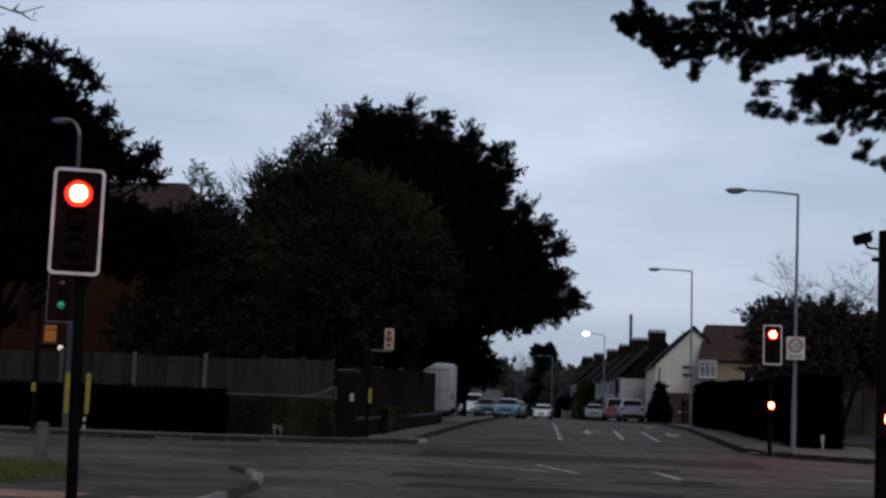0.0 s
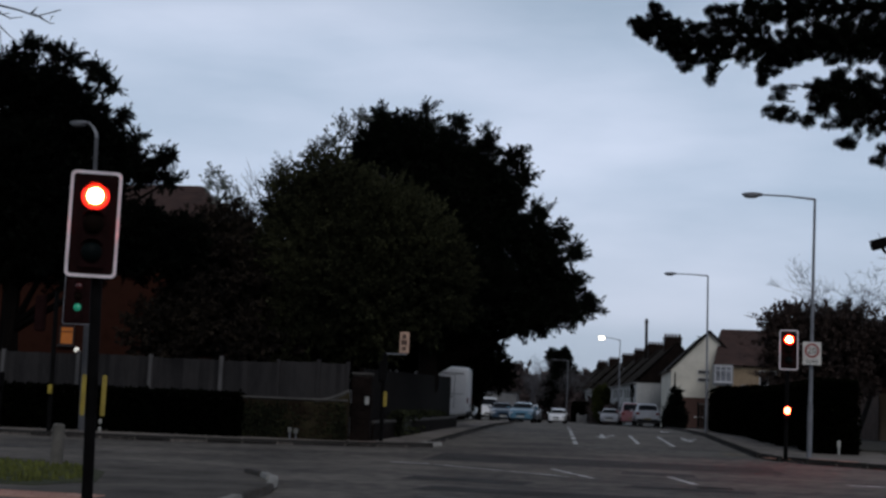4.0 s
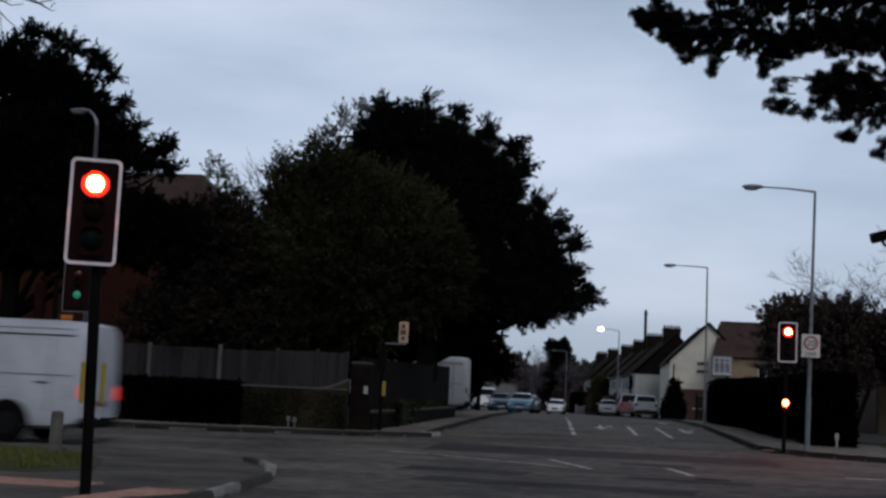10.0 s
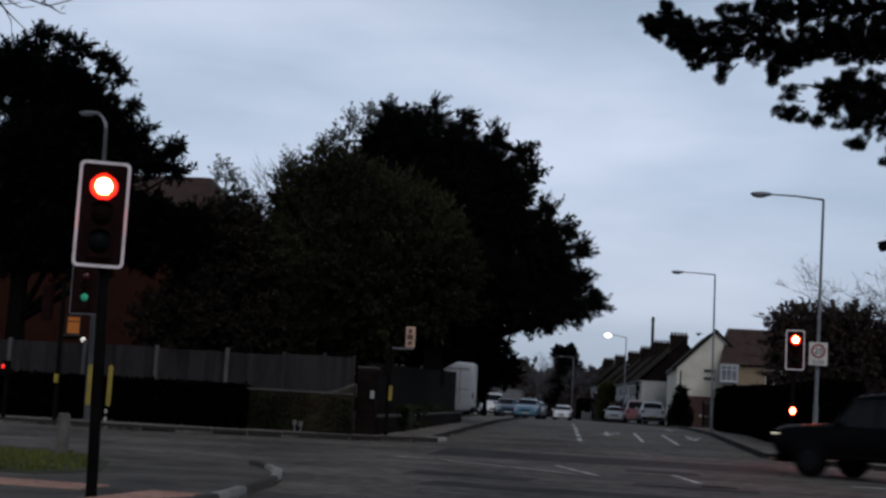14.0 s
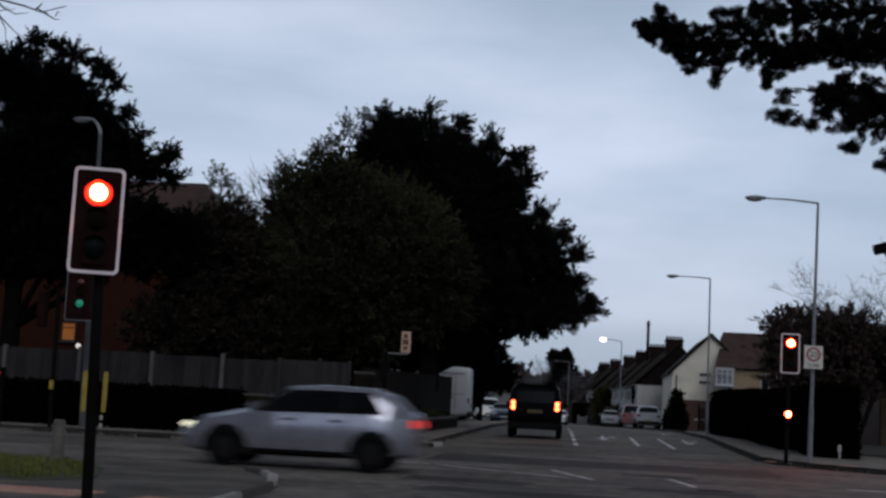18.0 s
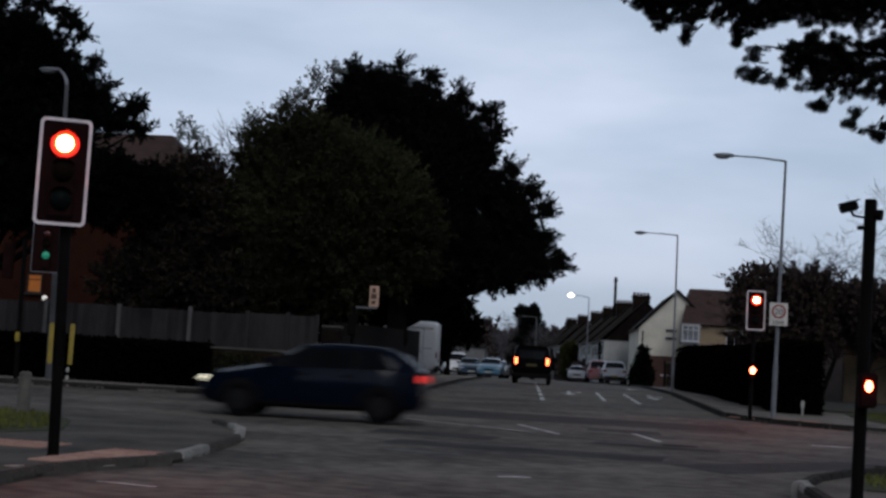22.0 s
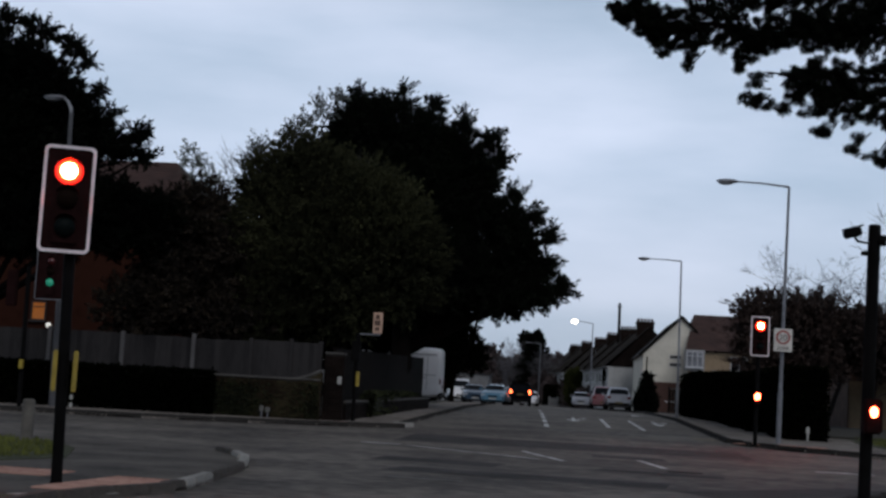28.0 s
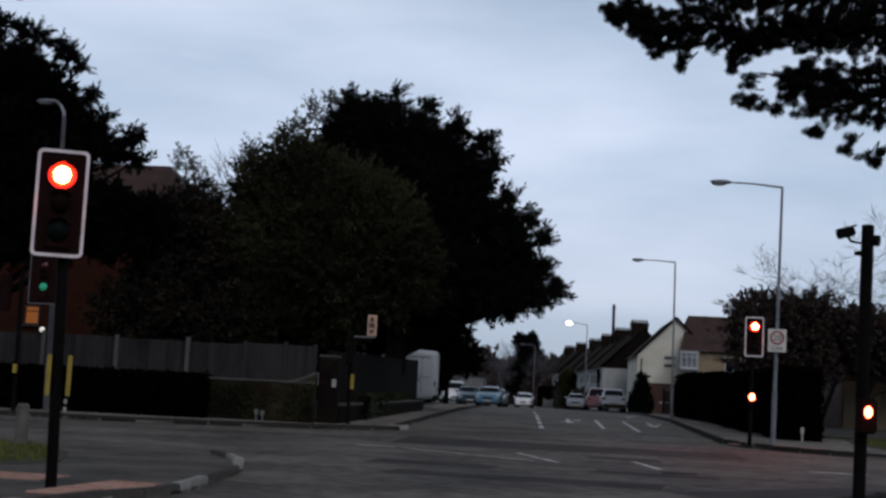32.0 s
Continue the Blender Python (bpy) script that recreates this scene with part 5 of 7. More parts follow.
    part("branchwork", twig, BARK, t)["kind"] = "stuff"
    n = 150
    pos, dr, ln = [], [], []
    for e, d, s in tips:
        v = rand_dirs(rng, n)
        v[:, 2] = np.where(v[:, 2] < 0, v[:, 2] * 0.75, v[:, 2])
        pos.append(np.array(e)[None] + v * 0.01 - np.array(d)[None] * rng.uniform(0, 0.05, (n, 1)))
        dr.append(np.array(d) * 0.35 + v)
        ln.append(rng.uniform(0.045, 0.095, n) * s)
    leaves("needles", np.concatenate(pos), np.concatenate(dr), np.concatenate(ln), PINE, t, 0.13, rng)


pine_branch()
for i, (x, y, hh) in enumerate(((4.0, 150, 2.2), (2.9, 175, 2.6), (1.4, 188, 3.4), (-0.4, 204, 4.0), (-2.6, 208, 4.4))):
    tree("garden_tree", "dim brown garden tree before the row of houses", (x, y, gz(y) + 0.1),
         [(x, y, hh * 0.62, 1.5, 1.3, hh * 0.55), (x - 0.9, y + 1, hh * 0.5, 1.3, 1.2, hh * 0.5)], HAZED_WOOD, 420, 0.5, 12, 0.32, trunk_r=0.1, seed=70 + i)


def overhang_twig():
    t = thing("bare_tree", "bare street tree whose twig tip hangs into view", "tree", pose(-10.6, 16.2, 0.12))
    bm = nb()
    tube(bm, [(0, 0, 0), (0.1, 0, 2.5), (0, 0.1, 6.5)], [0.16, 0.12, 0.05], 8)
    part("trunk", bm, BARK, t, "", True)
    tw = nb()
    tube(tw, [(0.05, 0, 4.6), (1.2, 0, 5.7), (2.1, 0, 5.99), (2.93, -0.1, 5.95), (3.28, -0.1, 5.87), (3.48, -0.1, 5.80), (3.6, -0.1, 5.78)], [0.05, 0.032, 0.02, 0.014, 0.012, 0.009, 0.005], 5)
    tube(tw, [(3.42, -0.1, 5.82), (3.47, -0.1, 5.86), (3.52, -0.1, 5.92)], [0.010, 0.012, 0.004], 4)
    tube(tw, [(3.5, -0.1, 5.79), (3.66, -0.1, 5.83), (3.8, -0.1, 5.87), (3.84, -0.1, 5.88)], [0.009, 0.007, 0.008, 0.004], 4)
    tube(tw, [(2.1, 0, 5.95), (2.7, -0.1, 5.86), (2.96, -0.1, 5.80), (3.16, -0.1, 5.83)], [0.012, 0.009, 0.007, 0.004], 4)
    tube(tw, [(2.85, -0.1, 5.82), (2.98, -0.1, 5.87), (3.06, -0.1, 5.84)], [0.006, 0.005, 0.003], 4)
    tube(tw, [(2.84, -0.10, 6.00), (3.00, -0.10, 5.84), (3.17, -0.10, 5.76), (3.34, -0.10, 5.78)], [0.012, 0.009, 0.007, 0.004], 4)
    tube(tw, [(2.82, -0.10, 5.86), (3.05, -0.10, 5.65), (3.16, -0.10, 5.55), (3.28, -0.10, 5.46)], [0.012, 0.009, 0.006, 0.004], 4)
    tube(tw, [(2.93, -0.10, 5.77), (3.05, -0.10, 5.58), (3.08, -0.10, 5.37)], [0.009, 0.006, 0.004], 4)
    tube(tw, [(3.45, -0.10, 5.84), (3.61, -0.10, 5.75), (3.70, -0.10, 5.70), (3.76, -0.10, 5.70)], [0.010, 0.009, 0.006, 0.004], 4)
    tube(tw, [(3.70, -0.10, 5.74), (3.73, -0.10, 5.81), (3.75, -0.10, 5.78)], [0.007, 0.005, 0.003], 4)
    part("branchwork", tw, BARK, t)["kind"] = "stuff"


overhang_twig()


def far_woods():
    """The belt of garden trees that closes the road's far end."""
    rng = np.random.default_rng(51)
    lobes = []
    for x in np.arange(-34, 20, 1.6):
        h = 6.4 + 1.7 * rng.random()
        lobes.append((x + rng.normal(0, 0.6), 240 + rng.normal(0, 6), h * 0.55, 2.6, 2.2, h * 0.62))
    pos, dr = plumes(rng, lobes, 9000, 0.9, 16, (0, 0, 0.5), (0.2, 1.05))
    ob = leaves("distant_trees", pos, dr, rng.uniform(0.5, 1.3, len(pos)), HAZED_WOOD, None, 0.5, rng)
    tagged(ob, "dim brown belt of distant garden trees", "woods", kind="stuff")


far_woods()
for x, y, hh, sd in ((-11.2, 203, 8.8, 81), (-8.8, 205, 9.6, 82), (-7.2, 208, 8.8, 83), (-1.6, 209, 8.6, 84), (0.2, 211, 8.0, 85)):
    bare_crown("bare_tree", "bare twiggy tree far down the road, haze painted into its colour", (x, y, 0.3), hh, 1.1, sd, 5, 0.22, HAZED_TWIG)
tree("distant_conifer", "dark pointed conifer far beyond the houses", (-4.6, 216, 0.35),
     [(-5.7, 216, 10.5, 0.55, 0.8, 1.2), (-3.7, 216, 10.7, 0.6, 0.8, 1.3), (-4.7, 216, 9.7, 1.7, 1.5, 1.4), (-3.9, 216, 8.3, 2.1, 1.8, 1.6), (-4.5, 216, 5.0, 2.9, 2.2, 3.0)], YEW, 620, 0.45, 18, 0.32, trunk_r=0.2, seed=52)
tree("roadside_tree", "dim leafy tree beside the side road with gaps of sky", (-6.6, 84, zt(84)),
     [(-5.5, 84, 3.6, 1.0, 1.0, 1.1), (-6.4, 84, 5.2, 1.4, 1.2, 1.5), (-7.4, 84, 3.4, 1.5, 1.2, 1.8), (-8.0, 84, 2.0, 1.3, 1.0, 1.4)], HEDGE, 520, 0.4, 20, 0.2, trunk_r=0.14, seed=53, shell=(0.3, 1.05))
tree("roadside_tree", "low dim brown hedge trees far along the road", (-9.5, 118, gz(118)),
     [(-11.5, 118, 2.6, 2.2, 1.5, 2.3), (-9.4, 119, 2.9, 2.0, 1.5, 2.5), (-7.4, 121, 2.7, 1.6, 1.5, 2.3)], HAZED_WOOD, 1100, 0.5, 14, 0.3, trunk_r=0.12, seed=54, limbs=False)


def unseen_woods():
    """An unseen belt of trees added behind the viewpoint to darken reflections and low sky light."""
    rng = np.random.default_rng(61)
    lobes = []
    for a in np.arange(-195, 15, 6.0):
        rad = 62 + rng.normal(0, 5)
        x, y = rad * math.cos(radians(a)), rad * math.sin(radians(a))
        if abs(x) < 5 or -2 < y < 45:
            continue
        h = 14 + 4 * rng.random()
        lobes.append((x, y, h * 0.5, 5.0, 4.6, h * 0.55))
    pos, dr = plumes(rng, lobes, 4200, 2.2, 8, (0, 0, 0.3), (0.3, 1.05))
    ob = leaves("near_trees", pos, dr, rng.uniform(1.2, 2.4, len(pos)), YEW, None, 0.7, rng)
    tagged(ob, "added belt of unseen dark trees that dims reflections and low sky light", "woods", kind="stuff")


unseen_woods()


# ---- houses ----
def roof_plane(bm, a, b, c, d, courses, lift=0.025):
    """Overlapping courses from the eaves a-b up to the ridge d-c."""
    a, b, c, d = (Vector(p) for p in (a, b, c, d))
    nrm = (b - a).cross(d - a).normalized()
    rows = []
    for i in range(courses):
        f0, f1 = i / courses, (i + 1) / courses
        rows.append((a.lerp(d, f0) + nrm * lift, b.lerp(c, f0) + nrm * lift))
        rows.append((a.lerp(d, f1), b.lerp(c, f1)))
    vs = [(bm.verts.new(p), bm.verts.new(q)) for p, q in rows]
    for (p, q), (r, s) in zip(vs, vs[1:]):
        bm.faces.new((p, q, s, r))


def window(parent, c, w, h, axis, glass=None, bars=1, t=0.06, frame=WINDOW_FRAME):
    """A framed window on a wall; axis: 'x' faces -x, 'y' faces -y."""
    def bx(bm, u, z, du, dz, out, th):
        if axis == "y":
            box(bm, (c[0] + u, c[1] - out, c[2] + z), (du, th, dz))
        else:
            box(bm, (c[0] - out, c[1] + u, c[2] + z), (th, du, dz))
    bm = nb()
    rings = []
    for out, g in ((-0.02, 1), (0.08, 1), (0.08, -1), (-0.02, -1)):
        ww, hh = (w + g * t) / 2, (h + g * t) / 2
        rings.append([bm.verts.new((c[0] + u * ww, c[1] - out, c[2] + v * hh) if axis == "y" else (c[0] - out, c[1] + u * ww, c[2] + v * hh)) for u, v in ((-1, -1), (1, -1), (1, 1), (-1, 1))])
    for i in range(4):
        p, q = rings[i], rings[(i + 1) % 4]
        for k in range(4):
            bm.faces.new((p[k], p[(k + 1) % 4], q[(k + 1) % 4], q[k]))
    bmesh.ops.recalc_face_normals(bm, faces=bm.faces[:])
    fr = part("window", bm, frame, parent, "white framed window" if frame is WINDOW_FRAME else "dark framed window")
    for k in range(bars):
        bm = nb()
        bx(bm, -w / 2 + w * (k + 1) / (bars + 1), 0, t * 0.8, h - t, 0.03, 0.08)
        part("glazing_bar", bm, frame, fr)
    bm = nb()
    bx(bm, 0, h * 0.22, w - t, t * 0.7, 0.034, 0.08)
    part("transom", bm, frame, fr)
    bm = nb()
    bx(bm, 0, 0, w - t, h - t, 0.012, 0.012)
    part("pane", bm, glass or GLASS_DARK, fr)
    bm = nb()
    bx(bm, 0, -h / 2 - 0.07, w + 0.2, 0.07, 0.06, 0.2)
    part("sill", bm, frame, fr)
    return fr


def chimney(parent, x, y, z0, z1, w, d, pots, material=None, across=False):
    bm = nb()
    box(bm, (x, y, (z0 + z1) / 2), (w, d, z1 - z0))
    box(bm, (x, y, z1 - 0.12), (w + 0.12, d + 0.12, 0.16))
    c = part("chimney", bm, material or BRICK_DARK, parent, "dark brick chimney stack")
    for k in range(pots):
        bm = nb()
        px, py = (x, y - d / 2 + d * (k + 0.5) / pots) if across else (x - w / 2 + w * (k + 0.5) / pots, y)
        cyl(bm, (px, py, z1 - 0.05), (px, py, z1 + 0.30), 0.13, 0.11, 10)
        part("chimney_pot", bm, BRICK, c)
    return c


def gable_house():
    """Cream gable end towards the junction, terrace running away behind it."""
    h = thing("gable_house", "end house with cream rendered gable and dark tiled roof", "house")
    y0, y1 = 108, 122
    xl, xp, xr, ze, zp, zb = 6.5, 9.4, 12.3, 5.32, 8.2, 0.45
    bm = nb()
    fr = [bm.verts.new((x, y0, z)) for x, z in ((xl, zb), (xr, zb), (xr, ze), (xp, zp), (xl, ze))]
    bk = [bm.verts.new((x, y1, z)) for x, z in ((xl, zb), (xr, zb), (xr, ze), (xp, zp), (xl, ze))]
    bm.faces.new(fr)
    bm.faces.new(bk[::-1])
    for k in range(5):
        bm.faces.new((fr[k], bk[k], bk[(k + 1) % 5], fr[(k + 1) % 5]))
    bmesh.ops.recalc_face_normals(bm, faces=bm.faces[:])
    part("wall", bm, RENDER_CREAM, h, "cream rendered gable wall")
    bm = nb()
    box(bm, ((xl + xr) / 2 + 0.1, y0 - 0.03, 1.7), (xr - xl - 0.3, 0.05, 2.6))
    part("plinth", bm, BRICK, h, "brown brick lower wall")
    bm = nb()
    roof_plane(bm, (xl - 0.35, y1 + 0.2, ze - 0.3), (xl - 0.35, y0 - 0.25, ze - 0.3), (xp, y0 - 0.25, zp + 0.06), (xp, y1 + 0.2, zp + 0.06), 22)
    roof_plane(bm, (xr + 0.35, y0 - 0.25, ze - 0.3), (xr + 0.35, y1 + 0.2, ze - 0.3), (xp, y1 + 0.2, zp + 0.06), (xp, y0 - 0.25, zp + 0.06), 22)
    part("roof", bm, ROOF_TILE, h, "dark tiled roof")
    for sx in (-1, 1):
        bm = nb()
        e = xl - 0.35 if sx < 0 else xr + 0.35
        tube(bm, [(e, y0 - 0.26, ze - 0.34), (xp, y0 - 0.26, zp)], [0.09, 0.09], 4)
        part("bargeboard", bm, DARK_TIMBER, h)
    bm = nb()
    cyl(bm, (xp + 0.05, y0 + 0.4, zp), (xp + 0.05, y0 + 0.4, zp + 0.1), 0.1)
    part("ridge_cap", bm, ROOF_TILE, h)
    # two small name panels as plain plates
    for z in (5.35, 4.75):
        bm = nb()
        box(bm, (9.0, y0 - 0.04, z - 0.35), (1.0, 0.04, 0.42))
        pl = part("wall_plate", bm, SIGN_WHITE, h, "white wall plate")
        bm = nb()
        box(bm, (9.0, y0 - 0.065, z - 0.35), (0.84, 0.01, 0.24))
        part("bar", bm, SIGN_DARK, pl)
    bm = nb()
    tube(bm, [(6.8, y0 - 0.1, 4.9), (6.8, y0 - 0.1, 1.0)], [0.05, 0.05], 6)
    part("downpipe", bm, TRIM_BLACK, h)
    bm = nb()
    bmesh.ops.create_uvsphere(bm, u_segments=10, v_segments=6, radius=0.16, matrix=Matrix.Translation((9.5, y0 - 0.3, 2.2)))
    part("porch_lamp", bm, PORCH_LIT, h, "lit porch lamp")
    bm = nb()
    box(bm, (9.6, y0 - 0.07, 1.5), (2.6, 0.06, 0.1))
    part("canopy", bm, WINDOW_FRAME, h, "pale door canopy")


gable_house()


def bay_house():
    h = thing("bay_house", "brown roofed house with ochre wall and white bay window", "house")
    y0, y1 = 105.5, 116
    bm = nb()
    box(bm, (15.1, (y0 + y1) / 2, 2.9), (10.2, y1 - y0, 5.0))
    part("wall", bm, RENDER_OCHRE, h, "ochre rendered wall")
    bm = nb()
    zr, ze = 8.6, 5.5
    roof_plane(bm, (9.5, y0 - 0.4, ze), (20.6, y0 - 0.4, ze), (18.5, (y0 + y1) / 2, zr), (10.6, (y0 + y1) / 2, zr), 20)
    roof_plane(bm, (9.7, y1 + 0.4, ze), (9.7, y0 - 0.4, ze), (10.6, (y0 + y1) / 2, zr), (10.6, (y0 + y1) / 2 + 0.01, zr), 20)
    roof_plane(bm, (20.6, y0 - 0.4, ze), (20.6, y1 + 0.4, ze), (18.5, (y0 + y1) / 2 + 0.01, zr), (18.5, (y0 + y1) / 2, zr), 20)
    roof_plane(bm, (20.6, y1 + 0.4, ze), (9.7, y1 + 0.4, ze), (10.6, (y0 + y1) / 2, zr), (18.5, (y0 + y1) / 2, zr), 20)
    part("roof", bm, ROOF_BROWN, h, "brown tiled roof")
    bm = nb()
    box(bm, (10.2, y0 - 0.35, 4.72), (1.5, 0.8, 1.6), 0.05)
    bay = part("bay", bm, RENDER_WHITE, h, "white bay")
    window(h, (10.2, y0 - 0.76, 4.8), 1.2, 1.15, "y", CURTAIN_GLASS, bars=2)
    window(h, (13.6, y0 - 0.01, 4.6), 1.2, 1.1, "y")
    window(h, (16.6, y0 - 0.01, 4.6), 1.2, 1.1, "y")
    bm = nb()
    box(bm, (15.0, y0 - 0.1, 3.95), (6.8, 0.12, 0.2))
    part("band", bm, RENDER_WHITE, h, "pale string course")


bay_house()


def terrace():
    """The row of hipped house pairs that follows the road as it bends away."""
    xs = [8.0, 7.3, 6.5, 5.55, 4.15, 2.7]
    turn = [2.3, 2.5, 2.9, 3.9, 4.7, 4.9]
    first = None
    L, w, ze, zr = 17.2, 3.6, 4.05, 7.85
    for k in range(6):
        if first is None:
            h = thing("terrace_house", "pale rendered house pair with dark pitched roof and chimney", "house", group="row of houses")
            bm = nb()
            box(bm, (L / 2, 0, ze / 2 - 0.75), (L, 2 * w, ze + 1.5))
            part("wall", bm, RENDER_PALE, h, "pale rendered wall")
            bm = nb()
            e, g = w + 0.4, 0.0
            roof_plane(bm, (g, e, ze), (L, e, ze), (L, 0, zr), (0.0, 0, zr), 16)
            roof_plane(bm, (L, -e, ze), (g, -e, ze), (0.0, 0, zr), (L, 0, zr), 16)
            part("roof", bm, ROOF_MOSS, h, "mossy brown tiled roof")
            # Gable ends are coloured dark as shade, to blend with the roof slopes.
            for gx in (0.02, L - 0.02):
                bm = nb()
                lo = [bm.verts.new((gx + d, y, z)) for d in (-0.02, 0.02) for y, z in ((-w, ze - 0.02), (w, ze - 0.02), (0, zr - 0.12))]
                bm.faces.new(lo[:3])
                bm.faces.new(lo[3:][::-1])
                for i, j in ((0, 1), (1, 2), (2, 0)):
                    bm.faces.new((lo[i], lo[j], lo[j + 3], lo[i + 3]))
                bmesh.ops.recalc_face_normals(bm, faces=bm.faces[:])
                part("gable", bm, BRICK_DARK, h, "gable end with shade put into its dark colour")
            bm = nb()
            box(bm, (L / 2, 0, ze - 0.06), (L, 2 * e - 0.2, 0.1))
            part("eaves_board", bm, RENDER_WHITE, h)
            chimney(h, 3.4, 0.1, 6.9, 8.45, 0.9, 1.6, 5, None, True)
            for x in (2.2, 6.0, 10.0, 13.6):
                for z in (1.4, 3.2):
                    bm = nb()
                    box(bm, (x, w + 0.01, z), (1.3, 0.08, 1.1))
                    wd = part("window", bm, WINDOW_FRAME, h, "white framed window")
                    bm = nb()
                    box(bm, (x, w + 0.055, z), (1.1, 0.02, 0.9))
                    part("pane", bm, GLASS_DARK, wd)
            first = h
        else:
            h = copy_thing(first, Matrix())
        y = 124.6 + k * 17.3
        h.matrix_basis = pose(xs[k], y, gz(124) - 0.05 + 0.18 * k, 0, 0, 90 + turn[k])


terrace()


def brick_house():
    """Brown brick house half hidden by the trees of the far corner."""
    h = thing("brick_house", "brown brick house half hidden behind garden trees", "house")
    y0, y1, xl, xr = 58, 67, -31, -15.3
    z0 = zt(58) - 0.1
    bm = nb()
    box(bm, ((xl + xr) / 2, (y0 + y1) / 2, (z0 + 8.0) / 2), (xr - xl, y1 - y0, 8.0 - z0))
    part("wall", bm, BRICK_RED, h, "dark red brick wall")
    bm = nb()
    ym = (y0 + y1) / 2
    roof_plane(bm, (xl - 0.4, y0 - 0.4, 7.9), (xr + 0.4, y0 - 0.4, 7.9), (-18.6, ym, 11.36), (-28, ym, 11.36), 24)
    roof_plane(bm, (xr + 0.4, y0 - 0.4, 7.9), (xr + 0.4, y1 + 0.4, 7.9), (-18.6, ym + 0.01, 11.36), (-18.6, ym, 11.36), 24)
    roof_plane(bm, (xl - 0.4, y1 + 0.4, 7.9), (xl - 0.4, y0 - 0.4, 7.9), (-28, ym, 11.36), (-28, ym + 0.01, 11.36), 24)
    roof_plane(bm, (xr + 0.4, y1 + 0.4, 7.9), (xl - 0.4, y1 + 0.4, 7.9), (-28, ym, 11.36), (-18.6, ym, 11.36), 24)
    part("roof", bm, ROOF_BROWN, h, "brown tiled roof")
    for x in (-17.8, -27.5):
        for z in (2.6, 5.6):
            window(h, (x, y0 - 0.01, z), 1.3, 1.3, "y", GLASS_DULL, frame=FRAME_DARK)
    window(h, (-22.95, y0 - 0.01, 3.78), 0.62, 0.78, "y", WINDOW_LIT, 0, frame=FRAME_DARK)
    bm = nb()
    bmesh.ops.create_uvsphere(bm, u_segments=10, v_segments=6, radius=0.12, matrix=Matrix.Translation((-22.42, y0 - 0.14, 3.16)))
    part("wall_lamp", bm, MATS["wall_lamp_lit"], h, "small lit white wall lamp", True)


brick_house()


def low_building():
    h = thing("garage_block", "low brown building with timber doors behind the verge", "garage")
    y0 = 60
    z = zt(60) - 0.1
    bm = nb()
    box(bm, (18.4, y0 + 3, z + 1.35), (12, 6, 2.7))
    part("wall", bm, BRICK_BROWN, h, "brown brick wall")
    for x in (13.6, 16.6, 19.6):
        bm = nb()
        box(bm, (x, y0 - 0.03, z + 1.05), (2.3, 0.08, 2.1), 0.01)
        dr = part("garage_door", bm, RENDER_OCHRE, h, "faded timber garage door")
        for k in range(7):
            bm = nb()
            box(bm, (x - 1.0 + k * 0.333, y0 - 0.08, z + 1.05), (0.3, 0.02, 2.0))
            part("board", bm, RENDER_OCHRE, dr)
    bm = nb()
    box(bm, (18.4, y0 + 3, z + 2.78), (12.4, 6.4, 0.16), 0.02)
    part("roof", bm, ROOF_TILE, h, "flat dark roof")


low_building()


def outbuilding():
    h = thing("garden_garage", "low grey rendered garage behind the parked cars", "garage")
    bm = nb()
    box(bm, (-8.0, 113, 1.6), (4.6, 5, 2.6))
    part("wall", bm, RENDER_GREY, h, "dull grey wall")
    bm = nb()
    box(bm, (-8.0, 113, 2.98), (5.0, 5.4, 0.16), 0.02)
    part("roof", bm, ROOF_TILE, h, "flat dark roof")
    bm = nb()
    box(bm, (-8.4, 110.46, 1.45), (2.3, 0.06, 2.1), 0.01)
    dr = part("garage_door", bm, RENDER_WHITE, h, "pale up-and-over door")
    for k in range(5):
        bm = nb()
        box(bm, (-8.4, 110.42, 0.65 + k * 0.4), (2.2, 0.02, 0.34))
        part("panel", bm, RENDER_WHITE, dr)


outbuilding()


def utility_pole():
    p = thing("utility_pole", "tall dark wooden utility pole behind the roofs", "utility pole")
    bm = nb()
    cyl(bm, (6.3, 150, 0.3), (6.25, 150, 12.1), 0.2, 0.15, 10)
    part("pole", bm, DARK_TIMBER, p)
    bm = nb()
    box(bm, (6.25, 150, 11.7), (0.5, 0.1, 0.1))
    part("crossarm", bm, DARK_TIMBER, p)


utility_pole()


def garden_gate(x, y, w, h, label):
    g = thing("garden_gate", label, "gate")
    z = zt(y)
    for sx in (-1, 1):
        bm = nb()
        box(bm, (x + sx * w / 2, y, z + h / 2), (0.1, 0.1, h), 0.01)
        part("post", bm, DARK_TIMBER, g)
    n = int(w / 0.14)
    for k in range(n):
        bm = nb()
        box(bm, (x - w / 2 + w * (k + 0.5) / n, y, z + h * 0.47), (0.11, 0.025, h * 0.85))
        part("slat", bm, DARK_TIMBER, g)
    bm = nb()
    box(bm, (x, y - 0.02, z + h * 0.92), (w, 0.05, 0.07))
    part("rail", bm, COPING, g, "pale top rail")


garden_gate(8.4, 88, 1.5, 1.35, "dark slatted garden gate by the house")
garden_gate(7.3, 84, 1.2, 1.6, "dark slatted garden gate by the hedge")


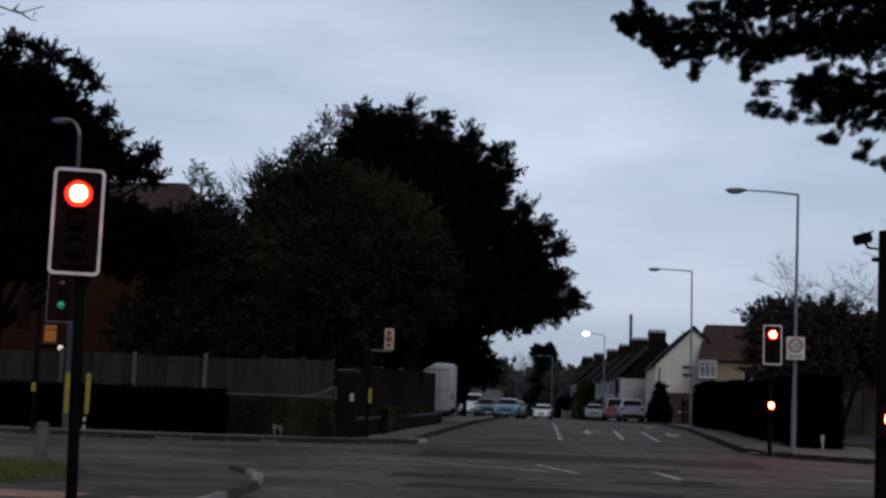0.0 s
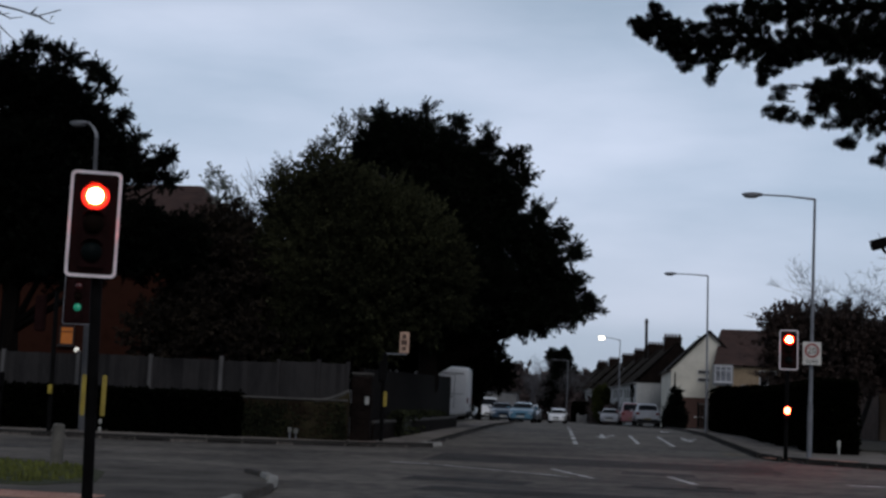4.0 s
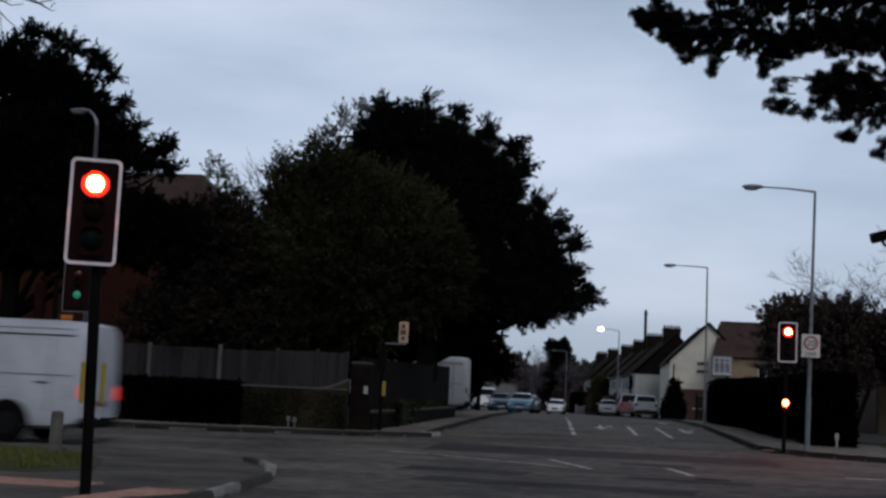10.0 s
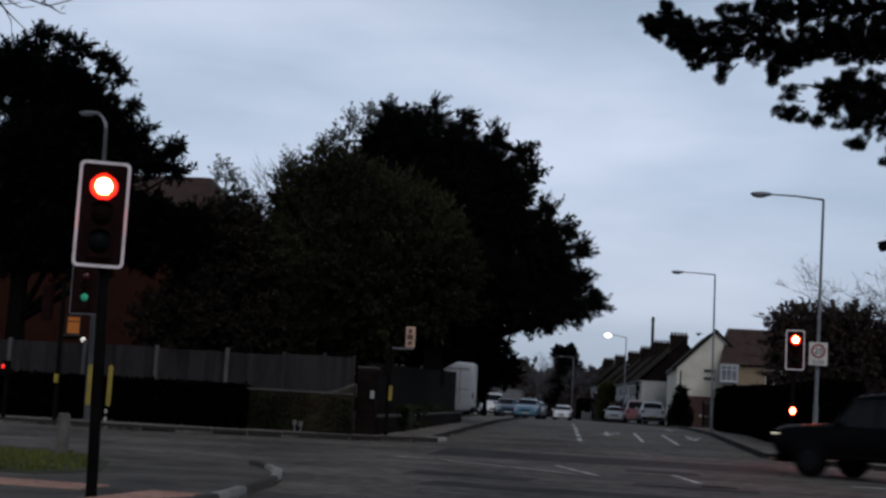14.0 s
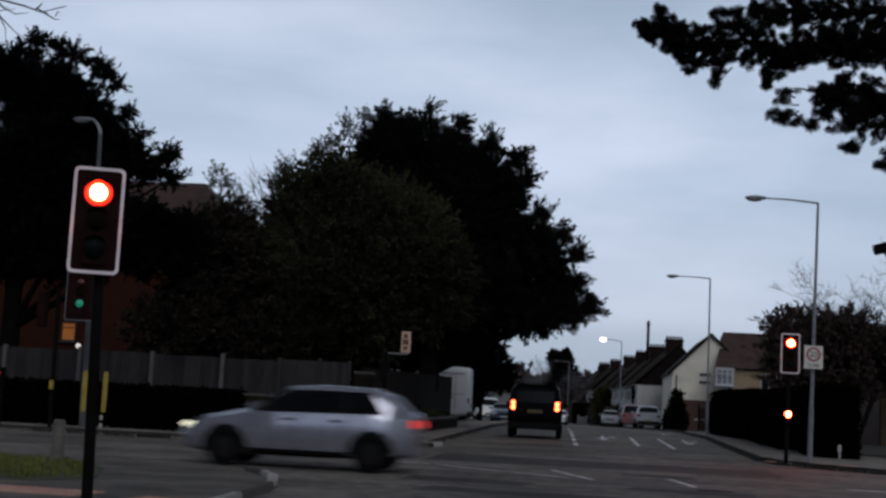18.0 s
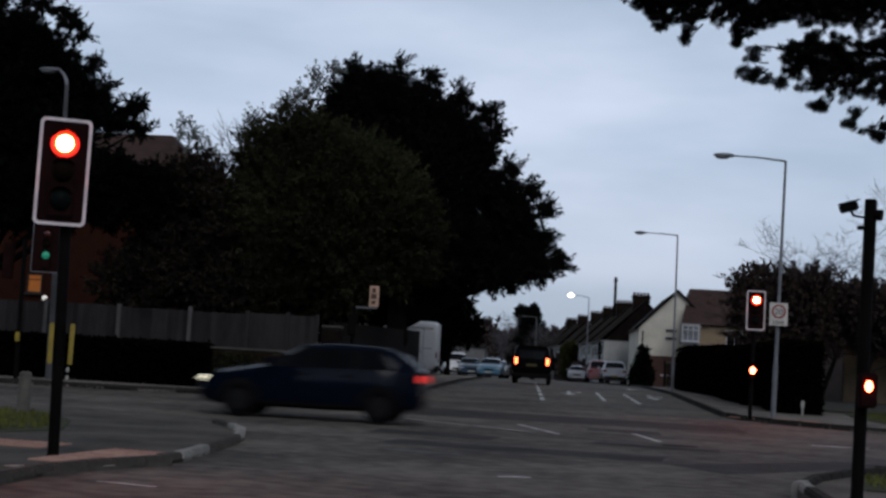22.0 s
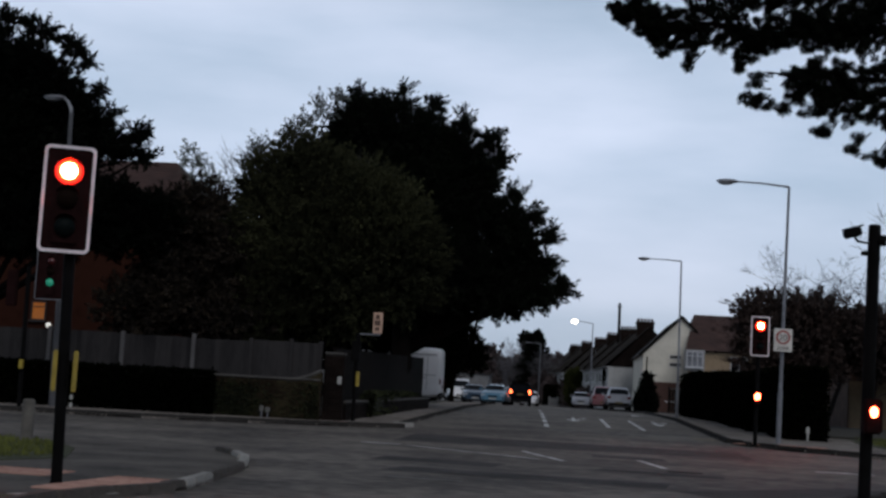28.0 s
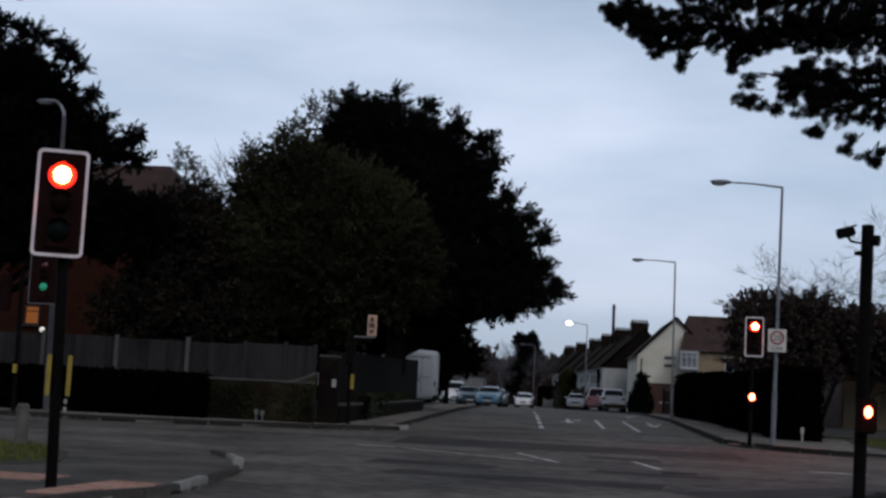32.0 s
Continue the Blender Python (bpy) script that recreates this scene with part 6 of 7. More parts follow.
# ---- vehicles: forward is +x, the origin on the ground between the wheels ----
class Shape:
    """A vehicle's skin: stations along its length (x, half width, sill, top, half width of the top)."""

    def __init__(self, st, belt):
        self.st, self.belt = np.array(st, float), belt

    def at(self, x):
        s = self.st
        return [float(np.interp(x, s[:, 0], s[:, k])) for k in range(1, 5)]

    def ring(self, x):
        hw, zb, zt_, ht = self.at(x)
        b = min(self.belt, zt_ - 0.07)
        k = min(0.17, 0.5 * (zt_ - b))
        return [(hw * 0.84, zb), (hw * 0.955, zb + 0.06), (hw * 0.99, zb + 0.16), (hw, zb + (b - zb) * 0.55), (hw * 0.985, b), (ht + 0.012, zt_ - k), (ht - 0.03, zt_ - k * 0.45), (ht - 0.10, zt_ - k * 0.14), (ht - 0.24, zt_)]

    def side(self, x, z):
        r = self.ring(x)
        return float(np.interp(z, [p[1] for p in r], [p[0] for p in r]))

    def body(self):
        bm = nb()
        rings = []
        x0, x1 = self.st[0, 0], self.st[-1, 0]
        for x in sorted({*[float(v) for v in self.st[:, 0]], *[float(v) for v in np.linspace(x0, x1, int((x1 - x0) / 0.11))]}):
            r = self.ring(x)
            pts = [(x, -y, z) for y, z in r] + [(x, y, z) for y, z in reversed(r)]
            rings.append([bm.verts.new(p) for p in pts])
        for a, b in zip(rings, rings[1:]):
            n = len(a)
            for k in range(n):
                bm.faces.new((a[k], a[(k + 1) % n], b[(k + 1) % n], b[k]))
        bm.faces.new(rings[0])
        bm.faces.new(rings[-1][::-1])
        bmesh.ops.recalc_face_normals(bm, faces=bm.faces[:])
        return bm

    def panel(self, pts, sgn, out=0.012):
        """A sheet laid on one side of the skin, from the (x, z) corners of a convex outline."""
        bm = nb()
        x0, x1 = min(p[0] for p in pts), max(p[0] for p in pts)
        xs = sorted({*np.linspace(x0, x1, 7), *[p[0] for p in pts], *[float(v) for v in self.st[:, 0] if x0 < v < x1]})
        cols = []
        for x in xs:
            zs = []
            for (xa, za), (xb, zb) in zip(pts, pts[1:] + pts[:1]):
                if abs(xb - xa) < 1e-6:
                    if abs(x - xa) < 1e-6:
                        zs += [za, zb]
                elif min(xa, xb) - 1e-6 <= x <= max(xa, xb) + 1e-6:
                    zs.append(za + (zb - za) * (x - xa) / (xb - xa))
            lo, hi = min(zs), max(zs)
            cols.append([bm.verts.new((x, sgn * (self.side(x, lo + (hi - lo) * k / 5) + out), lo + (hi - lo) * k / 5)) for k in range(6)])
        for a, b in zip(cols, cols[1:]):
            for k in range(5):
                q = (a[k], b[k], b[k + 1], a[k + 1])
                bm.faces.new(q if sgn < 0 else q[::-1])
        bmesh.ops.remove_doubles(bm, verts=bm.verts[:], dist=1e-5)
        return bm

    def screen(self, x0, x1, inset=0.035, out=0.012, top0=0.0):
        """A sheet laid on the sloping front or rear between two stations."""
        bm = nb()
        n = 12
        rows = []
        dx = math.copysign(out + 0.006, x0 - x1)
        for k in range(n + 1):
            x = x0 + (x1 - x0) * k / n
            hw, zb, zt_, ht = self.at(x)
            prof = self.ring(x)[::-1]
            rows.append([bm.verts.new((x + dx, y * (ht - inset), float(np.interp(abs(y) * (ht - inset), [p[0] for p in prof], [p[1] for p in prof])) + out)) for y in (-1, -0.75, 0, 0.75, 1)])
        for a, b in zip(rows, rows[1:]):
            for k in range(4):
                bm.faces.new((a[k], a[k + 1], b[k + 1], b[k]))
        bmesh.ops.recalc_face_normals(bm, faces=bm.faces[:])
        return bm


def smooth_part(name, bm, m, parent, label="", angle=35):
    ob = part(name, bm, m, parent, label, True)
    ob.data.set_sharp_from_angle(angle=radians(angle))
    return ob


def wheel(car, shape, x, sgn, r, w=0.2, rim=0.62, rim_mat=None):
    hw = shape.side(x, 0.55)
    y = sgn * (hw - w * 0.5 + 0.012)
    bm = nb()
    cyl(bm, (0, -w / 2, 0), (0, w / 2, 0), r, r, 28)
    es = [e for e in bm.edges if len(e.link_faces) == 2 and abs(e.link_faces[0].normal.dot(e.link_faces[1].normal)) < 0.3]
    bmesh.ops.bevel(bm, geom=es, offset=0.025, segments=2, affect="EDGES")
    wh = part("wheel", bm, RUBBER, car, "black tyre")
    bm = nb()
    cyl(bm, (0, sgn * w * 0.46, 0), (0, sgn * (w * 0.5 + 0.008), 0), r * rim, r * rim * 0.94, 20)
    for k in range(5):
        a = 2 * math.pi * k / 5
        box(bm, (0, 0, 0), (r * rim * 0.8, 0.02, 0.05), 0.006, Matrix.Translation((math.cos(a) * r * rim * 0.45, sgn * (w * 0.5 + 0.014), math.sin(a) * r * rim * 0.45)) @ Euler((0, -a, 0)).to_matrix().to_4x4())
    part("rim", bm, rim_mat or RIM, wh, "grey wheel rim")
    wh.matrix_basis = pose(x, y, r)
    # dark sheet on the skin stands in for the shaded arch opening
    bm = nb()
    n = 16
    vs = [(x + math.cos(math.pi * k / n) * (r + 0.085), r + math.sin(math.pi * k / n) * (r + 0.085)) for k in range(n + 1)]
    zlo = shape.at(x)[1] + 0.01
    vs = [(a, max(b, zlo)) for a, b in vs] + [(x - r - 0.085, zlo), (x + r + 0.085, zlo)]
    bm.free()
    bm = shape.panel(vs, sgn, 0.006)
    part("wheel_arch", bm, TRIM_BLACK, car, "black sheet standing in for the shaded wheel arch")
    return wh


def lump(parent, name, c, s, m, label="", bevel=0.02):
    bm = nb()
    box(bm, c, s, min(bevel, min(s) * 0.35))
    return part(name, bm, m, parent, label)


def car(name, label, category, st, belt, paint, wheels, r, glass, screens, front, rear, seams=(), head=HEAD_OFF, tail=TAIL_OFF, head_z=0.66, tail_z=0.85, tail_size=(0.08, 0.26, 0.14),
        group="", mirrors=True, plate_z=0.5, bumper=TRIM_BLACK, roof_rails=False, tail_in=0.14, head_size=(0.16, 0.28, 0.12), handle_z=None, m=None):
    c = thing(name, label, category, m, group)
    sh = Shape(st, belt)
    smooth_part("body", sh.body(), paint, c)
    out = []
    for x in wheels:
        for sgn in (-1, 1):
            out.append(wheel(c, sh, x, sgn, r))
    for sgn in (-1, 1):
        for g in glass:
            part("side_window", sh.panel(g, sgn), GLASS_SIDE, c, "dark side window")
        for x, z0, z1 in seams:
            part("door_seam", sh.panel([(x - 0.008, z0), (x + 0.008, z0), (x + 0.008, z1), (x - 0.008, z1)], sgn, 0.006), TRIM_BLACK, c)
            hz = handle_z or belt - 0.1
            part("door_handle", sh.panel([(x + 0.06, hz - 0.02), (x + 0.24, hz - 0.02), (x + 0.24, hz + 0.02), (x + 0.06, hz + 0.02)], sgn, 0.02), TRIM_BLACK, c)
        part("sill_strip", sh.panel([(wheels[0] + r + 0.1, sh.at(0)[1] + 0.02), (wheels[1] - r - 0.1, sh.at(0)[1] + 0.02), (wheels[1] - r - 0.1, sh.at(0)[1] + 0.12), (wheels[0] + r + 0.1, sh.at(0)[1] + 0.12)]
                                    if wheels[0] < wheels[1] else [(wheels[1] + r + 0.1, sh.at(0)[1] + 0.02), (wheels[0] - r - 0.1, sh.at(0)[1] + 0.02), (wheels[0] - r - 0.1, sh.at(0)[1] + 0.12), (wheels[1] + r + 0.1, sh.at(0)[1] + 0.12)], sgn, 0.01), TRIM_BLACK, c)
    for i, (x0, x1) in enumerate(screens):
        smooth_part("windscreen" if i == 0 else "rear_window", sh.screen(x0, x1), GLASS_CAR, c, "dark glass")
    for sgn in (-1, 1):
        hw = sh.at(front - 0.12)[0]
        lump(c, "headlamp", (front - head_size[0] / 2 + 0.0, sgn * (hw - head_size[1] / 2 + 0.01), head_z), head_size, head, "lit headlamp" if head is HEAD_ON else "clear headlamp", 0.04)
        hw = sh.at(rear + 0.05)[0]
        lump(c, "tail_lamp", (rear + tail_size[0] / 2 - 0.025, sgn * (hw - tail_size[1] / 2 - tail_in + 0.15), tail_z), tail_size, tail, "red tail lamp", 0.02)
        if mirrors:
            mx = screens[0][0] - 0.12 if screens[0][0] > screens[0][1] else screens[0][1] - 0.2
            zz = belt + 0.10
            lump(c, "wing_mirror", (mx, sgn * (sh.side(mx, belt) + 0.11), zz), (0.12, 0.22, 0.15), bumper if paint is P_WHITE_D else paint, "", 0.04)
        if roof_rails:
            bm = nb()
            tube(bm, [(-1.6, sgn * 0.6, belt + 0.7), (-1.5, sgn * 0.6, belt + 0.78), (0.5, sgn * 0.6, belt + 0.78), (0.6, sgn * 0.6, belt + 0.7)], [0.02] * 4, 6)
            part("roof_rail", bm, TRIM_BLACK, c)
    hw = sh.at(front - 0.05)[0]
    lump(c, "front_bumper", (front - 0.06, 0, 0.40), (0.16, hw * 1.86, 0.22), bumper, "", 0.05)
    lump(c, "grille", (front - 0.005, 0, 0.58), (0.03, hw * 0.9, 0.12), TRIM_BLACK, "", 0.01)
    hw = sh.at(rear + 0.05)[0]
    lump(c, "rear_bumper", (rear + 0.05, 0, 0.42), (0.16, hw * 1.9, 0.24), bumper, "", 0.05)
    lump(c, "front_plate", (front + 0.022, 0, 0.42), (0.012, 0.52, 0.11), PLATE_W, "plain pale number plate", 0.004)
    lump(c, "rear_plate", (rear - 0.036, 0, plate_z), (0.012, 0.52, 0.11), PLATE_Y, "plain yellow number plate", 0.004)
    return c, out, r


def hatch(name, label, paint, L=4.15, H=1.45, hw=0.86, **k):
    f, b = L / 2, -L / 2
    st = [(b, hw * 0.86, 0.36, 0.98, hw * 0.74), (b + 0.08, hw * 0.94, 0.28, 1.06, hw * 0.76), (b + 0.42, hw * 0.98, 0.24, H - 0.12, hw * 0.74), (b + 0.75, hw, 0.22, H - 0.02, hw * 0.76), (b + 1.6, hw, 0.2, H, hw * 0.76), (b + 2.2, hw, 0.2, H - 0.05, hw * 0.75),
          (b + 2.95, hw, 0.2, 0.99, hw * 0.80), (f - 0.35, hw * 0.97, 0.22, 0.84, hw * 0.78), (f - 0.1, hw * 0.9, 0.26, 0.72, hw * 0.7), (f, hw * 0.78, 0.34, 0.62, hw * 0.62)]
    glass = [[(b + 0.55, 1.0), (b + 1.15, 0.98), (b + 1.2, H - 0.1), (b + 0.80, H - 0.13)], [(b + 1.25, 0.98), (b + 2.0, 0.96), (b + 1.95, H - 0.11), (b + 1.27, H - 0.1)], [(b + 2.06, 0.96), (b + 2.86, 0.955), (b + 2.30, H - 0.13), (b + 2.02, H - 0.11)]]
    made = car(name, label, "car", st, 0.94, paint, (b + 0.72, f - 0.78), 0.31, glass, [(b + 2.88, b + 2.26), (b + 0.10, b + 0.40)], f, b, seams=((b + 1.2, 0.3, 0.94), (b + 2.03, 0.3, 0.94)), **k)
    sh = Shape(st, 0.94)
    for sgn in (-1, 1):
        part("window_surround", sh.panel([(b + 0.52, 0.985), (b + 2.84, 0.945), (b + 2.3, H - 0.115), (b + 0.80, H - 0.105)], sgn, 0.006), TRIM_BLACK, made[0], "black window surround")
    return made


def coach():
    c = thing("coach", "white touring coach with dark windows and red and gold lettering", "coach")
    L, hw, H = 12.3, 1.25, 3.52
    f, b = L / 2, -L / 2
    st = [(b, 1.17, 0.55, 3.40, 1.10), (b + 0.10, 1.23, 0.45, 3.49, 1.14), (b + 0.5, hw, 0.38, H, 1.17), (b + 2.0, hw, 0.27, H, 1.17), (f - 1.1, hw, 0.27, H, 1.17), (f - 0.75, hw, 0.27, H - 0.05, 1.16), (f - 0.42, 1.23, 0.27, 3.22, 1.12), (f - 0.2, 1.20, 0.28, 2.3, 1.1), (f - 0.05, 1.12, 0.36, 1.4, 1.03), (f, 1.05, 0.42, 1.05, 0.96)]
    sh = Shape(st, 1.9)
    smooth_part("body", sh.body(), P_WHITE, c, "white coach body")
    out = []
    for x in (-2.62, 3.52):
        for sgn in (-1, 1):
            out.append(wheel(c, sh, x, sgn, 0.5, 0.28, 0.55))
    for sgn in (-1, 1):
        xs = [b + 0.5, b + 2.1, b + 3.7, b + 5.3, b + 6.9, b + 8.5, b + 9.9]
        for k in range(6):
            zl = 2.02 if k < 5 else 1.95
            part("side_window", sh.panel([(xs[k] + 0.01, 2.02), (xs[k + 1] - 0.01, zl), (xs[k + 1] - 0.01, 3.17), (xs[k] + 0.01, 3.17)], sgn, 0.019), GLASS_DARK, c, "dark tinted window")
        part("side_window", sh.panel([(b + 9.92, 1.95), (b + 10.7, 1.8), (f - 0.45, 1.62), (f - 0.25, 2.1), (f - 0.45, 2.95), (f - 0.78, 3.1), (b + 9.92, 3.17)], sgn, 0.019), GLASS_DARK, c, "dark driver's window")
        part("side_window", sh.panel([(f - 0.68, 1.1), (f - 0.30, 1.12), (f - 0.32, 1.55), (f - 0.68, 1.55)], sgn, 0.012), GLASS_DARK, c, "low dark window")
        part("window_band", sh.panel([(b + 0.42, 1.96), (b + 9.9, 1.92), (b + 10.7, 1.78), (f - 0.3, 1.56), (f - 0.15, 1.56), (f - 0.18, 2.0), (f - 0.37, 2.8), (f - 0.47, 2.98), (f - 0.8, 3.14), (b + 9.9, 3.2), (b + 0.42, 3.2)], sgn, 0.013), TRIM_BLACK, c, "black band behind the windows")
        # lettering as plain bars
        x = -3.0
        for k in range(9):
            w = (0.34, 0.24, 0.2, 0.22, 0.24, 0.2, 0.22, 0.26, 0.2)[k]
            hh = 0.50 if k == 0 else 0.36
            part("lettering", sh.panel([(x, 1.42), (x + w, 1.42), (x + w, 1.42 + hh), (x, 1.42 + hh)], sgn, 0.011), COACH_RED, c, "red lettering bar")
            x += w + 0.055
        x = 1.02
        for k in range(6):
            w = (0.36, 0.26, 0.3, 0.26, 0.3, 0.24)[k]
            part("lettering", sh.panel([(x, 1.40), (x + w, 1.40), (x + w, 1.86 if k < 1 else 1.78), (x, 1.86 if k < 1 else 1.78)], sgn, 0.011), COACH_GOLD, c, "gold lettering bar")
            x += w + 0.05
        for x0, x1, z, hgt in ((-5.6, -5.0, 1.14, 0.08), (-5.4, -5.0, 0.88, 0.1), (-5.7, -5.3, 1.5, 0.05), (-1.0, -0.6, 0.82, 0.06)):
            part("small_lettering", sh.panel([(x0, z), (x1, z), (x1, z + hgt), (x0, z + hgt)], sgn, 0.011), LETTER_GREY, c, "small grey lettering bar")
        part("trim_line", sh.panel([(b + 0.3, 1.26), (f - 0.4, 1.26), (f - 0.4, 1.285), (b + 0.3, 1.285)], sgn, 0.010), TRIM_BLACK, c)
        for x in (-4.05, -1.45, 1.95):
            part("side_marker", sh.panel([(x - 0.15, 0.635), (x + 0.15, 0.635), (x + 0.15, 0.665), (x - 0.15, 0.665)], sgn, 0.014), MARKER_ON, c, "glowing amber side marker")
        for x in (-1.2, 0.1, 1.4, 2.6):
            part("locker_seam", sh.panel([(x - 0.01, 0.5), (x + 0.01, 0.5), (x + 0.01, 1.2), (x - 0.01, 1.2)], sgn, 0.010), GALV, c)
        part("headlamp", sh.panel([(f - 0.42, 0.76), (f - 0.06, 0.76), (f - 0.06, 0.86), (f - 0.42, 0.86)], sgn, 0.02), MARKER_ON, c, "glowing corner headlamp")
        lump(c, "headlamp", (f - 0.10, sgn * 0.85, 0.82), (0.2, 0.45, 0.16), HEAD_ON, "lit headlamp", 0.04)
        lump(c, "tail_lamp", (b + 0.01, sgn * 0.98, 1.1), (0.06, 0.2, 0.5), TAIL_ON, "red tail lamp", 0.02)
        bm = nb()
        tube(bm, [(f - 0.5, sgn * 1.1, 2.9), (f + 0.15, sgn * 1.25, 2.85), (f + 0.28, sgn * 1.3, 2.6)], [0.03, 0.03, 0.03], 6)
        arm = part("mirror_arm", bm, P_WHITE, c)
        bm = nb()
        box(bm, (f + 0.28, sgn * 1.3, 2.35), (0.14, 0.22, 0.5), 0.05)
        part("mirror", bm, P_WHITE, arm, "white mirror housing")
    smooth_part("windscreen", sh.screen(f - 0.07, f - 0.56, 0.02, 0.02), GLASS_CAR, c, "tall dark windscreen")
    bm = nb()
    box(bm, (b - 0.005, 0, 2.6), (0.03, 2.0, 1.0), 0.01)
    part("rear_window", bm, GLASS_DARK, c, "dark rear window")
    bm = nb()
    box(bm, (-0.9, 0, H + 0.06), (3.6, 1.7, 0.2), 0.08)
    part("roof_unit", bm, P_WHITE, c, "white roof air unit")
    bm = nb()
    box(bm, (3.2, 0, H + 0.02), (0.8, 0.8, 0.08), 0.03)
    part("roof_hatch", bm, P_WHITE, c)
    lump(c, "front_bumper", (f - 0.06, 0, 0.5), (0.22, 2.2, 0.3), P_WHITE, "", 0.08)
    lump(c, "front_plate", (f + 0.055, 0, 0.5), (0.012, 0.52, 0.11), PLATE_W, "plain pale number plate", 0.004)
    lump(c, "rear_plate", (b - 0.02, 0, 1.0), (0.012, 0.52, 0.11), PLATE_Y, "plain yellow number plate", 0.004)
    return c, out, 0.5


def big_van(name, label, paint=None, head=HEAD_ON, tail=TAIL_ON, m=None, L=6.05, H=2.24):
    hw = 0.97
    f, b = L / 2, -L / 2
    st = [(b, 0.93, 0.42, H - 0.08, 0.82), (b + 0.08, 0.96, 0.34, H - 0.02, 0.85), (b + 0.5, hw, 0.27, H, 0.86), (f - 2.35, hw, 0.26, H, 0.86), (f - 2.05, hw, 0.26, H - 0.06, 0.84), (f - 1.65, hw, 0.26, H - 0.26, 0.80), (f - 0.72, 0.96, 0.26, 1.26, 0.82), (f - 0.25, 0.92, 0.34, 1.0, 0.76), (f - 0.05, 0.84, 0.38, 0.86, 0.7), (f, 0.78, 0.42, 0.72, 0.66)]
    glass = [[(f - 1.85, 1.22), (f - 0.78, 1.20), (f - 1.50, H - 0.36), (f - 1.85, H - 0.30)]]
    c, w, r = car(name, label, "van", st, 1.18, paint or P_WHITE_D, (b + 1.35, f - 1.02), 0.345, glass, [(f - 0.76, f - 1.62)], f, b, seams=((f - 1.9, 0.4, 1.9), (f - 2.9, 0.4, 2.1), (b + 0.6, 0.6, 2.1)), head=head, tail=tail,
                  head_z=0.82, tail_z=0.95, tail_size=(0.06, 0.12, 0.26), plate_z=0.75, head_size=(0.32, 0.3, 0.11), handle_z=1.1, m=m)
    sh = Shape(st, 1.18)
    for sgn in (-1, 1):
        part("bumper_corner", sh.panel([(f - 0.68, 0.35), (f - 0.05, 0.40), (f - 0.05, 0.70), (f - 0.68, 0.70)], sgn, 0.014), TRIM_BLACK, c, "black bumper corner")
        part("sliding_rail", sh.panel([(f - 2.45, 1.06), (f - 1.75, 1.06), (f - 1.75, 1.11), (f - 2.45, 1.11)], sgn, 0.015), TRIM_BLACK, c, "black sliding door rail")
        part("roof_gutter", sh.panel([(b + 0.2, H - 0.30), (f - 2.0, H - 0.30), (f - 2.0, H - 0.27), (b + 0.2, H - 0.27)], sgn, 0.008), TRIM_BLACK, c, "dark roof gutter")
        part("panel_line", sh.panel([(b + 0.2, 1.22), (f - 1.9, 1.22), (f - 1.9, 1.245), (b + 0.2, 1.245)], sgn, 0.006), GALV, c)
        part("panel_line", sh.panel([(b + 0.2, 2.06), (f - 1.9, 2.06), (f - 1.9, 2.08), (b + 0.2, 2.08)], sgn, 0.006), GALV, c)
    return c, w, r


def small_van(name, label, paint=None):
    L, hw, H = 4.25, 0.92, 1.80
    f, b = L / 2, -L / 2
    st = [(b, 0.87, 0.45, H - 0.12, 0.74), (b + 0.07, 0.9, 0.36, H - 0.04, 0.77), (b + 0.4, hw, 0.28, H, 0.78), (b + 2.4, hw, 0.26, H, 0.78), (b + 2.75, hw, 0.26, H - 0.1, 0.76), (b + 3.55, hw, 0.26, 1.16, 0.80), (f - 0.35, 0.9, 0.28, 0.95, 0.76), (f - 0.08, 0.82, 0.32, 0.80, 0.68), (f, 0.76, 0.38, 0.66, 0.62)]
    glass = [[(b + 2.2, 1.1), (b + 3.5, 1.075), (b + 2.84, H - 0.2), (b + 2.28, H - 0.17)]]
    c, w, r = car(name, label, "van", st, 1.04, paint or P_WHITE_D, (b + 0.85, f - 0.85), 0.315, glass, [(b + 3.48, b + 2.78)], f, b, seams=((b + 2.28, 0.35, 1.7), (b + 1.2, 0.35, 1.7)), head=HEAD_ON, tail=TAIL_ON, head_z=0.76, tail_z=0.95,
                  tail_size=(0.06, 0.12, 0.24), plate_z=0.7, handle_z=0.98)
    sh = Shape(st, 1.04)
    for sgn in (-1, 1):
        part("bumper_corner", sh.panel([(f - 0.5, 0.31), (f - 0.08, 0.34), (f - 0.08, 0.56), (f - 0.5, 0.54)], sgn, 0.014), TRIM_BLACK, c, "black bumper corner")
        part("bumper_corner", sh.panel([(b + 0.08, 0.38), (b + 0.4, 0.32), (b + 0.4, 0.50), (b + 0.08, 0.56)], sgn, 0.014), TRIM_BLACK, c, "black bumper corner")
        part("slide_rail", sh.panel([(b + 0.3, 1.06), (b + 1.35, 1.06), (b + 1.35, 1.11), (b + 0.3, 1.11)], sgn, 0.014), TRIM_BLACK, c, "black sliding door rail")
    return c, w, r


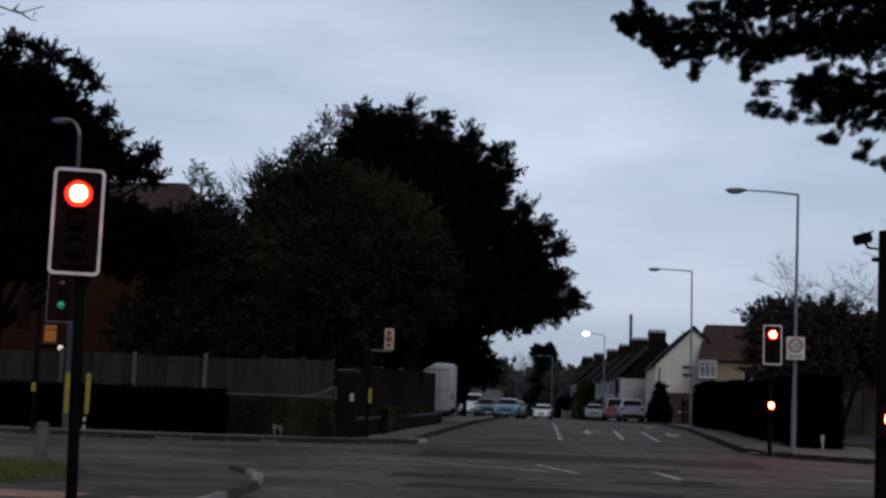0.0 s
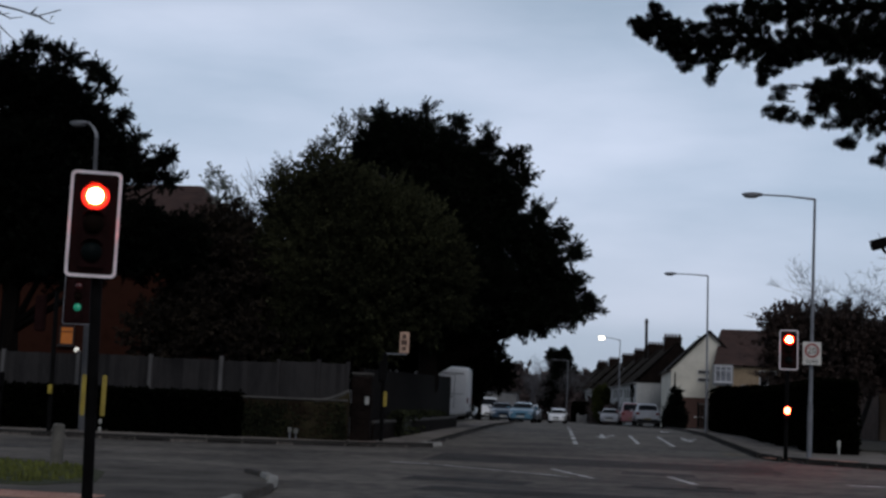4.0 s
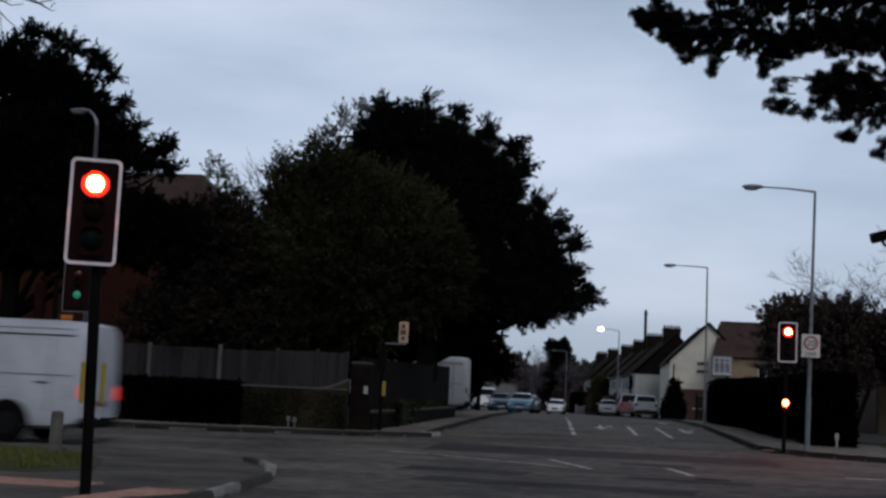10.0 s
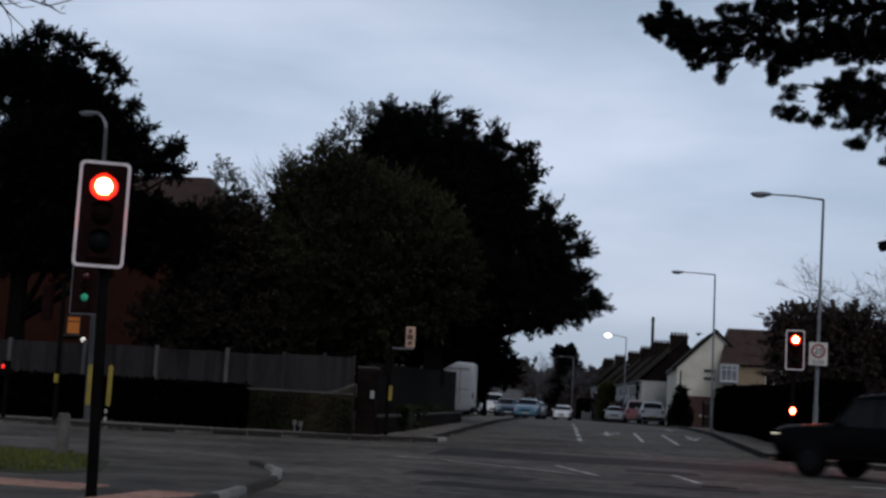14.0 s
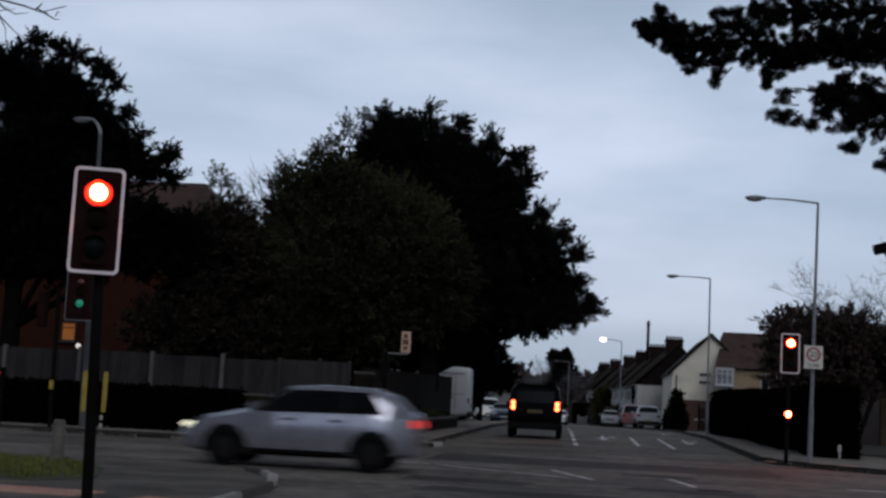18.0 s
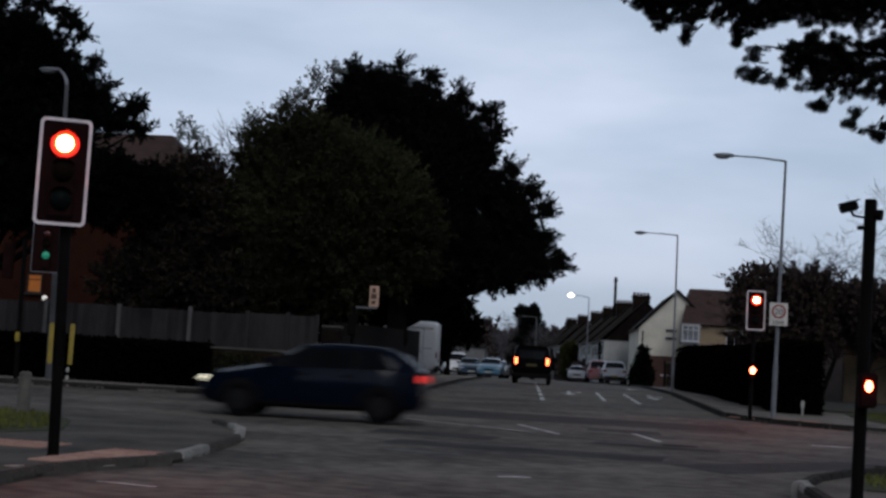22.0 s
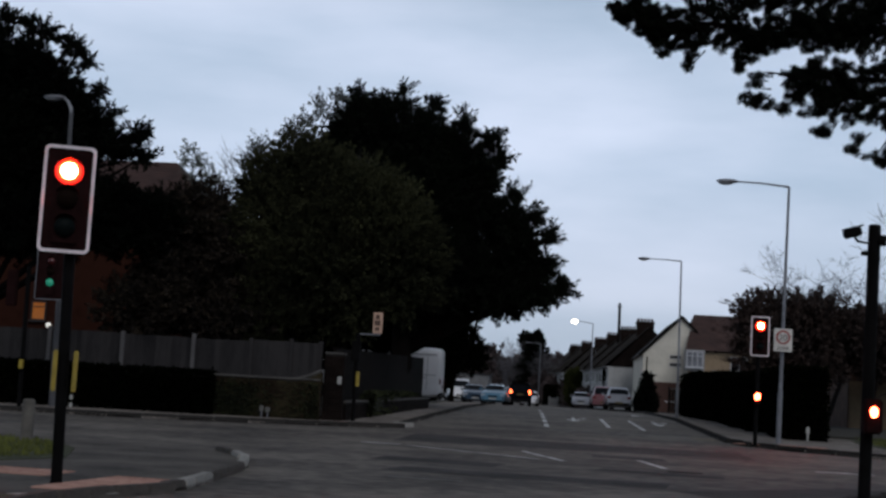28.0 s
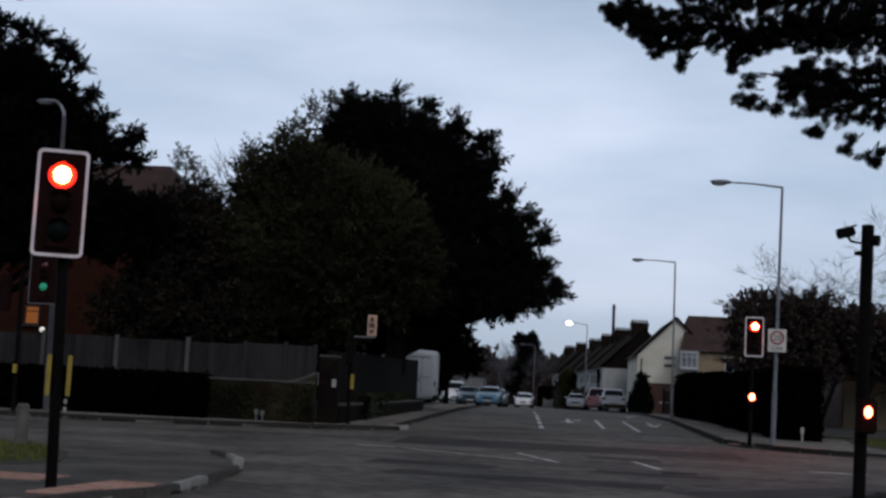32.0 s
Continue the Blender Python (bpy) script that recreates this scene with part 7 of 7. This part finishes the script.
def off_roader(name, label):
    L, hw, H = 4.75, 0.94, 1.86
    f, b = L / 2, -L / 2
    st = [(b, 0.90, 0.62, H - 0.10, 0.76), (b + 0.06, hw, 0.5, H - 0.03, 0.80), (b + 0.3, hw, 0.42, H, 0.82), (b + 2.1, hw, 0.40, H, 0.82), (b + 2.75, hw, 0.40, H - 0.06, 0.80), (b + 3.3, hw, 0.40, 1.20, 0.84), (f - 0.25, 0.93, 0.42, 1.10, 0.84), (f - 0.04, 0.90, 0.48, 1.02, 0.82), (f, 0.86, 0.55, 0.92, 0.78)]
    glass = [[(b + 0.35, 1.16), (b + 1.3, 1.14), (b + 1.3, H - 0.16), (b + 0.4, H - 0.16)], [(b + 1.36, 1.14), (b + 2.15, 1.13), (b + 2.15, H - 0.15), (b + 1.36, H - 0.15)], [(b + 2.22, 1.13), (b + 3.12, 1.12), (b + 2.76, H - 0.18), (b + 2.22, H - 0.15)]]
    c, w, r = car(name, label, "car", st, 1.08, P_BLACK, (b + 0.95, f - 0.95), 0.375, glass, [(b + 3.24, b + 2.80)], f, b, seams=((b + 1.33, 0.5, 1.08), (b + 2.18, 0.5, 1.08)), head=HEAD_ON, tail=BRAKE_ON, head_z=0.9, tail_z=1.12,
                  tail_size=(0.06, 0.15, 0.22), plate_z=0.92, tail_in=0.22)
    for lamp in [o for o in c.children if o.name.startswith("tail_lamp")]:
        y = 0.76 if sum(v.co.y for v in lamp.data.vertices) > 0 else -0.76
        for z in (1.03, 1.19):
            bm = nb()
            cyl(bm, (b - 0.05, y, z), (b + 0.02, y, z), 0.075, 0.085, 14)
            part("round_lamp", bm, BRAKE_ON, lamp, "glowing round lamp")
        lamp.data.materials[0] = TAIL_ON
    bm = nb()
    box(bm, (b - 0.005, 0, 1.42), (0.03, 1.3, 0.42), 0.02)
    part("rear_window", bm, GLASS_CAR, c, "dark rear window")
    lump(c, "roof_spoiler", (b + 0.05, 0, H - 0.02), (0.25, 1.4, 0.05), P_BLACK, "", 0.02)
    bm = nb()
    tube(bm, [(b + 0.4, -0.7, H + 0.04), (b + 2.2, -0.7, H + 0.04)], [0.02, 0.02], 6)
    tube(bm, [(b + 0.4, 0.7, H + 0.04), (b + 2.2, 0.7, H + 0.04)], [0.02, 0.02], 6)
    part("roof_rail", bm, TRIM_BLACK, c)
    return c, w, r


THE_COACH = coach()
THE_VAN = big_van("panel_van", "dirty white high-roof panel van driving past")
THE_SILVER = hatch("hatchback_car", "silver five-door hatchback driving past, headlights lit", P_SILVER, 4.05, 1.46, head=HEAD_ON, tail=TAIL_ON, bumper=P_SILVER)
THE_NAVY = hatch("hatchback_car", "dark navy hatchback driving past, headlights lit", P_NAVY, 4.1, 1.43, head=HEAD_ON, tail=TAIL_ON, bumper=P_NAVY)
THE_SMALL_VAN = small_van("delivery_van", "white short delivery van driving past, headlights lit", P_WHITE)
THE_OFF_ROADER = off_roader("off_road_car", "black boxy off-road car with tail lights lit")


# parked cars of the side road
def parked(made, x, y, heading, z=None):
    made[0].matrix_basis = pose(x, y, gz(y) if z is None else z, 0, 0, heading)


parked(big_van("parked_van", "white high-roof van parked on a drive behind the fence", P_WHITE, HEAD_OFF, TAIL_OFF, None, 6.5, 2.42), -8.45, 60.5, 180, gz(60.5) + 0.15)
parked(hatch("hatchback_car", "pale blue hatchback parked at the kerb, facing the junction", P_BLUE, 4.0, 1.42, bumper=P_BLUE, group="parked cars"), -4.5, 97, -92)
parked(hatch("hatchback_car", "dark blue hatchback parked half hidden beside others", P_DKBLUE, 4.1, 1.42, bumper=P_DKBLUE, group="parked cars"), -6.3, 102, -84)
parked(small_van("delivery_van", "white small van parked on the verge, half hidden", P_WHITE), -7.75, 105.5, -80)
parked(hatch("hatchback_car", "silver hatchback parked far along the road", P_SILVER_D, 4.1, 1.45, bumper=P_SILVER_D, group="parked cars"), -4.62, 112, -92)
parked(hatch("hatchback_car", "white hatchback coming far down the road", P_WHITE, 4.0, 1.45, bumper=P_WHITE, group="parked cars"), -2.95, 141, -93)
parked(small_van("delivery_van", "pale van far down the road behind the white car", P_WHITE_D), -3.6, 172, -96)
parked(hatch("estate_car", "silver estate car parked at the kerb, seen from the rear", P_SILVER_D, 4.5, 1.56, 0.87, group="parked cars"), 4.1, 96.3, 91, gz(96.3) + 0.11)
parked(hatch("hatchback_car", "dull red people carrier parked at the kerb", P_RED, 4.3, 1.72, bumper=P_RED, group="parked cars"), 3.3, 104.6, 91, gz(104.6) + 0.11)
parked(hatch("hatchback_car", "small silver hatchback parked at the kerb", P_SILVER_D, 3.9, 1.45, bumper=P_SILVER_D, group="parked cars"), 2.15, 128, -92, gz(128) + 0.11)



# ---- kerbs, stone by stone ----
def kerb_run(name, line, label, lo, hi, pale=(), top=0.122, step=0.9, stone_mat=None):
    """Separate kerb stones along a corner's edge; those past the stretch near the junction are joined."""
    k = thing(name, label, "kerb", kind="structure")
    bm = nb()
    box(bm, (0, 0.065, -0.06), (step - 0.012, 0.13, 0.25), 0.018)
    stone = bpy.data.meshes.new("kerb_stone")
    bm.to_mesh(stone)
    bm.free()
    stone.materials.append(stone_mat or KERB)
    stone2 = stone.copy()
    stone2.materials[0] = KERB_PALE
    far = nb()
    for i, (x, y, a) in enumerate(along(line, step)):
        if abs(x) > 60 or y < -20 or y > 170:
            continue
        z = gz(y) + top
        if lo[0] < x < hi[0] and lo[1] < y < hi[1]:
            ob = new("kerb_stone", stone2 if any(math.hypot(x - p[0], y - p[1]) < p[2] for p in pale) else stone)
            ob.parent = k
            ob.matrix_basis = Matrix.Translation((x, y, z)) @ Matrix.Rotation(a, 4, "Z") @ Matrix.Translation((step / 2, 0, 0))
        else:
            box(far, (step / 2, 0.065, -0.06), (step - 0.012, 0.13, 0.25), 0, Matrix.Translation((x, y, z)) @ Matrix.Rotation(a, 4, "Z"))
    ob = part("kerb_length", far, stone_mat or KERB, k)
    ob["kind"] = "stuff"


kerb_run("kerb_1", [(x, y) for x, y in NL if x > -5.3][::-1], "worn kerb stones round the near corner", (-30, 5), (0, 30), pale=((-3.84, 14.6, 0.5), (-4.15, 18.4, 0.75), (-4.45, 19.5, 0.6)), top=0.040, step=0.46, stone_mat=FOOTWAY_DARK)
kerb_run("kerb_2", NR, "worn kerb stones beside the grass corner", (0, 5), (30, 30), pale=((2.65, 14.6, 0.4),), step=0.46)
kerb_run("kerb_3", FL, "dark worn kerb stones along the far footway", (-40, 30), (0, 80), pale=((-4.35, 37.4, 0.4),), top=0.066)
kerb_run("kerb_4", FR[::-1], "dark worn kerb stones along the far footway", (0, 30), (40, 80), top=0.066)


def tactile(name, cx, cy, w, d, heading, label, top=0.118):
    """Blister paving: separate red slabs with their studs."""
    t = thing(name, label, "tactile paving", pose(cx, cy, gz(cy) + top, 0, 0, heading), kind="structure")
    bm = nb()
    box(bm, (0, 0, 0), (0.392, 0.392, 0.02), 0.004)
    for i in range(5):
        for j in range(5):
            cyl(bm, (-0.16 + i * 0.08, -0.16 + j * 0.08, 0.009), (-0.16 + i * 0.08, -0.16 + j * 0.08, 0.016), 0.018, 0.012, 6)
    me = bpy.data.meshes.new("paving_slab")
    bm.to_mesh(me)
    bm.free()
    me.materials.append(TACTILE)
    nx, ny = int(w / 0.4), int(d / 0.4)
    for i in range(nx):
        for j in range(ny):
            ob = new("paving_slab", me)
            ob.parent = t
            ob.matrix_basis = pose((i - (nx - 1) / 2) * 0.4, (j - (ny - 1) / 2) * 0.4, 0)


tactile("tactile_paving_1", -4.5, 13.75, 1.2, 2.4, -6, "dull red blister paving at the dropped kerb", 0.038)
bm = nb()
slab(bm, [(-4.9, 12.0), (-4.42, 11.9), (-4.18, 12.6), (-4.0, 13.2), (-4.3, 12.95), (-4.6, 12.4)], 0.041, 0.05)
tagged(link("dropped_kerb", bm, KERB_PALE), "pale flush concrete strip at the dropped kerb", "kerb", kind="structure")
tactile("tactile_paving_2", -6.4, 14.75, 2.4, 0.8, -4, "dull red blister paving beside the signal post", 0.038)
tactile("tactile_paving_3", 6.1, 38.1, 2.0, 1.6, -38, "dull red blister paving at the far crossing", 0.063)
tactile("tactile_paving_4", -5.35, 37.0, 1.6, 0.8, 38, "worn red blister paving at the far corner", 0.063)


# ---- what moves ----
def drive(made, line, seen=()):
    """Key a vehicle along (seconds, x, y, heading) and turn its wheels while it passes."""
    thing_, wheels, r = made
    ts = [q[0] for q in line]
    ev = sorted({0.0, 32.0, *[float(t) for t in np.arange(0, 32.01, 0.5)], *ts})

    def at(t):
        return [float(np.interp(t, ts, [q[k] for q in line])) for k in (1, 2, 3)]
    rows = []
    for t in ev:
        x, y, h = at(t)
        rows.append((t, pose(x, y, gz(y) + 0.004, 0, 0, h)))
    walk(thing_, rows)
    if seen:
        for w in wheels:
            lx, ly, lz = w.matrix_basis.translation
            wr, ang, last = [(0.0, pose(lx, ly, lz))], 0.0, None
            for i in range(int((seen[1] - seen[0]) * FPS) + 1):
                t = seen[0] + i / FPS
                x, y, h = at(t)
                if last:
                    ang += math.hypot(x - last[0], y - last[1]) / r
                last = (x, y)
                wr.append((t, pose(lx, ly, lz, 0, math.degrees(ang), 0)))
            wr.append((32.0, pose(lx, ly, lz, 0, math.degrees(ang), 0)))
            walk(w, wr)


def straight(t_ref, x_ref, v, y, heading, x_from, x_to):
    """A steady pass along the cross road, waiting far off before and after."""
    t0, t1 = t_ref + (x_from - x_ref) / v, t_ref + (x_to - x_ref) / v
    rows = [(max(0.0, t0), x_from if t0 >= 0 else x_ref - v * t_ref, y, heading), (t_ref, x_ref, y, heading), (min(32.0, t1), x_to if t1 <= 32 else x_ref + v * (32 - t_ref), y, heading)]
    if t0 > 0:
        rows.insert(0, (0.0, x_from, y, heading))
    if t1 < 32:
        rows.append((32.0, x_to, y, heading))
    return rows


def bird():
    """A dark bird that rises from the roofs, wheels before the trees and drops again."""
    b = thing("flying_bird", "small dark bird wheeling above the house roofs", "bird")
    bm = nb()
    bmesh.ops.create_uvsphere(bm, u_segments=10, v_segments=7, radius=1, matrix=Matrix.Diagonal((0.15, 0.055, 0.055, 1)))
    bmesh.ops.create_uvsphere(bm, u_segments=8, v_segments=6, radius=0.04, matrix=Matrix.Translation((0.16, 0, 0.02)))
    part("body", bm, BLACK_POST, b, "", True)
    bm = nb()
    box(bm, (-0.2, 0, 0), (0.14, 0.07, 0.012), 0.004)
    part("tail", bm, BLACK_POST, b)
    wings = []
    for sgn in (-1, 1):
        bm = nb()
        vs = [bm.verts.new((x, sgn * y, z)) for z in (0.006, -0.006) for x, y in ((0.08, 0), (0.10, 0.14), (0.02, 0.31), (-0.05, 0.16), (-0.07, 0))]
        for k in range(5):
            bm.faces.new((vs[k], vs[(k + 1) % 5], vs[5 + (k + 1) % 5], vs[5 + k]))
        bm.faces.new(vs[:5])
        bm.faces.new(vs[5:][::-1])
        bmesh.ops.recalc_face_normals(bm, faces=bm.faces[:])
        w = part("wing", bm, BLACK_POST, b)
        w.matrix_basis = pose(0, sgn * 0.03, 0.02)
        wings.append((w, sgn))
    return b, wings


THE_BIRD = bird()


def fly():
    b, wings = THE_BIRD
    perch0, perch1 = (9.4, 118.0, 8.36), (6.6, 121.0, 5.5)
    rows = [(0.0, *perch0, 120), (12.1, *perch0, 120), (12.5, 8.2, 96, 7.9, 60), (12.8, 6.59, 80, 7.1, 20), (13.0, 7.73, 80, 7.99, 10), (13.2, 8.54, 80, 8.65, 60), (13.4, 8.39, 80, 8.47, 130), (13.6, 7.83, 80, 7.91, 170), (13.8, 6.88, 80, 7.12, 180),
            (14.0, 6.0, 80, 6.13, 180), (14.4, 5.6, 92, 5.6, 110), (15.2, 5.9, 124, 5.2, 60), (15.6, 7.9, 131.6, 8.5, 60), (32.0, 7.9, 131.6, 8.5, 60)]
    walk(b, [(t, pose(x, y, z, 0, 0, h)) for t, x, y, z, h in rows])
    for w, sgn in wings:
        wr = [(0.0, pose(0, sgn * 0.03, 0.02, -sgn * 15, 0, 0)), (12.1, pose(0, sgn * 0.03, 0.02, -sgn * 15, 0, 0))]
        for i in range(35):
            wr.append((12.2 + i * 0.1, pose(0, sgn * 0.03, 0.02, sgn * (42 if i % 2 else -28), 0, 0)))
        wr.append((32.0, pose(0, sgn * 0.03, 0.02, -sgn * 15, 0, 0)))
        walk(w, wr)


def motions():
    fly()
    drive(THE_COACH, straight(8.0, -2.25, 13.3, 31.65, 0, -95, 150), (6.4, 9.4))
    drive(THE_VAN, straight(9.0, -0.22, -11.8, 24.6, 180, 100, -150), (8.3, 10.4))
    drive(THE_SILVER, straight(18.0, -4.95, -13.0, 23.9, 180, 150, -150), (17.1, 18.9))
    drive(THE_NAVY, straight(22.0, -4.45, -12.4, 25.4, 180, 150, -150), (21.1, 22.9))
    drive(THE_SMALL_VAN, straight(25.0, -4.85, -14.4, 25.4, 180, 150, -120), (24.1, 25.8))
    drive(THE_OFF_ROADER, [(0, 90, 25.6, 180), (6.0, 90, 25.6, 180), (13.0, 16.5, 26.0, 176), (13.5, 11.2, 27.0, 165), (14.0, 6.35, 29.9, 138), (14.5, 3.7, 33.1, 129), (15.2, 1.4, 36.6, 115), (15.9, -0.5, 39.6, 101),
                           (16.5, -1.30, 42.0, 93), (17.0, -1.62, 44.6, 92), (18.0, -1.85, 49.7, 91), (19.0, -1.80, 55.0, 90), (20.0, -1.60, 58.7, 89), (21.0, -1.40, 63.5, 89), (22.0, -1.10, 68.5, 90), (23.0, -1.0, 76.0, 90), (24.0, -1.16, 81.0, 91), (25.0, -1.7, 89.0, 92), (25.5, -2.0, 92.5, 93), (27.5, -3.0, 108.6, 93), (28.0, -3.2, 112.6, 93), (29.0, -3.7, 120.5, 94), (30.0, -4.6, 130, 95), (31.0, -5.6, 141, 96), (32.0, -6.7, 152, 97)], (13.3, 20.0))


motions()
